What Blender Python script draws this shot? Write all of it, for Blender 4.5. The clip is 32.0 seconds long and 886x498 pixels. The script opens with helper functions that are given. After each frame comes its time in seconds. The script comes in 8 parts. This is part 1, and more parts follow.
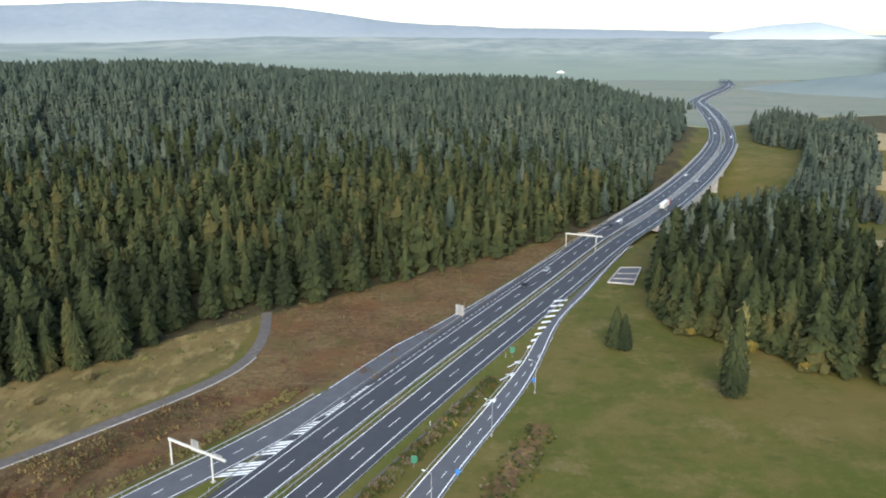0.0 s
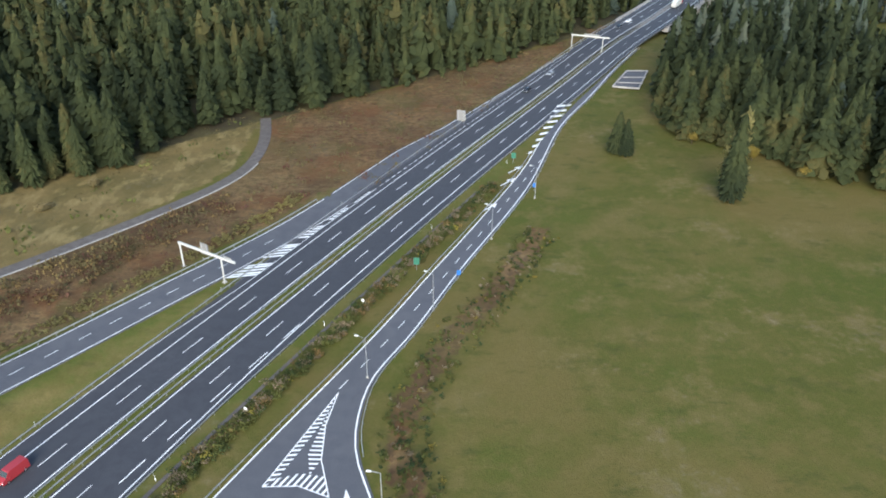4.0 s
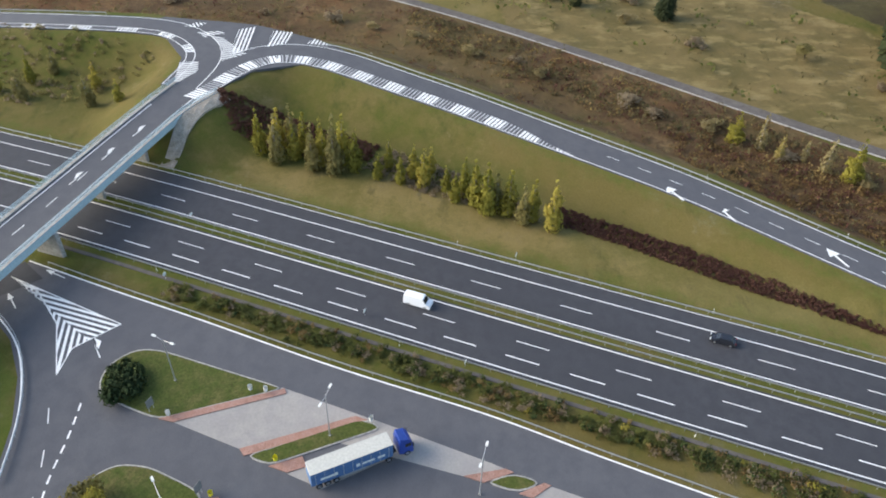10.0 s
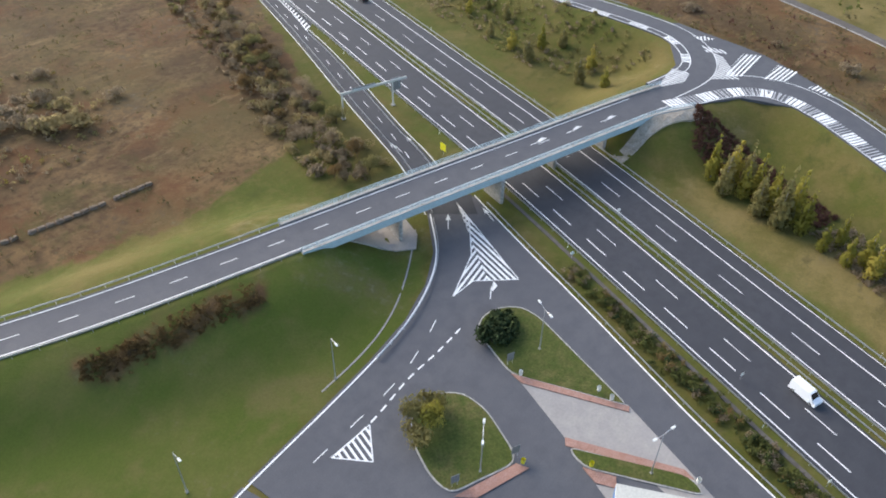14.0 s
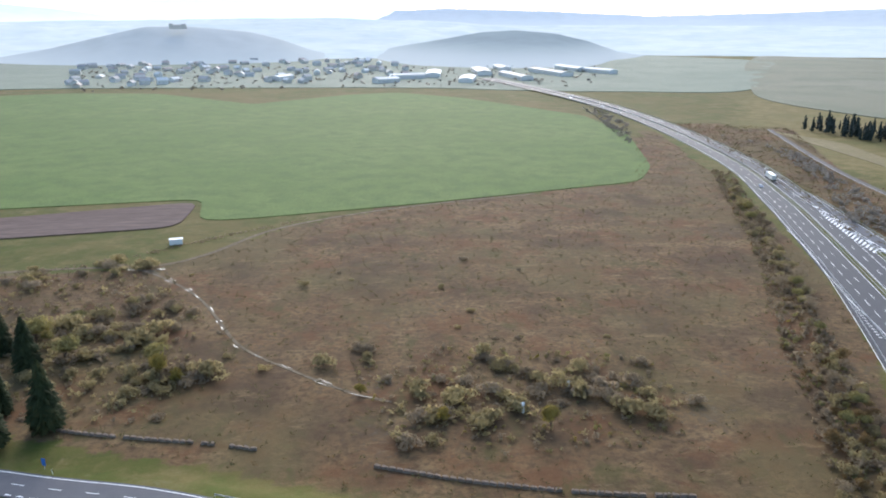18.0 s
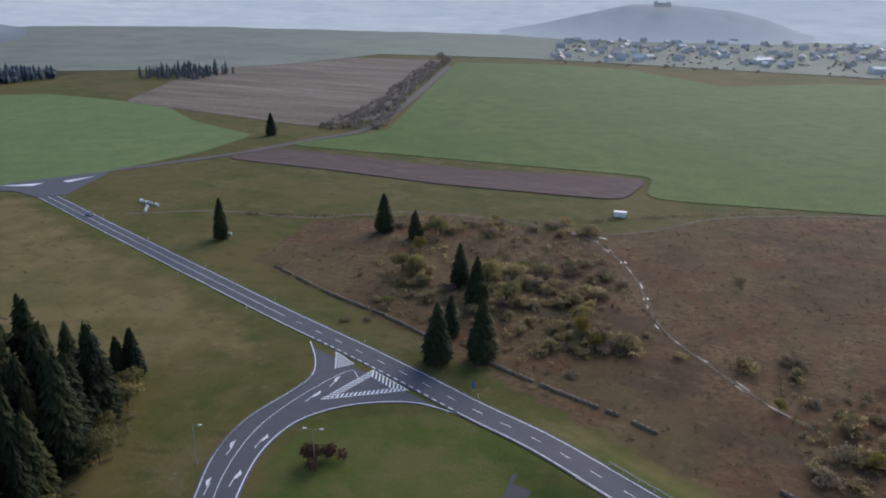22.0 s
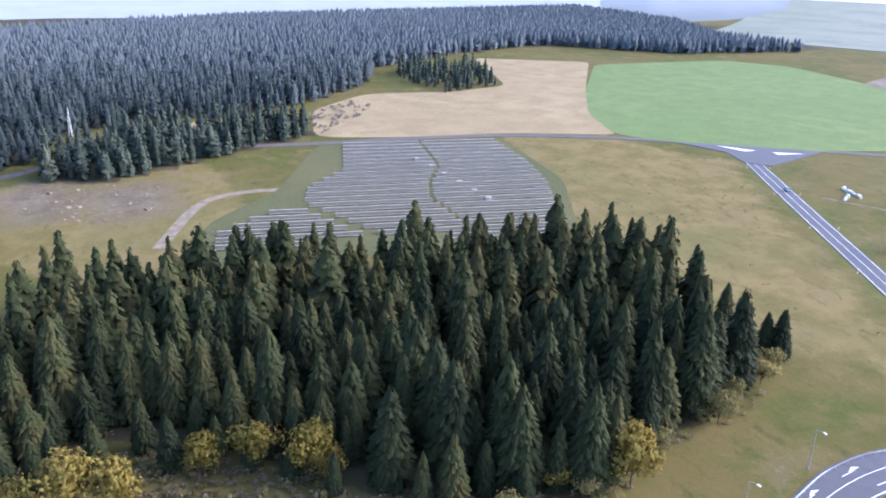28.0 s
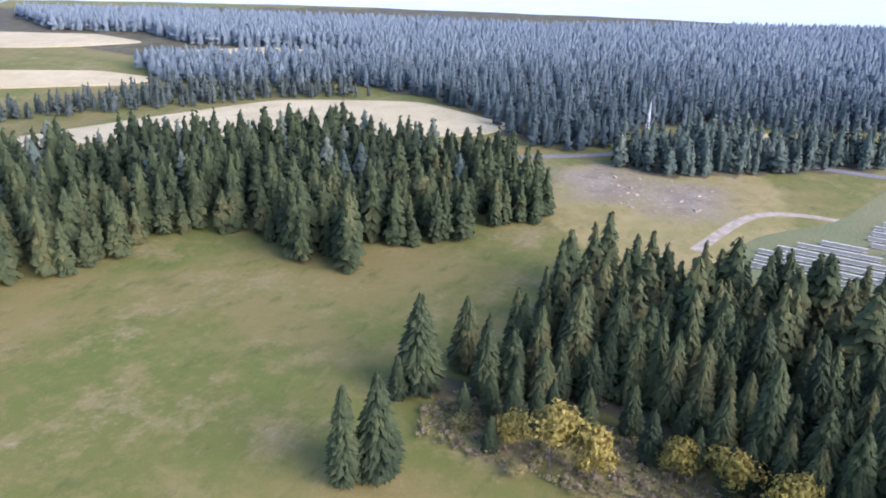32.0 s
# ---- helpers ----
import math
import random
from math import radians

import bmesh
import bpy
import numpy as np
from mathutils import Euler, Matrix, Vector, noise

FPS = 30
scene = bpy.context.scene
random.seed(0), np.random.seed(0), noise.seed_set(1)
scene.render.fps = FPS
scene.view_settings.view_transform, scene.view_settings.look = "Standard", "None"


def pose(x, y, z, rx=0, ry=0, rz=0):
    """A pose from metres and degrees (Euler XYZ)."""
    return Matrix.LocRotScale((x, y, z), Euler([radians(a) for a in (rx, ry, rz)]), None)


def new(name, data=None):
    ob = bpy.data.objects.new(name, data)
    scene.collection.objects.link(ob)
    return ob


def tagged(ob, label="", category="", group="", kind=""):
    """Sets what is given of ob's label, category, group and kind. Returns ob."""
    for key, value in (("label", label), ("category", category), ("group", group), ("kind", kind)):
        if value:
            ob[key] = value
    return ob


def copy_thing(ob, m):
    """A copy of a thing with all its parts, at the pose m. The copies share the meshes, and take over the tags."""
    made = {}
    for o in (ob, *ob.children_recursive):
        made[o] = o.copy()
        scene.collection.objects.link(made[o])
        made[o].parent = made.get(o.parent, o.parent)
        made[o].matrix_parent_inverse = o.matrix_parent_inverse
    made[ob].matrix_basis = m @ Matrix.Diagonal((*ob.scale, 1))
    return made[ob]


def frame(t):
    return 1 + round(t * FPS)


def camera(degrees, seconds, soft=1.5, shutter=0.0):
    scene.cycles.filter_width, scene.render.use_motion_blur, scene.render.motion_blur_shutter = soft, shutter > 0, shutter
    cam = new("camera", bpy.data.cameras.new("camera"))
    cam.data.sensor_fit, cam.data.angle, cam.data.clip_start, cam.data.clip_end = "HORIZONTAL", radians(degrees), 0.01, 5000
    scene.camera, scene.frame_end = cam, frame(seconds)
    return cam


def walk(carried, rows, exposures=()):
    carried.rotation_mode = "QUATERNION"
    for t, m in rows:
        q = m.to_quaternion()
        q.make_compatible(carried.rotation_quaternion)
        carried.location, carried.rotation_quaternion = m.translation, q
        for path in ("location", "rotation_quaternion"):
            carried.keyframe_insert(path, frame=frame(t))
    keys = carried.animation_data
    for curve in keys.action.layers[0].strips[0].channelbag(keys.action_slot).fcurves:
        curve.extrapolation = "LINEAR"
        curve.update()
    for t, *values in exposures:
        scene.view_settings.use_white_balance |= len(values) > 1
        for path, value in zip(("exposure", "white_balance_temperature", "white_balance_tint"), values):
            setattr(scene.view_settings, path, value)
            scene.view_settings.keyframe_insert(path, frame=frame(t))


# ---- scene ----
cam = camera(60.5, 32.0, soft=1.9)
PATH = [
    (0.0, pose(0, 0, 98, 74.37, -0.30, 0.00)),
    (0.5, pose(0, 0, 98, 74.29, -0.23, 0.04)),
    (1.0, pose(0, 0, 98, 74.28, -0.20, -0.10)),
    (1.5, pose(0, 0, 98, 74.26, -0.23, 0.22)),
    (2.0, pose(0, 0, 98, 73.92, -0.24, 0.24)),
    (2.5, pose(0, 0, 98, 66.85, -0.25, 0.50)),
    (4.5, pose(0, 0, 98, 57.99, -0.12, -0.13)),
    (5.0, pose(0, 0, 98, 55.36, 0.07, -0.14)),
    (5.5, pose(0, 0, 98, 55.23, 0.05, 4.75)),
    (6.0, pose(0, 0, 98, 55.28, -0.20, 11.37)),
    (6.5, pose(0, 0, 98, 55.30, -0.31, 17.30)),
    (7.0, pose(0, 0, 98, 55.36, -0.53, 25.66)),
    (7.5, pose(0, 0, 98, 54.79, -0.64, 34.10)),
    (8.0, pose(0, 0, 98, 50.56, -0.79, 44.08)),
    (8.5, pose(0, 0, 98, 50.00, -0.98, 54.47)),
    (9.0, pose(0, 0, 98, 49.86, -1.20, 65.46)),
    (9.5, pose(0, 0, 98, 49.77, -1.33, 76.23)),
    (10.0, pose(0, 0, 98, 49.54, -1.53, 86.78)),
    (10.5, pose(0, 0, 98, 49.41, -1.59, 95.22)),
    (11.0, pose(0, 0, 98, 49.36, -1.53, 99.94)),
    (11.5, pose(0, 0, 98, 49.12, -1.40, 104.28)),
    (12.0, pose(0, 0, 98, 49.19, -1.32, 108.64)),
    (12.5, pose(0, 0, 98, 49.12, -1.24, 113.89)),
    (13.0, pose(0, 0, 98, 49.08, -1.18, 117.99)),
    (13.5, pose(0, 0, 98, 49.00, -1.06, 121.15)),
    (15.5, pose(0, 0, 98, 61.09, -0.08, 143.27)),
    (16.0, pose(0, 0, 98, 69.60, -0.05, 148.07)),
    (16.5, pose(0, 0, 98, 72.04, -0.07, 152.65)),
    (17.0, pose(0, 0, 98, 72.44, -0.02, 159.33)),
    (17.5, pose(0, 0, 98, 72.74, -0.08, 165.49)),
    (18.0, pose(0, 0, 98, 72.90, -0.19, 171.32)),
    (18.5, pose(0, 0, 98, 72.97, -0.27, 175.27)),
    (19.0, pose(0, 0, 98, 74.51, -0.28, 178.80)),
    (19.5, pose(0, 0, 98, 76.92, -0.30, 182.71)),
    (20.0, pose(0, 0, 98, 77.00, -0.28, 187.02)),
    (20.5, pose(0, 0, 98, 77.00, -0.27, 192.51)),
    (21.0, pose(0, 0, 98, 76.98, -0.43, 196.36)),
    (21.5, pose(0, 0, 98, 74.98, -0.63, 200.85)),
    (22.0, pose(0, 0, 98, 71.15, -0.67, 205.23)),
    (22.5, pose(0, 0, 98, 70.28, -0.87, 209.63)),
    (23.0, pose(0, 0, 98, 69.94, -0.96, 214.24)),
    (23.5, pose(0, 0, 98, 68.97, -1.02, 219.65)),
    (24.0, pose(0, 0, 98, 68.74, -1.02, 223.66)),
    (24.5, pose(0, 0, 98, 68.80, -0.93, 227.35)),
    (26.5, pose(0, 0, 98, 68.70, -1.17, 243.36)),
    (27.0, pose(0, 0, 98, 68.75, -1.23, 247.62)),
    (27.5, pose(0, 0, 98, 68.55, -1.31, 252.06)),
    (28.0, pose(0, 0, 98, 68.50, -1.21, 256.51)),
    (28.5, pose(0, 0, 98, 68.34, -1.19, 261.38)),
    (29.0, pose(0, 0, 98, 68.28, -1.24, 266.89)),
    (29.5, pose(0, 0, 98, 68.19, -1.31, 272.64)),
    (30.0, pose(0, 0, 98, 68.12, -1.37, 277.60)),
    (30.5, pose(0, 0, 98, 68.05, -1.41, 283.54)),
    (31.0, pose(0, 0, 98, 67.91, -1.46, 288.23)),
    (31.5, pose(0, 0, 98, 67.90, -1.52, 293.95)),
    (32.0, pose(0, 0, 98, 67.92, -1.49, 298.30)),
]

walk(cam, PATH, [(0.0, 1.5, 6750, 7), (7.0, 1.58, 6350, 8), (9.0, 1.43, 6900, 9), (13.0, 1.46, 7200, 12), (16.0, 1.47, 6250, 11), (19.0, 1.0, 6250, 12), (21.0, 0.2, 6250, 13), (22.0, 0.45, 6150, 19), (23.0, 1.28, 5850, 25), (24.0, 1.53, 5750, 26), (27.0, 2.02, 5750, 26), (29.5, 2.34, 5760, 26), (32.0, 2.48, 5700, 27)])

# ---- light: thin high cloud and valley haze, the sun low behind it in the south ----
SUN_EL, SUN_AZ = radians(24), radians(187)
world = bpy.data.worlds.new("hazy_sky")
scene.world = world
world.use_nodes = True
wn, wl = world.node_tree.nodes, world.node_tree.links
sky = wn.new("ShaderNodeTexSky")
sky.sky_type = "NISHITA"
sky.sun_disc = False
sky.sun_elevation = SUN_EL
sky.sun_rotation = SUN_AZ
sky.altitude = 700
sky.air_density, sky.dust_density, sky.ozone_density = 1.1, 2.2, 2.0
wn["Background"].inputs["Strength"].default_value = 0.133
wl.new(sky.outputs[0], wn["Background"].inputs["Color"])
sun_data = bpy.data.lights.new("sun", "SUN")
sun_data.energy, sun_data.angle, sun_data.color = 1.85, radians(48), (1.0, 0.965, 0.925)
sun = new("sun", sun_data)
sun.rotation_euler = (radians(90) - SUN_EL, 0, radians(180) - SUN_AZ)

# ---- materials ----
def mat(name, rough=0.9, metal=0.0, spec=0.25):
    m = bpy.data.materials.new(name)
    m.use_nodes = True
    b = m.node_tree.nodes["Principled BSDF"]
    b.inputs["Roughness"].default_value, b.inputs["Metallic"].default_value = rough, metal
    b.inputs["Specular IOR Level"].default_value = spec
    return m, m.node_tree.nodes, m.node_tree.links, b


def plain(name, colour, rough=0.6, metal=0.0, vary=0.12, scale=3.0, spec=0.3):
    """One paint with fine wear at two scales."""
    m, n, l, b = mat(name, rough, metal, spec)
    geo = n.new("ShaderNodeNewGeometry")
    no = n.new("ShaderNodeTexNoise")
    no.inputs["Scale"].default_value, no.inputs["Detail"].default_value = scale, 6
    l.new(geo.outputs["Position"], no.inputs["Vector"])
    ramp = n.new("ShaderNodeMapRange")
    ramp.inputs[1].default_value, ramp.inputs[2].default_value = 0.3, 0.7
    ramp.inputs[3].default_value, ramp.inputs[4].default_value = 1 - vary, 1 + vary
    l.new(no.outputs[0], ramp.inputs[0])
    mul = n.new("ShaderNodeMix")
    mul.data_type, mul.blend_type = "RGBA", "MULTIPLY"
    mul.inputs[0].default_value = 1
    mul.inputs[6].default_value = (*colour, 1)
    l.new(ramp.outputs[0], mul.inputs[7])
    l.new(mul.outputs[2], b.inputs["Base Color"])
    return m


def mottled(name, colours, scales=(0.02, 0.15, 1.2), rough=0.95, bump=0.3, bump_scale=1.5, stretch=(1, 1, 1), turn=0.0, spec=0.15, grain=0.28):
    """Natural ground: blends two or three colours by noise at three scales, with a fine relief."""
    m, n, l, b = mat(name, rough, 0, spec)
    geo = n.new("ShaderNodeNewGeometry")
    mp = n.new("ShaderNodeMapping")
    mp.inputs["Scale"].default_value = stretch
    mp.inputs["Rotation"].default_value = (0, 0, turn)
    l.new(geo.outputs["Position"], mp.inputs["Vector"])
    last = None
    for i, c in enumerate(colours):
        if last is None:
            rgb = n.new("ShaderNodeRGB")
            rgb.outputs[0].default_value = (*c, 1)
            last = rgb.outputs[0]
            continue
        no = n.new("ShaderNodeTexNoise")
        no.inputs["Scale"].default_value = scales[(i - 1) % len(scales)]
        no.inputs["Detail"].default_value, no.inputs["Roughness"].default_value = 8, 0.65
        l.new(mp.outputs[0], no.inputs["Vector"])
        mr = n.new("ShaderNodeMapRange")
        mr.inputs[1].default_value, mr.inputs[2].default_value = 0.42, 0.62
        l.new(no.outputs[0], mr.inputs[0])
        mx = n.new("ShaderNodeMix")
        mx.data_type = "RGBA"
        l.new(mr.outputs[0], mx.inputs[0])
        l.new(last, mx.inputs[6])
        mx.inputs[7].default_value = (*c, 1)
        last = mx.outputs[2]
    fine = n.new("ShaderNodeTexNoise")
    fine.inputs["Scale"].default_value, fine.inputs["Detail"].default_value = bump_scale, 9
    l.new(mp.outputs[0], fine.inputs["Vector"])
    mr = n.new("ShaderNodeMapRange")
    mr.inputs[1].default_value, mr.inputs[2].default_value = 0.3, 0.7
    mr.inputs[3].default_value, mr.inputs[4].default_value = 1 - grain, 1 + grain
    l.new(fine.outputs[0], mr.inputs[0])
    mul = n.new("ShaderNodeMix")
    mul.data_type, mul.blend_type = "RGBA", "MULTIPLY"
    mul.inputs[0].default_value = 1
    l.new(last, mul.inputs[6])
    l.new(mr.outputs[0], mul.inputs[7])
    l.new(mul.outputs[2], b.inputs["Base Color"])
    bp = n.new("ShaderNodeBump")
    bp.inputs["Strength"].default_value, bp.inputs["Distance"].default_value = bump, 0.4
    l.new(fine.outputs[0], bp.inputs["Height"])
    l.new(bp.outputs[0], b.inputs["Normal"])
    return m


def foliage(name, dark, light, yellow=None, rough=0.85, thin=0.0, even=0.0):
    """Leaves or needles: each plant and each clump takes its own shade between dark and light."""
    m, n, l, b = mat(name, rough, 0, 0.1)
    info, geo = n.new("ShaderNodeObjectInfo"), n.new("ShaderNodeNewGeometry")
    no = n.new("ShaderNodeTexNoise")
    no.inputs["Scale"].default_value, no.inputs["Detail"].default_value = 0.06, 6
    l.new(geo.outputs["Position"], no.inputs["Vector"])
    fine = n.new("ShaderNodeTexNoise")
    fine.inputs["Scale"].default_value, fine.inputs["Detail"].default_value = 1.3, 4
    l.new(geo.outputs["Position"], fine.inputs["Vector"])
    add = n.new("ShaderNodeMath")
    add.operation = "MULTIPLY_ADD"
    l.new(info.outputs["Random"], add.inputs[0])
    add.inputs[1].default_value = 0.45
    wide = n.new("ShaderNodeMapRange")
    wide.inputs[1].default_value, wide.inputs[2].default_value, wide.inputs[3].default_value, wide.inputs[4].default_value = 0.25, 0.75, 0.1, 0.9
    l.new(no.outputs[0], wide.inputs[0])
    l.new(wide.outputs[0], add.inputs[2])
    add2 = n.new("ShaderNodeMath")
    add2.operation = "MULTIPLY_ADD"
    l.new(geo.outputs["Random Per Island"], add2.inputs[0])
    add2.inputs[1].default_value = 0.2
    l.new(add.outputs[0], add2.inputs[2])
    add3 = n.new("ShaderNodeMath")
    add3.operation = "MULTIPLY_ADD"
    l.new(fine.outputs[0], add3.inputs[0])
    add3.inputs[1].default_value = 0.5
    l.new(add2.outputs[0], add3.inputs[2])
    ramp = n.new("ShaderNodeValToRGB")
    ramp.color_ramp.elements[0].position, ramp.color_ramp.elements[1].position = 0.55, 1.35 / 1.5
    ramp.color_ramp.elements[0].color, ramp.color_ramp.elements[1].color = (*dark, 1), (*light, 1)
    if yellow:
        e = ramp.color_ramp.elements.new(1.0)
        e.color = (*yellow, 1)
    sc = n.new("ShaderNodeMath")
    sc.operation = "MULTIPLY"
    sc.inputs[1].default_value = 0.72
    l.new(add3.outputs[0], sc.inputs[0])
    l.new(sc.outputs[0], ramp.inputs[0])
    l.new(ramp.outputs[0], b.inputs["Base Color"])
    if even:
        tilt = n.new("ShaderNodeMix")
        tilt.data_type = "VECTOR"
        tilt.inputs[0].default_value = even
        l.new(geo.outputs["Normal"], tilt.inputs[4])
        tilt.inputs[5].default_value = (0, 0, 1)
        l.new(tilt.outputs[1], b.inputs["Normal"])
    if thin:
        tr, mx = n.new("ShaderNodeBsdfTranslucent"), n.new("ShaderNodeMixShader")
        l.new(ramp.outputs[0], tr.inputs[0])
        mx.inputs[0].default_value = thin
        l.new(b.outputs[0], mx.inputs[1])
        l.new(tr.outputs[0], mx.inputs[2])
        l.new(mx.outputs[0], n["Material Output"].inputs[0])
    return m


ASPHALT_DARK = mottled("asphalt_motorway", [(0.048, 0.049, 0.055), (0.055, 0.056, 0.062), (0.044, 0.045, 0.051)], (0.03, 0.4), 0.75, 0.08, 6.0, spec=0.3, grain=0.1)
ASPHALT = mottled("asphalt_worn", [(0.09, 0.091, 0.1), (0.1, 0.101, 0.109), (0.082, 0.083, 0.092)], (0.05, 0.3), 0.8, 0.08, 5.0, spec=0.3, grain=0.1)
ASPHALT_OLD = mottled("asphalt_farm_road", [(0.12, 0.106, 0.096), (0.145, 0.128, 0.115), (0.10, 0.088, 0.079)], (0.05, 0.5), 0.85, 0.15, 3.0, grain=0.1)
CONCRETE = mottled("concrete_paving", [(0.315, 0.292, 0.275), (0.285, 0.265, 0.248), (0.345, 0.32, 0.29)], (0.05, 0.25), 0.88, 0.03, 2.5, grain=0.07)
CONCRETE_LIGHT = mottled("concrete_structure", [(0.38, 0.36, 0.33), (0.30, 0.29, 0.27)], (0.2,), 0.8, 0.1, 2.0)
BRICK_RED = mottled("red_block_paving", [(0.34, 0.185, 0.14), (0.28, 0.155, 0.12), (0.37, 0.22, 0.175)], (0.2, 1.0), 0.85, 0.1, 6.0)
PAINT = plain("road_paint", (0.78, 0.78, 0.76), 0.6, 0, 0.12, 0.8)
PAINT_WORN = plain("worn_road_paint", (0.42, 0.42, 0.42), 0.7, 0, 0.35, 0.9)
STEEL = plain("galvanised_steel", (0.42, 0.43, 0.44), 0.45, 0.6, 0.15, 2.0)
STEEL_WHITE = plain("pale_painted_steel", (0.45, 0.45, 0.42), 0.5, 0.0, 0.1)
RAIL_BLUE = plain("pale_blue_bridge_paint", (0.36, 0.47, 0.505), 0.55, 0.0, 0.15)

# ---- plan ----
MOTORWAY = [(-262, -1247.0), (-285, -1110), (-307, -953), (-316, -804), (-309, -658), (-286.2, -496), (-256.7, -387), (-234.2, -322), (-208.4, -252.9), (-186.4, -194.8), (-153.7, -113.6), (-134, -64.6), (-104.9, 0.4), (-87.9, 38.4), (-65, 89.4), (-35.3, 148.6), (0.7, 217.6), (46, 300.5), (81.5, 366.3), (112, 416), (149, 480), (198, 574), (252, 690), (288, 782), (330, 914), (377, 1094), (407, 1225), (452, 1330), (541, 1508), (626, 1697), (690, 1900)]
OVERPASS = [(339.6, -248, 0), (266.6, -222.3, 0), (214.5, -204.4, 0), (172.7, -190.1, 0), (139.4, -178.7, 0), (110.3, -169.5, 0), (83.5, -160.4, 0), (62.2, -152.2, 0.2), (42.3, -144.6, 1.2), (20.9, -132.5, 3), (-17.9, -111.7, 5.2), (-40, -99.4, 6.4), (-66, -88.2, 7), (-101, -75.1, 7), (-126.5, -65.4, 7), (-150, -56.6, 7), (-166, -50.2, 7), (-180.9, -41.7, 7), (-188, -31.6, 6.9), (-186, -17.6, 6.6), (-173.7, 1.9, 5.8), (-164.1, 17, 5), (-144.6, 43.1, 4.2), (-130.5, 61.8, 3.7), (-112.8, 81.7, 3), (-97.1, 99.8, 2.4), (-78.9, 125.5, 1), (-62.4, 148.7, 0.5), (-52.5, 161.9, 0.2), (-40, 179.5, 0.1), (-29.8, 196.6, 0.05)]
WEST_RAMP = [(-272, -396, 0.05), (-262, -358, 0.05), (-251.5, -318, 0.1), (-244.5, -290, 0.2), (-237.5, -260, 0.5), (-230.8, -228, 1), (-225.3, -192.4, 2), (-220.6, -161.2, 3), (-215.7, -133.5, 4), (-212.3, -113.8, 5), (-207.7, -92.1, 6.5), (-203.5, -64.9, 7), (-196.7, -53.8, 7), (-186.0, -47.8, 7), (-176.7, -48.9, 7), (-168.3, -51.4, 7)]
JUNCTION_APRON = [(-201.2, -76.5), (-209, -64), (-207, -55), (-205.5, -46), (-203.5, -37.5), (-199.4, -29), (-194.5, -20), (-189, -13.2), (-183, -10), (-181, -22), (-177, -35), (-166, -44), (-157, -49.5), (-170, -54.5), (-184, -54.5), (-197.3, -62)]
RAMP_SE_EDGE = [(-6.5, 75.7), (-11.8, 89.1), (-14.6, 97.9), (-14.9, 107.5), (-12.8, 118.2), (-5.6, 133), (5.1, 158.5), (25.8, 204.8), (41.8, 253.7), (58.3, 288.1)]
LOT_W_EDGE = [(-101.7, -74.5), (-92.6, -66.3), (-84.3, -62.1), (-74.6, -59.5), (-63.3, -58.5), (-51, -58.2), (-35.1, -58.1)]
BRANCH_L = [(120.8, -166.4), (112.6, -157), (108.1, -146.5), (110.1, -125.4), (107.3, -110.3), (101, -97.2), (94.7, -87)]
BRANCH_R = [(64.7, -148.4), (75.5, -148.9), (84.4, -145.2), (92.3, -138.6), (97.6, -128.9), (97.5, -116.3), (93.1, -103.3), (87.1, -92.9)]
TRI_EAST = [(-20.0, 113.0), (-29.9, 89.4), (-18.5, 87.2), (-20.9, 95.5)]
TRI_LOT = [(-53.2, -50.1), (-45.2, -50.9), (-48.3, -45.4)]
TRI_J1 = [(109.7, -164.3), (101.5, -160.3), (104.6, -155.6)]
TRI_J2 = [(98.7, -140), (94.8, -159.5), (81.2, -153.9)]
ISL_EAST = [(-32.6, 70.2), (-33.9, 72.4), (-34.7, 74.4), (-34.4, 77.8), (-31.9, 80.4), (-27.3, 82.5), (-22.7, 81.8), (-20, 78.2), (-20.8, 75), (-22.4, 72.4), (-28.7, 67.9), (-34.0, 60.0), (-40.1, 47.9), (-48.9, 38.6), (-45.5, 46.1), (-41.6, 53.4), (-37.4, 61.0)]
ISL_NORTH = [(-80.2, -48.1), (-84, -48.9), (-87.5, -47.4), (-89.8, -44.2), (-89.3, -40.1), (-80.3, -18.6), (-74.8, -37.5), (-77.3, -42.9)]
ISL_WEST = [(-64.9, -45.1), (-67.1, -41.7), (-66.4, -36.8), (-62.3, -29.3), (-60.6, -27.9), (-54.8, -30.8), (-50.4, -32.9), (-51.2, -37.1), (-54.6, -43.1), (-59.7, -46.9)]
ISL_MID = [(-67.7, -23.4), (-74, -5.9), (-72, -2.5), (-65.8, -19.5)]
RED_N = [(-75, -37.6), (-80.3, -18.6), (-79.3, -18.2), (-74.3, -35.1)]
RED_M1 = [(-69, -24.2), (-74.4, -7), (-73.6, -5.1), (-67.7, -23.4)]
RED_M2 = [(-65.8, -19.5), (-67.3, -14.7), (-65.5, -13.9), (-64.6, -16.7)]
RED_W = [(-60.6, -27.9), (-61, -25.9), (-52.3, -29.5), (-50.7, -32.2)]
BAY_N = [(-74.3, -35.1), (-79.3, -18.2), (-74.6, -7.1), (-69, -24.2)]
BAY_TRUCK = [(-64.4, -16.6), (-72, -2.1), (-69.5, 4.5), (-61.7, -11.5)]
BAY_T2 = [(-80.6, -19), (-72.2, -1), (-65, 13.7), (-64, 15.5), (-62.9, 9.5), (-76.6, -29.4)]
BAY_E = [(-60.9, 21.7), (-54.1, 36.4), (-35.3, 74.1), (-33.8, 71.7), (-38.4, 62.0), (-42.6, 54.4), (-46.7, 47.0), (-50.5, 39.7), (-54.1, 32.4), (-59.4, 18.1)]
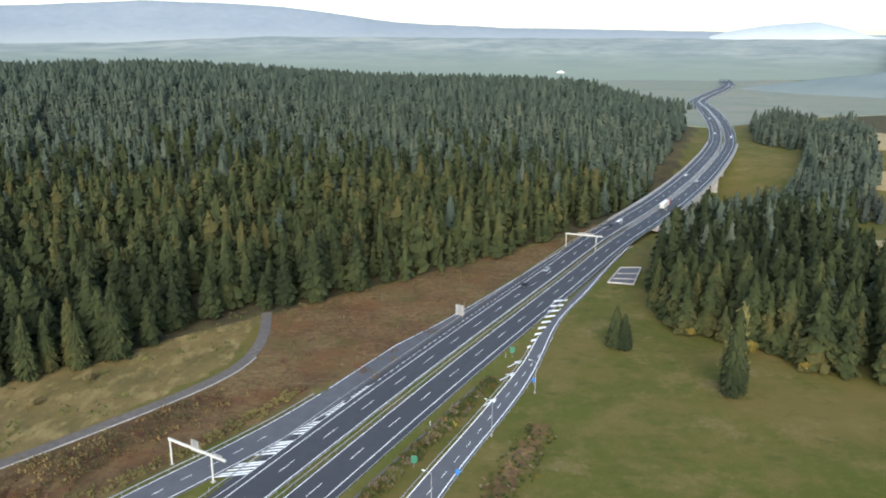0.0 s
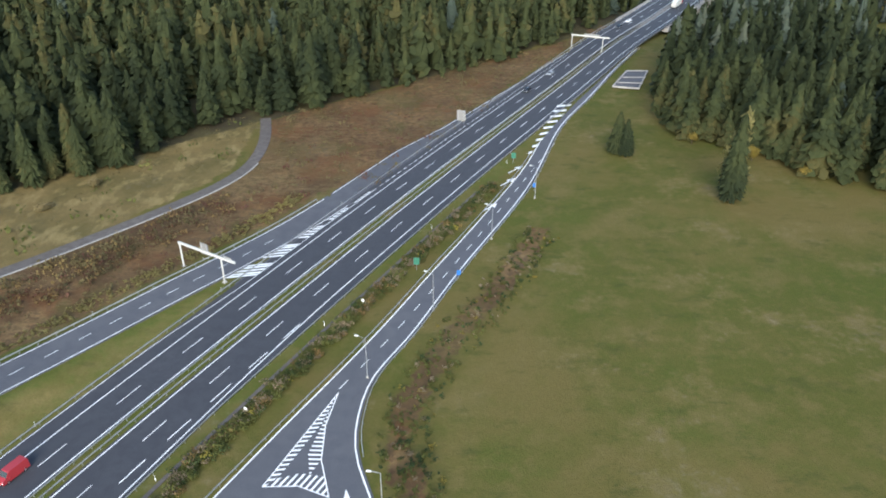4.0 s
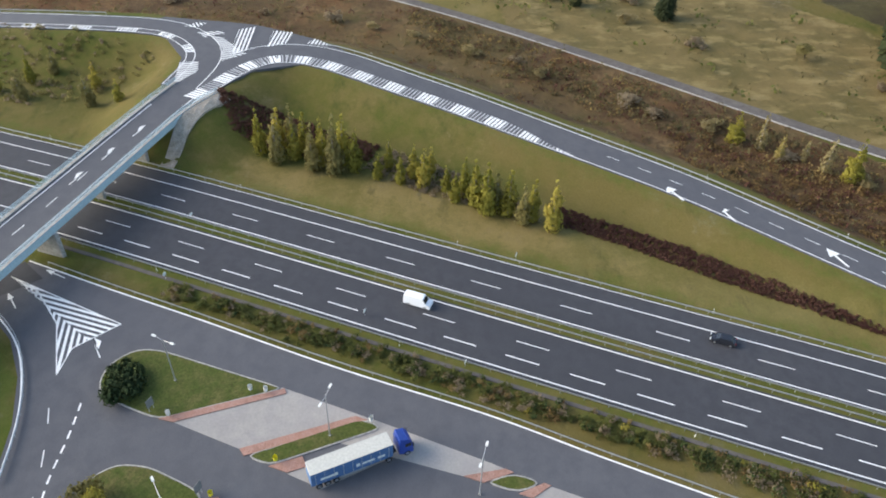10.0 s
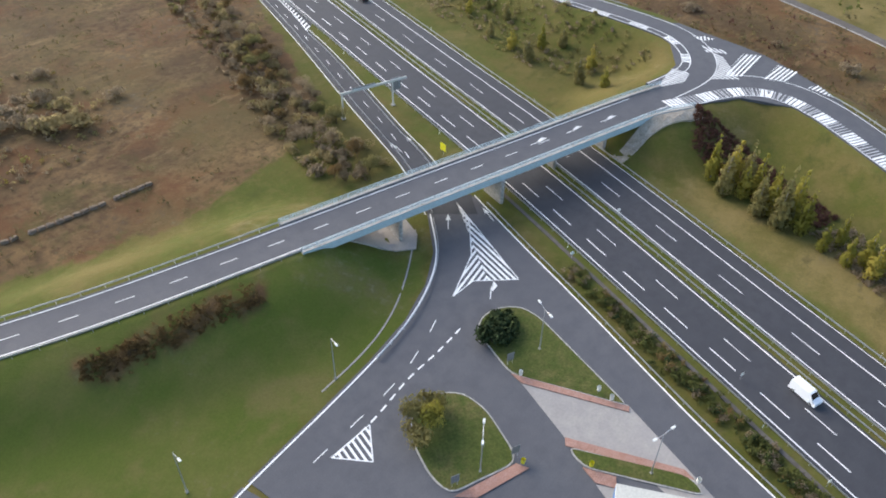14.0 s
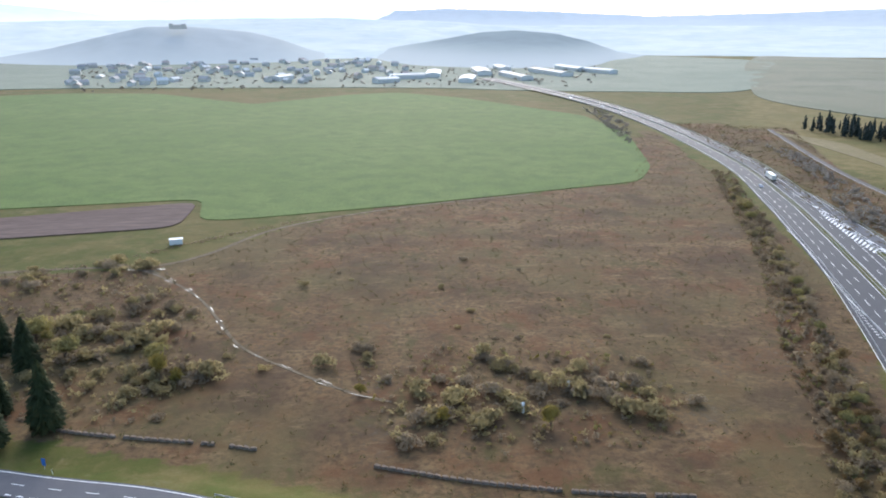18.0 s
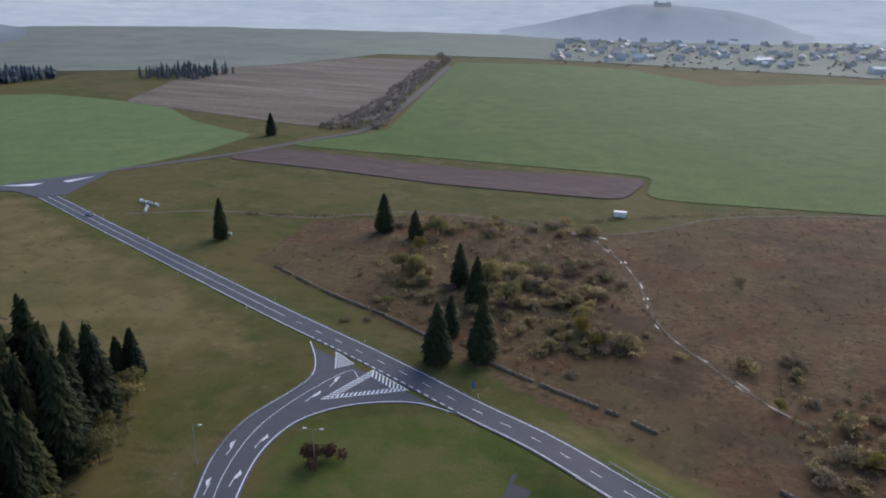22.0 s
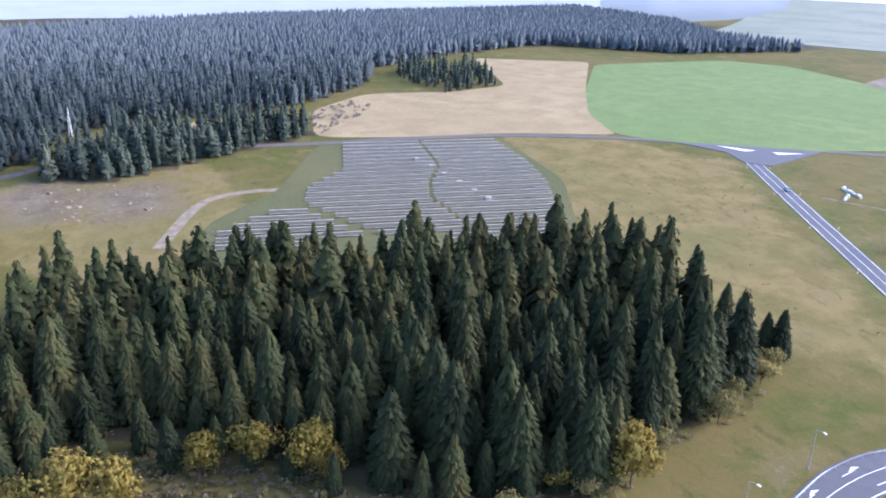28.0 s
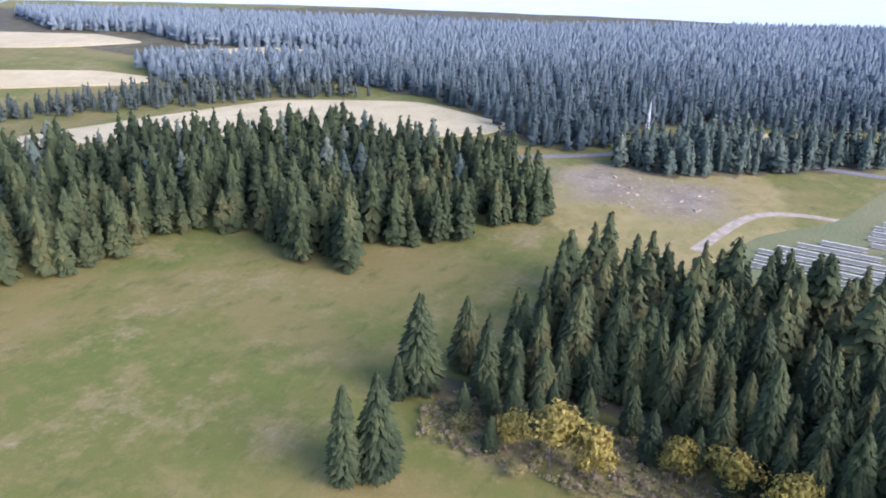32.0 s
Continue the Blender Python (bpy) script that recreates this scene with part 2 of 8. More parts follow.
RED_E = [(-54.1, 32.4), (-50.5, 39.7), (-46.7, 47.0), (-42.6, 54.4), (-38.4, 62.0), (-33.8, 71.7), (-32.6, 70.2), (-37.4, 61.0), (-41.6, 53.4), (-45.5, 46.1), (-48.9, 38.6), (-52.5, 31.4)]
RED_E2 = [(-34.0, 60.0), (-28.7, 67.9), (-27.2, 67.3), (-32.9, 57.7)]
RED_9C = [(-64, 15.5), (-63.3, 16.7), (-61.8, 12.1), (-63, 9.2)]
ISL_9C = [(-63.3, 16.7), (-61.4, 21), (-59.8, 17), (-61.8, 12.1)]
RED_9D = [(-61.4, 21), (-60.9, 21.9), (-59, 19), (-59.8, 17)]
GREEN_BIG = [(305.2, -404.9), (272.1, -482.5), (457, -1020.1), (330.2, -1060.9), (215.1, -1044.4), (81.6, -901.5), (-27.6, -997.9), (-94.6, -1021.6), (-165.6, -947.3), (-264, -759.9), (-257.3, -623.3), (-217.9, -484.4), (-191, -438.7), (-42.4, -397.9), (37.1, -380.6), (64.6, -377.5), (69.3, -426.8)]
PLOUGH = [(301.8, -393.5), (165.4, -396.3), (70.2, -419.9), (72.9, -367.7), (166.2, -355.7), (240.7, -356.5), (312.9, -352.6)]
GREEN_FAR = [(398.8, -200.7), (463.7, -211.9), (545, -245.4), (676.9, -311.5), (696.2, -458.7), (647.5, -501.2), (568.5, -501.1), (494.4, -495), (417.6, -445.5), (344.6, -423.7), (335.5, -357.2), (350.8, -260.4)]
TAN_FAR = [(418.2, -28.8), (495.2, -34.6), (548.6, -75.8), (550.9, -141), (571.5, -189.9), (731.5, -208.3), (695, -313.8), (545, -245.4), (463.7, -211.9), (398.5, -204.1), (413.1, -138.5), (411.1, -74.8)]
STRIPED = [(548.3, -498.2), (798.6, -952.2), (491.9, -1039.1), (303.4, -528.3), (326.5, -471)]
TREE_BELT = [(320, -461.4), (277.4, -490.3), (342.1, -648.7), (476.1, -1043.2), (545.7, -1153), (354.2, -607.8)]
TAN_N = [(-394.1, -632.3), (-373.5, -434.2), (-325.4, -244), (-284.9, -134.2), (-387.2, -189.1), (-360.1, -314.1), (-413.7, -556.9)]
TRACK_A = [(72.2, -300.5), (62, -289), (51.9, -274.9), (45, -262), (40.1, -249.4), (34.5, -235), (30.5, -223.6), (23.1, -213.7), (13.8, -204.6), (3.6, -193.9), (-4.1, -186), (-14.2, -180.6)]
TRACK_28 = [(259.8, 36.6), (287.8, 31), (312.6, 23.8), (322.5, 7.9), (321.9, -15.6)]
FIELD_LANE = [(271.3, -239), (237.2, -262.8), (192.1, -272.5), (156.4, -303.1), (96.1, -309.6), (70.9, -306.7), (50.3, -324), (24.5, -360), (-34.5, -391.5), (-117.6, -415)]
WALL_A = [(-8.3, -150.6), (-19.5, -145.6), (-31.3, -140.8), (-47.5, -135.6), (-60, -132.4), (-75.7, -129.4)]
WALL_B = [(167.9, -213.8), (134.8, -200.3), (110.6, -193), (91.2, -185), (73, -179.6), (58.5, -174.2), (46, -170.5), (29, -165.5), (16.8, -160.8)]
WOOD_MID = [(184.9, 67.5), (211, 61.9), (224, 45.2), (220.3, 22.7), (223.5, -6), (227.5, -32.5), (220, -72.4), (219.3, -100.9), (192.7, -121.5), (165.2, -124.5), (135.1, -110.5), (122.8, -84.8), (112, -65), (105.3, -50.5), (121.3, -9.5), (134.4, 4.4), (144, 22.3), (146.1, 35.3), (131.2, 64.1), (132.9, 75.6), (136.2, 81.3), (144.5, 66.6), (173.7, 59.4)]
WOOD_STRIP = [(349, 92), (346, 66), (364, 42), (383, 20), (403, -7), (424, -30), (446, -22), (456, 15), (422, 69), (382, 102)]


def spline(pts, step=4.0):
    """A smooth line through the points, at even steps (any number of coordinates)."""
    p = [np.array(q, float) for q in pts]
    p = [2 * p[0] - p[1]] + p + [2 * p[-1] - p[-2]]
    dense = []
    for a, b, c, d in zip(p, p[1:], p[2:], p[3:]):
        n = max(4, int(np.linalg.norm(c - b) / 1.5))
        for i in range(n):
            t = i / n
            dense.append(0.5 * (2 * b + (c - a) * t + (2 * a - 5 * b + 4 * c - d) * t * t + (3 * b - a - 3 * c + d) * t ** 3))
    dense = np.array(dense + [p[-2]])
    s = np.r_[0, np.cumsum(np.linalg.norm(np.diff(dense[:, :2], axis=0), axis=1))]
    u = np.linspace(0, s[-1], max(2, int(s[-1] / step)) + 1)
    return np.stack([np.interp(u, s, dense[:, k]) for k in range(dense.shape[1])], 1)


def smooth(line, times=3):
    line = line.copy()
    for _ in range(times):
        line[1:-1] = 0.25 * line[:-2] + 0.5 * line[1:-1] + 0.25 * line[2:]
    return line


def normals(line):
    d = np.gradient(line[:, :2], axis=0)
    d /= np.linalg.norm(d, axis=1)[:, None] + 1e-9
    return np.stack([-d[:, 1], d[:, 0]], 1)


def near(xy, line):
    """For each point its distance to a line of points, and the index of the nearest."""
    best, idx = np.full(len(xy), 1e9), np.zeros(len(xy), int)
    for k in range(0, len(xy), 4000):
        d = np.linalg.norm(xy[k:k + 4000, None, :] - line[None, :, :2], axis=2)
        idx[k:k + 4000], best[k:k + 4000] = d.argmin(1), d.min(1)
    return best, idx


def inside(xy, poly):
    x, y = xy[:, 0], xy[:, 1]
    hit = np.zeros(len(xy), bool)
    for (xa, ya), (xb, yb) in zip(poly, poly[1:] + poly[:1]):
        if ya == yb:
            continue
        cross = (ya > y) != (yb > y)
        hit ^= cross & (x < (xb - xa) * (y - ya) / (yb - ya) + xa)
    return hit


def fade(a, b, v):
    t = np.clip((v - a) / (b - a), 0, 1)
    return t * t * (3 - 2 * t)


MW = smooth(spline(MOTORWAY, 6.0), 6)
MW = np.c_[MW, np.zeros(len(MW))]
OV = smooth(spline(OVERPASS, 3.0), 4)
WR = smooth(spline(WEST_RAMP, 3.0), 4)
BRIDGE_A, BRIDGE_B = (-66.0, -88.0), (-158.0, -54.0)


def on_bridge(p):
    """True where the overpass is carried by the bridge and not by its banks."""
    ax, ay = BRIDGE_A
    bx, by = BRIDGE_B
    L = math.hypot(bx - ax, by - ay)
    s = ((p[:, 0] - ax) * (bx - ax) + (p[:, 1] - ay) * (by - ay)) / L
    off = np.abs((p[:, 0] - ax) * (by - ay) - (p[:, 1] - ay) * (bx - ax)) / L
    return (s > 6) & (s < L + 3) & (off < 12)


OV_BANK = OV[~on_bridge(OV)]
VIADUCT_B = 700


def height(xy):
    """The ground's height at each point."""
    xy = np.asarray(xy, float)
    x, y = xy[:, 0], xy[:, 1]
    dm, im = near(xy, MW[::2])
    z = 44 * np.exp(-(((x + 420) / 430) ** 2 + ((y - 950) / 380) ** 2))
    z += 14 * np.exp(-(((x - 150) / 200) ** 2 + ((y - 1050) / 200) ** 2))
    z *= fade(16, 200, dm)
    z -= 20 * np.exp(-(((x - 190) / 90) ** 2 + ((y - 540) / 110) ** 2))
    z -= 7 * np.exp(-(((x - 330) / 200) ** 2 + ((y - 430) / 150) ** 2))
    far = fade(900, 2600, np.hypot(x, y))
    z += far * 10 * np.sin(x / 410 + 1) * np.sin(y / 520 + 0.5)
    z -= 0.10 + 1.4 * fade(600, 1000, np.hypot(x, y)) * (1 - fade(40, 120, dm))
    for line, half in ((OV_BANK, 8.3), (WR, 7.2)):
        d, i = near(xy, line)
        top = line[i, 2] - 0.22
        bank = top - np.maximum(0, d - half) * 0.5
        bank = bank * fade(14.5, 23.0, dm) - 0.1 * (1 - fade(14.5, 23.0, dm))
        z = np.where(d < 60, np.maximum(z, bank), z)
    return z


# ---- building blocks ----
def mesh_object(name, verts, faces, material, parent=None, smooth_shade=False, mat_index=None, materials=None):
    """One mesh object out of arrays; faces: an array of triangles or quads, or a list of loops."""
    me = bpy.data.meshes.new(name)
    verts = np.asarray(verts, np.float32)
    if isinstance(faces, np.ndarray):
        k = faces.shape[1]
        me.vertices.add(len(verts))
        me.vertices.foreach_set("co", verts.ravel())
        me.loops.add(faces.size)
        me.loops.foreach_set("vertex_index", faces.astype(np.int32).ravel())
        me.polygons.add(len(faces))
        me.polygons.foreach_set("loop_start", np.arange(0, faces.size, k, dtype=np.int32))
        me.polygons.foreach_set("loop_total", np.full(len(faces), k, np.int32))
        me.update(calc_edges=True)
        me.validate()
    else:
        me.from_pydata([tuple(map(float, v)) for v in verts], [], faces)
    for m in materials or [material]:
        me.materials.append(m)
    if mat_index is not None:
        me.polygons.foreach_set("material_index", np.asarray(mat_index, np.int32))
    me.polygons.foreach_set("use_smooth", np.full(len(me.polygons), smooth_shade, bool))
    ob = new(name, me)
    if parent:
        ob.parent = parent
    return ob


def ribbon(line, left, right, lift=0.0, thick=0.0):
    """A strip along a line (x, y, z), from one offset to another; offsets to the left are positive. Either may vary along it."""
    n = normals(line)
    z = line[:, 2] if line.shape[1] > 2 else np.zeros(len(line))
    left, right = np.broadcast_to(left, len(line)), np.broadcast_to(right, len(line))
    a = np.c_[line[:, :2] + n * left[:, None], z + lift]
    b = np.c_[line[:, :2] + n * right[:, None], z + lift]
    m = len(line)
    i = np.arange(m - 1)
    v = np.r_[a, b]
    f = np.stack([i, i + m, i + m + 1, i + 1], 1)
    if thick:
        low = v.copy()
        low[:, 2] -= thick
        k = 2 * m
        v = np.r_[v, low]
        f = np.r_[f, np.stack([i + 1, i + 1 + k, i + k, i], 1)[:, ::-1][:, [3, 2, 1, 0]], np.stack([i + m, i + m + k, i + m + 1 + k, i + m + 1], 1), np.array([[0, k, k + m, m], [m - 1, 2 * m - 1, k + 2 * m - 1, k + m - 1]])]
    return v, f


def join(parts):
    vs, fs, k = [], [], 0
    for v, f in parts:
        vs.append(np.asarray(v, float))
        fs.append(np.asarray(f) + k)
        k += len(v)
    return np.concatenate(vs), np.concatenate(fs)


def along(line):
    return np.r_[0, np.cumsum(np.linalg.norm(np.diff(line[:, :2], axis=0), axis=1))]


def cut(line, a, b, step=3.0):
    """The stretch of a line between two distances along it."""
    s = along(line)
    u = np.linspace(a, b, max(2, int(abs(b - a) / step) + 1))
    return np.stack([np.interp(u, s, line[:, k]) for k in range(line.shape[1])], 1)


def dashes(line, offset, width, length, period, a=0.0, b=None, lift=0.03):
    b = along(line)[-1] if b is None else b
    out = []
    s = a
    while s + length < b:
        out.append(ribbon(cut(line, s, s + length, 3.0), offset + width / 2, offset - width / 2, lift))
        s += period
    return join(out)


def where(line, x, y):
    """The distance along a line of the point nearest to x, y."""
    return along(line)[np.hypot(line[:, 0] - x, line[:, 1] - y).argmin()]


def slab(name, poly, z, thick, material, parent=None, cell=0.0):
    """A flat plate with the outline poly."""
    bm = bmesh.new()
    top = [bm.verts.new((x, y, z)) for x, y in poly]
    face = bm.faces.new(top)
    face.normal_update()
    if face.normal.z < 0:
        face.normal_flip()
        face.normal_update()
    bmesh.ops.triangulate(bm, faces=[face])
    if thick:
        res = bmesh.ops.extrude_face_region(bm, geom=list(bm.faces))
        bmesh.ops.translate(bm, vec=(0, 0, -thick), verts=[g for g in res["geom"] if isinstance(g, bmesh.types.BMVert)])
        bmesh.ops.recalc_face_normals(bm, faces=bm.faces)
    me = bpy.data.meshes.new(name)
    bm.to_mesh(me)
    bm.free()
    me.materials.append(material)
    ob = new(name, me)
    ob.parent = parent
    return ob


def rounded(poly, step=2.5, times=2, wobble=0.0):
    """A closed outline with softened corners and, if asked for, an uneven run."""
    arr = np.array(poly + poly[:1], float)
    arr = np.concatenate([np.linspace(a, b, max(2, int(np.linalg.norm(b - a) / step)), endpoint=False) for a, b in zip(arr, arr[1:])])
    for _ in range(times):
        arr = 0.25 * np.roll(arr, 1, 0) + 0.5 * arr + 0.25 * np.roll(arr, -1, 0)
    if wobble:
        q = 1 / (12 * wobble)
        arr = arr + [(wobble * noise.noise(Vector((x * q, y * q, 5))), wobble * noise.noise(Vector((x * q, y * q, 9)))) for x, y in arr]
    return [tuple(p) for p in arr]


def drape(name, poly, material, lift=0.12, cell=12.0, edge=3.0, label="", category="", level=None, skirt=0.7):
    """A field with the outline poly, laid over the ground."""
    xs, ys = [p[0] for p in poly], [p[1] for p in poly]
    bm = bmesh.new()
    face = bm.faces.new([bm.verts.new((x, y, 0)) for x, y in poly])
    face.normal_update()
    bmesh.ops.triangulate(bm, faces=[face])
    for axis, lo, hi in ((0, min(xs), max(xs)), (1, min(ys), max(ys))):
        k = math.ceil(lo / cell) * cell
        while k < hi:
            co, no = ((k, 0, 0), (1, 0, 0)) if axis == 0 else ((0, k, 0), (0, 1, 0))
            bmesh.ops.bisect_plane(bm, geom=list(bm.verts) + list(bm.edges) + list(bm.faces), plane_co=co, plane_no=no, dist=0.01)
            k += cell
    bm.verts.ensure_lookup_table()
    z = (level or height)([(v.co.x, v.co.y) for v in bm.verts])
    for v, h in zip(bm.verts, z):
        v.co.z = h + lift
    bmesh.ops.recalc_face_normals(bm, faces=bm.faces)
    if sum(f.normal.z for f in bm.faces) < 0:
        bmesh.ops.reverse_faces(bm, faces=bm.faces)
    rim = [e for e in bm.edges if len(e.link_faces) == 1]
    res = bmesh.ops.extrude_edge_only(bm, edges=rim)
    for v in res["geom"]:
        if isinstance(v, bmesh.types.BMVert):
            v.co.z -= lift + skirt
    me = bpy.data.meshes.new(name)
    bm.to_mesh(me)
    bm.free()
    me.materials.append(material)
    return tagged(new(name, me), label, category, kind="structure")


# ---- ground: one sheet out to the horizon ----
def axis_steps(lo, hi, fine, reach):
    inner = list(np.arange(lo, hi + 0.1, fine))
    up, step = [inner[-1]], fine
    while up[-1] < reach:
        step *= 1.09
        up.append(up[-1] + step)
    down, step = [inner[0]], fine
    while down[-1] > -reach:
        step *= 1.09
        down.append(down[-1] - step)
    return np.array(down[:0:-1] + inner + up[1:])


HEATH_N = [(-420, -640), (-334, -450), (-300, -230), (-262, -40), (-218, 32), (-176, 80), (-104, 157), (-64, 208), (-60, 262), (58, 372), (100, 430), (70, 370), (30, 300), (-20, 206), (-55, 170), (-85, 128), (-118, 88), (-155, 45), (-185, 0), (-205, -40), (-222, -100), (-232, -200), (-240, -300), (-290, -500), (-330, -700)]
DRY_N = [(-218, 36), (-176, 84), (-104, 160), (-66, 215), (-66, 262), (-60, 275), (-110, 235), (-170, 180), (-260, 110), (-290, 60), (-245, 30)]
TAN_NW = [(-300, -230), (-262, -36), (-218, 36), (-245, 34), (-290, 64), (-340, 50), (-400, -190)]
HEATH_S = [(-118, -118), (-70, -112), (-20, -132), (40, -160), (110, -190), (180, -215), (190, -268), (150, -300), (70, -309), (50, -324), (20, -362), (-34, -394), (-190, -442), (-262, -620), (-292, -650), (-240, -420), (-195, -260), (-160, -185)]
TAN_E = [(130, -165), (335, -236), (398, -190), (405, -135), (380, -125), (320, -122), (245, -88), (200, -130), (160, -145)]
WOODLAND = [(-130, 200), (-20, 300), (60, 376), (110, 450), (200, 640), (320, 950), (-200, 1500), (-900, 1300), (-800, 300), (-260, 130)]
DEEP_E = [(475, 330), (452, 258), (420, 198), (385, 171), (368, 138), (368, 119), (385, 110), (440, 106), (478, 66), (486, 12), (503, -12), (556, -58), (611, -84), (676, -96), (774, -202), (839, -316), (749, -448), (756, -598), (950, -800), (1150, -600), (1290, -300), (1300, 100), (1140, 540), (590, 1100), (460, 870)]
HEATH_E = [(345, 112), (300, 104), (262, 92), (235, 62), (240, 20), (250, 4), (275, 8), (300, 6), (345, 18), (380, 30), (378, 60), (356, 75)]
TAN_SE = [(133, -158), (150, -168), (335, -233), (398, -190), (405, -135), (320, -122), (246, -86), (200, -118), (158, -128)]
TAN_W = [(-380, -202), (-385, -270), (-320, -554), (-550, -953), (-709, -554), (-575, -232)]
gx, gy = axis_steps(-280, 300, 4.0, 4700), axis_steps(-260, 320, 4.0, 4700)
GX, GY = np.meshgrid(gx, gy)
gxy = np.c_[GX.ravel(), GY.ravel()]
gz = height(gxy)
nx, ny = len(gx), len(gy)
i, j = np.meshgrid(np.arange(nx - 1), np.arange(ny - 1))
k = (j * nx + i).ravel()
GROUND_F = np.stack([k, k + 1, k + nx + 1, k + nx], 1)


def cover_of(poly, soft):
    line = np.array(poly + poly[:1], float)
    seg = np.concatenate([np.linspace(a, b, max(2, int(np.linalg.norm(b - a) / 6))) for a, b in zip(line, line[1:])])
    lo, hi = seg.min(0) - 40, seg.max(0) + 40
    out = np.zeros(len(gxy))
    pick = ((gxy > lo) & (gxy < hi)).all(1)
    d, _ = near(gxy[pick], seg)
    d = np.where(inside(gxy[pick], poly), d, -d)
    out[pick] = fade(-soft, soft, d)
    return out


ground_mat, n, l, b = mat("rough_ground", 0.95, 0, 0.1)
att = n.new("ShaderNodeVertexColor")
att.layer_name = "cover"
sep = n.new("ShaderNodeSeparateColor")
l.new(att.outputs["Color"], sep.inputs[0])
att2 = n.new("ShaderNodeVertexColor")
att2.layer_name = "turf"
sep2 = n.new("ShaderNodeSeparateColor")
l.new(att2.outputs["Color"], sep2.inputs[0])
geo = n.new("ShaderNodeNewGeometry")


def noise_node(scale, detail=8, rough=0.65, stretch=None):
    no = n.new("ShaderNodeTexNoise")
    no.inputs["Scale"].default_value, no.inputs["Detail"].default_value, no.inputs["Roughness"].default_value = scale, detail, rough
    src = geo.outputs["Position"]
    if stretch:
        mp = n.new("ShaderNodeMapping")
        mp.inputs["Scale"].default_value = stretch
        l.new(src, mp.inputs["Vector"])
        src = mp.outputs[0]
    l.new(src, no.inputs["Vector"])
    return no.outputs[0]


def ranged(v, a, b_, lo=0.0, hi=1.0):
    mr = n.new("ShaderNodeMapRange")
    mr.inputs[1].default_value, mr.inputs[2].default_value, mr.inputs[3].default_value, mr.inputs[4].default_value = a, b_, lo, hi
    l.new(v, mr.inputs[0])
    return mr.outputs[0]


def blend(f, a, c, mode="MIX"):
    mx = n.new("ShaderNodeMix")
    mx.data_type, mx.blend_type = "RGBA", mode
    for s, v in ((0, f), (6, a), (7, c)):
        if isinstance(v, (tuple, float, int)):
            mx.inputs[s].default_value = (*v, 1) if isinstance(v, tuple) else v
        else:
            l.new(v, mx.inputs[s])
    return mx.outputs[2]


def math_node(op, a, c):
    q = n.new("ShaderNodeMath")
    q.operation = op
    for s, v in enumerate((a, c)):
        if isinstance(v, (float, int)):
            q.inputs[s].default_value = v
        else:
            l.new(v, q.inputs[s])
    return q.outputs[0]


broad, mid, fine, tiny = noise_node(0.012), noise_node(0.07), noise_node(0.5), noise_node(2.5, 4)
meadow = blend(ranged(broad, 0.44, 0.56), (0.082, 0.083, 0.019), (0.122, 0.097, 0.031))
meadow = blend(ranged(noise_node(0.03, 6), 0.48, 0.64, 0, 0.6), meadow, (0.062, 0.082, 0.014))
meadow = blend(ranged(mid, 0.5, 0.64, 0, 0.75), meadow, (0.138, 0.108, 0.039))
meadow = blend(ranged(noise_node(0.22, 7, 0.75), 0.5, 0.66, 0, 0.6), meadow, (0.130, 0.104, 0.036))
meadow = blend(ranged(noise_node(0.16, 6, 0.7, (0.5, 1.0, 1.0)), 0.55, 0.68, 0, 0.7), meadow, (0.055, 0.062, 0.016))
lawn = blend(ranged(mid, 0.42, 0.62), (0.078, 0.100, 0.019), (0.112, 0.112, 0.031))
lawn = blend(ranged(noise_node(0.05, 6), 0.54, 0.64, 0, 0.6), lawn, (0.145, 0.116, 0.046))
rubbly = blend(ranged(mid, 0.4, 0.6), (0.17, 0.137, 0.096), (0.115, 0.09, 0.055))
rubbly = blend(ranged(fine, 0.54, 0.66, 0, 0.7), rubbly, (0.225, 0.19, 0.145))
heath = blend(ranged(mid, 0.42, 0.6), (0.111, 0.069, 0.034), (0.174, 0.108, 0.049))
heath = blend(ranged(noise_node(0.03, 7, 0.7, (1.0, 1.6, 1.0)), 0.5, 0.64, 0, 0.75), heath, (0.215, 0.145, 0.070))
heath = blend(ranged(fine, 0.46, 0.6, 0, 0.85), heath, (0.080, 0.049, 0.026))
heath = blend(ranged(noise_node(0.045, 7, 0.7), 0.5, 0.6, 0, 0.75), heath, (0.127, 0.060, 0.027))
heath = blend(ranged(noise_node(0.06, 7, 0.7, (1.3, 0.8, 1.0)), 0.54, 0.64, 0, 0.75), heath, (0.077, 0.065, 0.023))
heath = blend(ranged(broad, 0.48, 0.58, 0, 0.6), heath, (0.108, 0.084, 0.035))
heath = blend(ranged(noise_node(0.02, 7, 0.7), 0.5, 0.62, 0, 0.7), heath, (0.070, 0.043, 0.024))
heath = blend(ranged(noise_node(0.11, 7, 0.75, (0.6, 1.4, 1.0)), 0.56, 0.68, 0, 0.8), heath, (0.205, 0.140, 0.069))
straw = blend(ranged(mid, 0.42, 0.62), (0.165, 0.122, 0.050), (0.105, 0.086, 0.032))
straw = blend(ranged(noise_node(0.2, 6, 0.6, (1.0, 0.5, 1.0)), 0.5, 0.68), straw, (0.25, 0.19, 0.085))
tan = blend(ranged(mid, 0.42, 0.6), (0.148, 0.118, 0.040), (0.195, 0.148, 0.058))
tan = blend(ranged(broad, 0.5, 0.62, 0, 0.6), tan, (0.125, 0.118, 0.038))
tan = blend(ranged(noise_node(0.16, 6, 0.7, (0.5, 1.0, 1.0)), 0.56, 0.68, 0, 0.7), tan, (0.085, 0.075, 0.03))
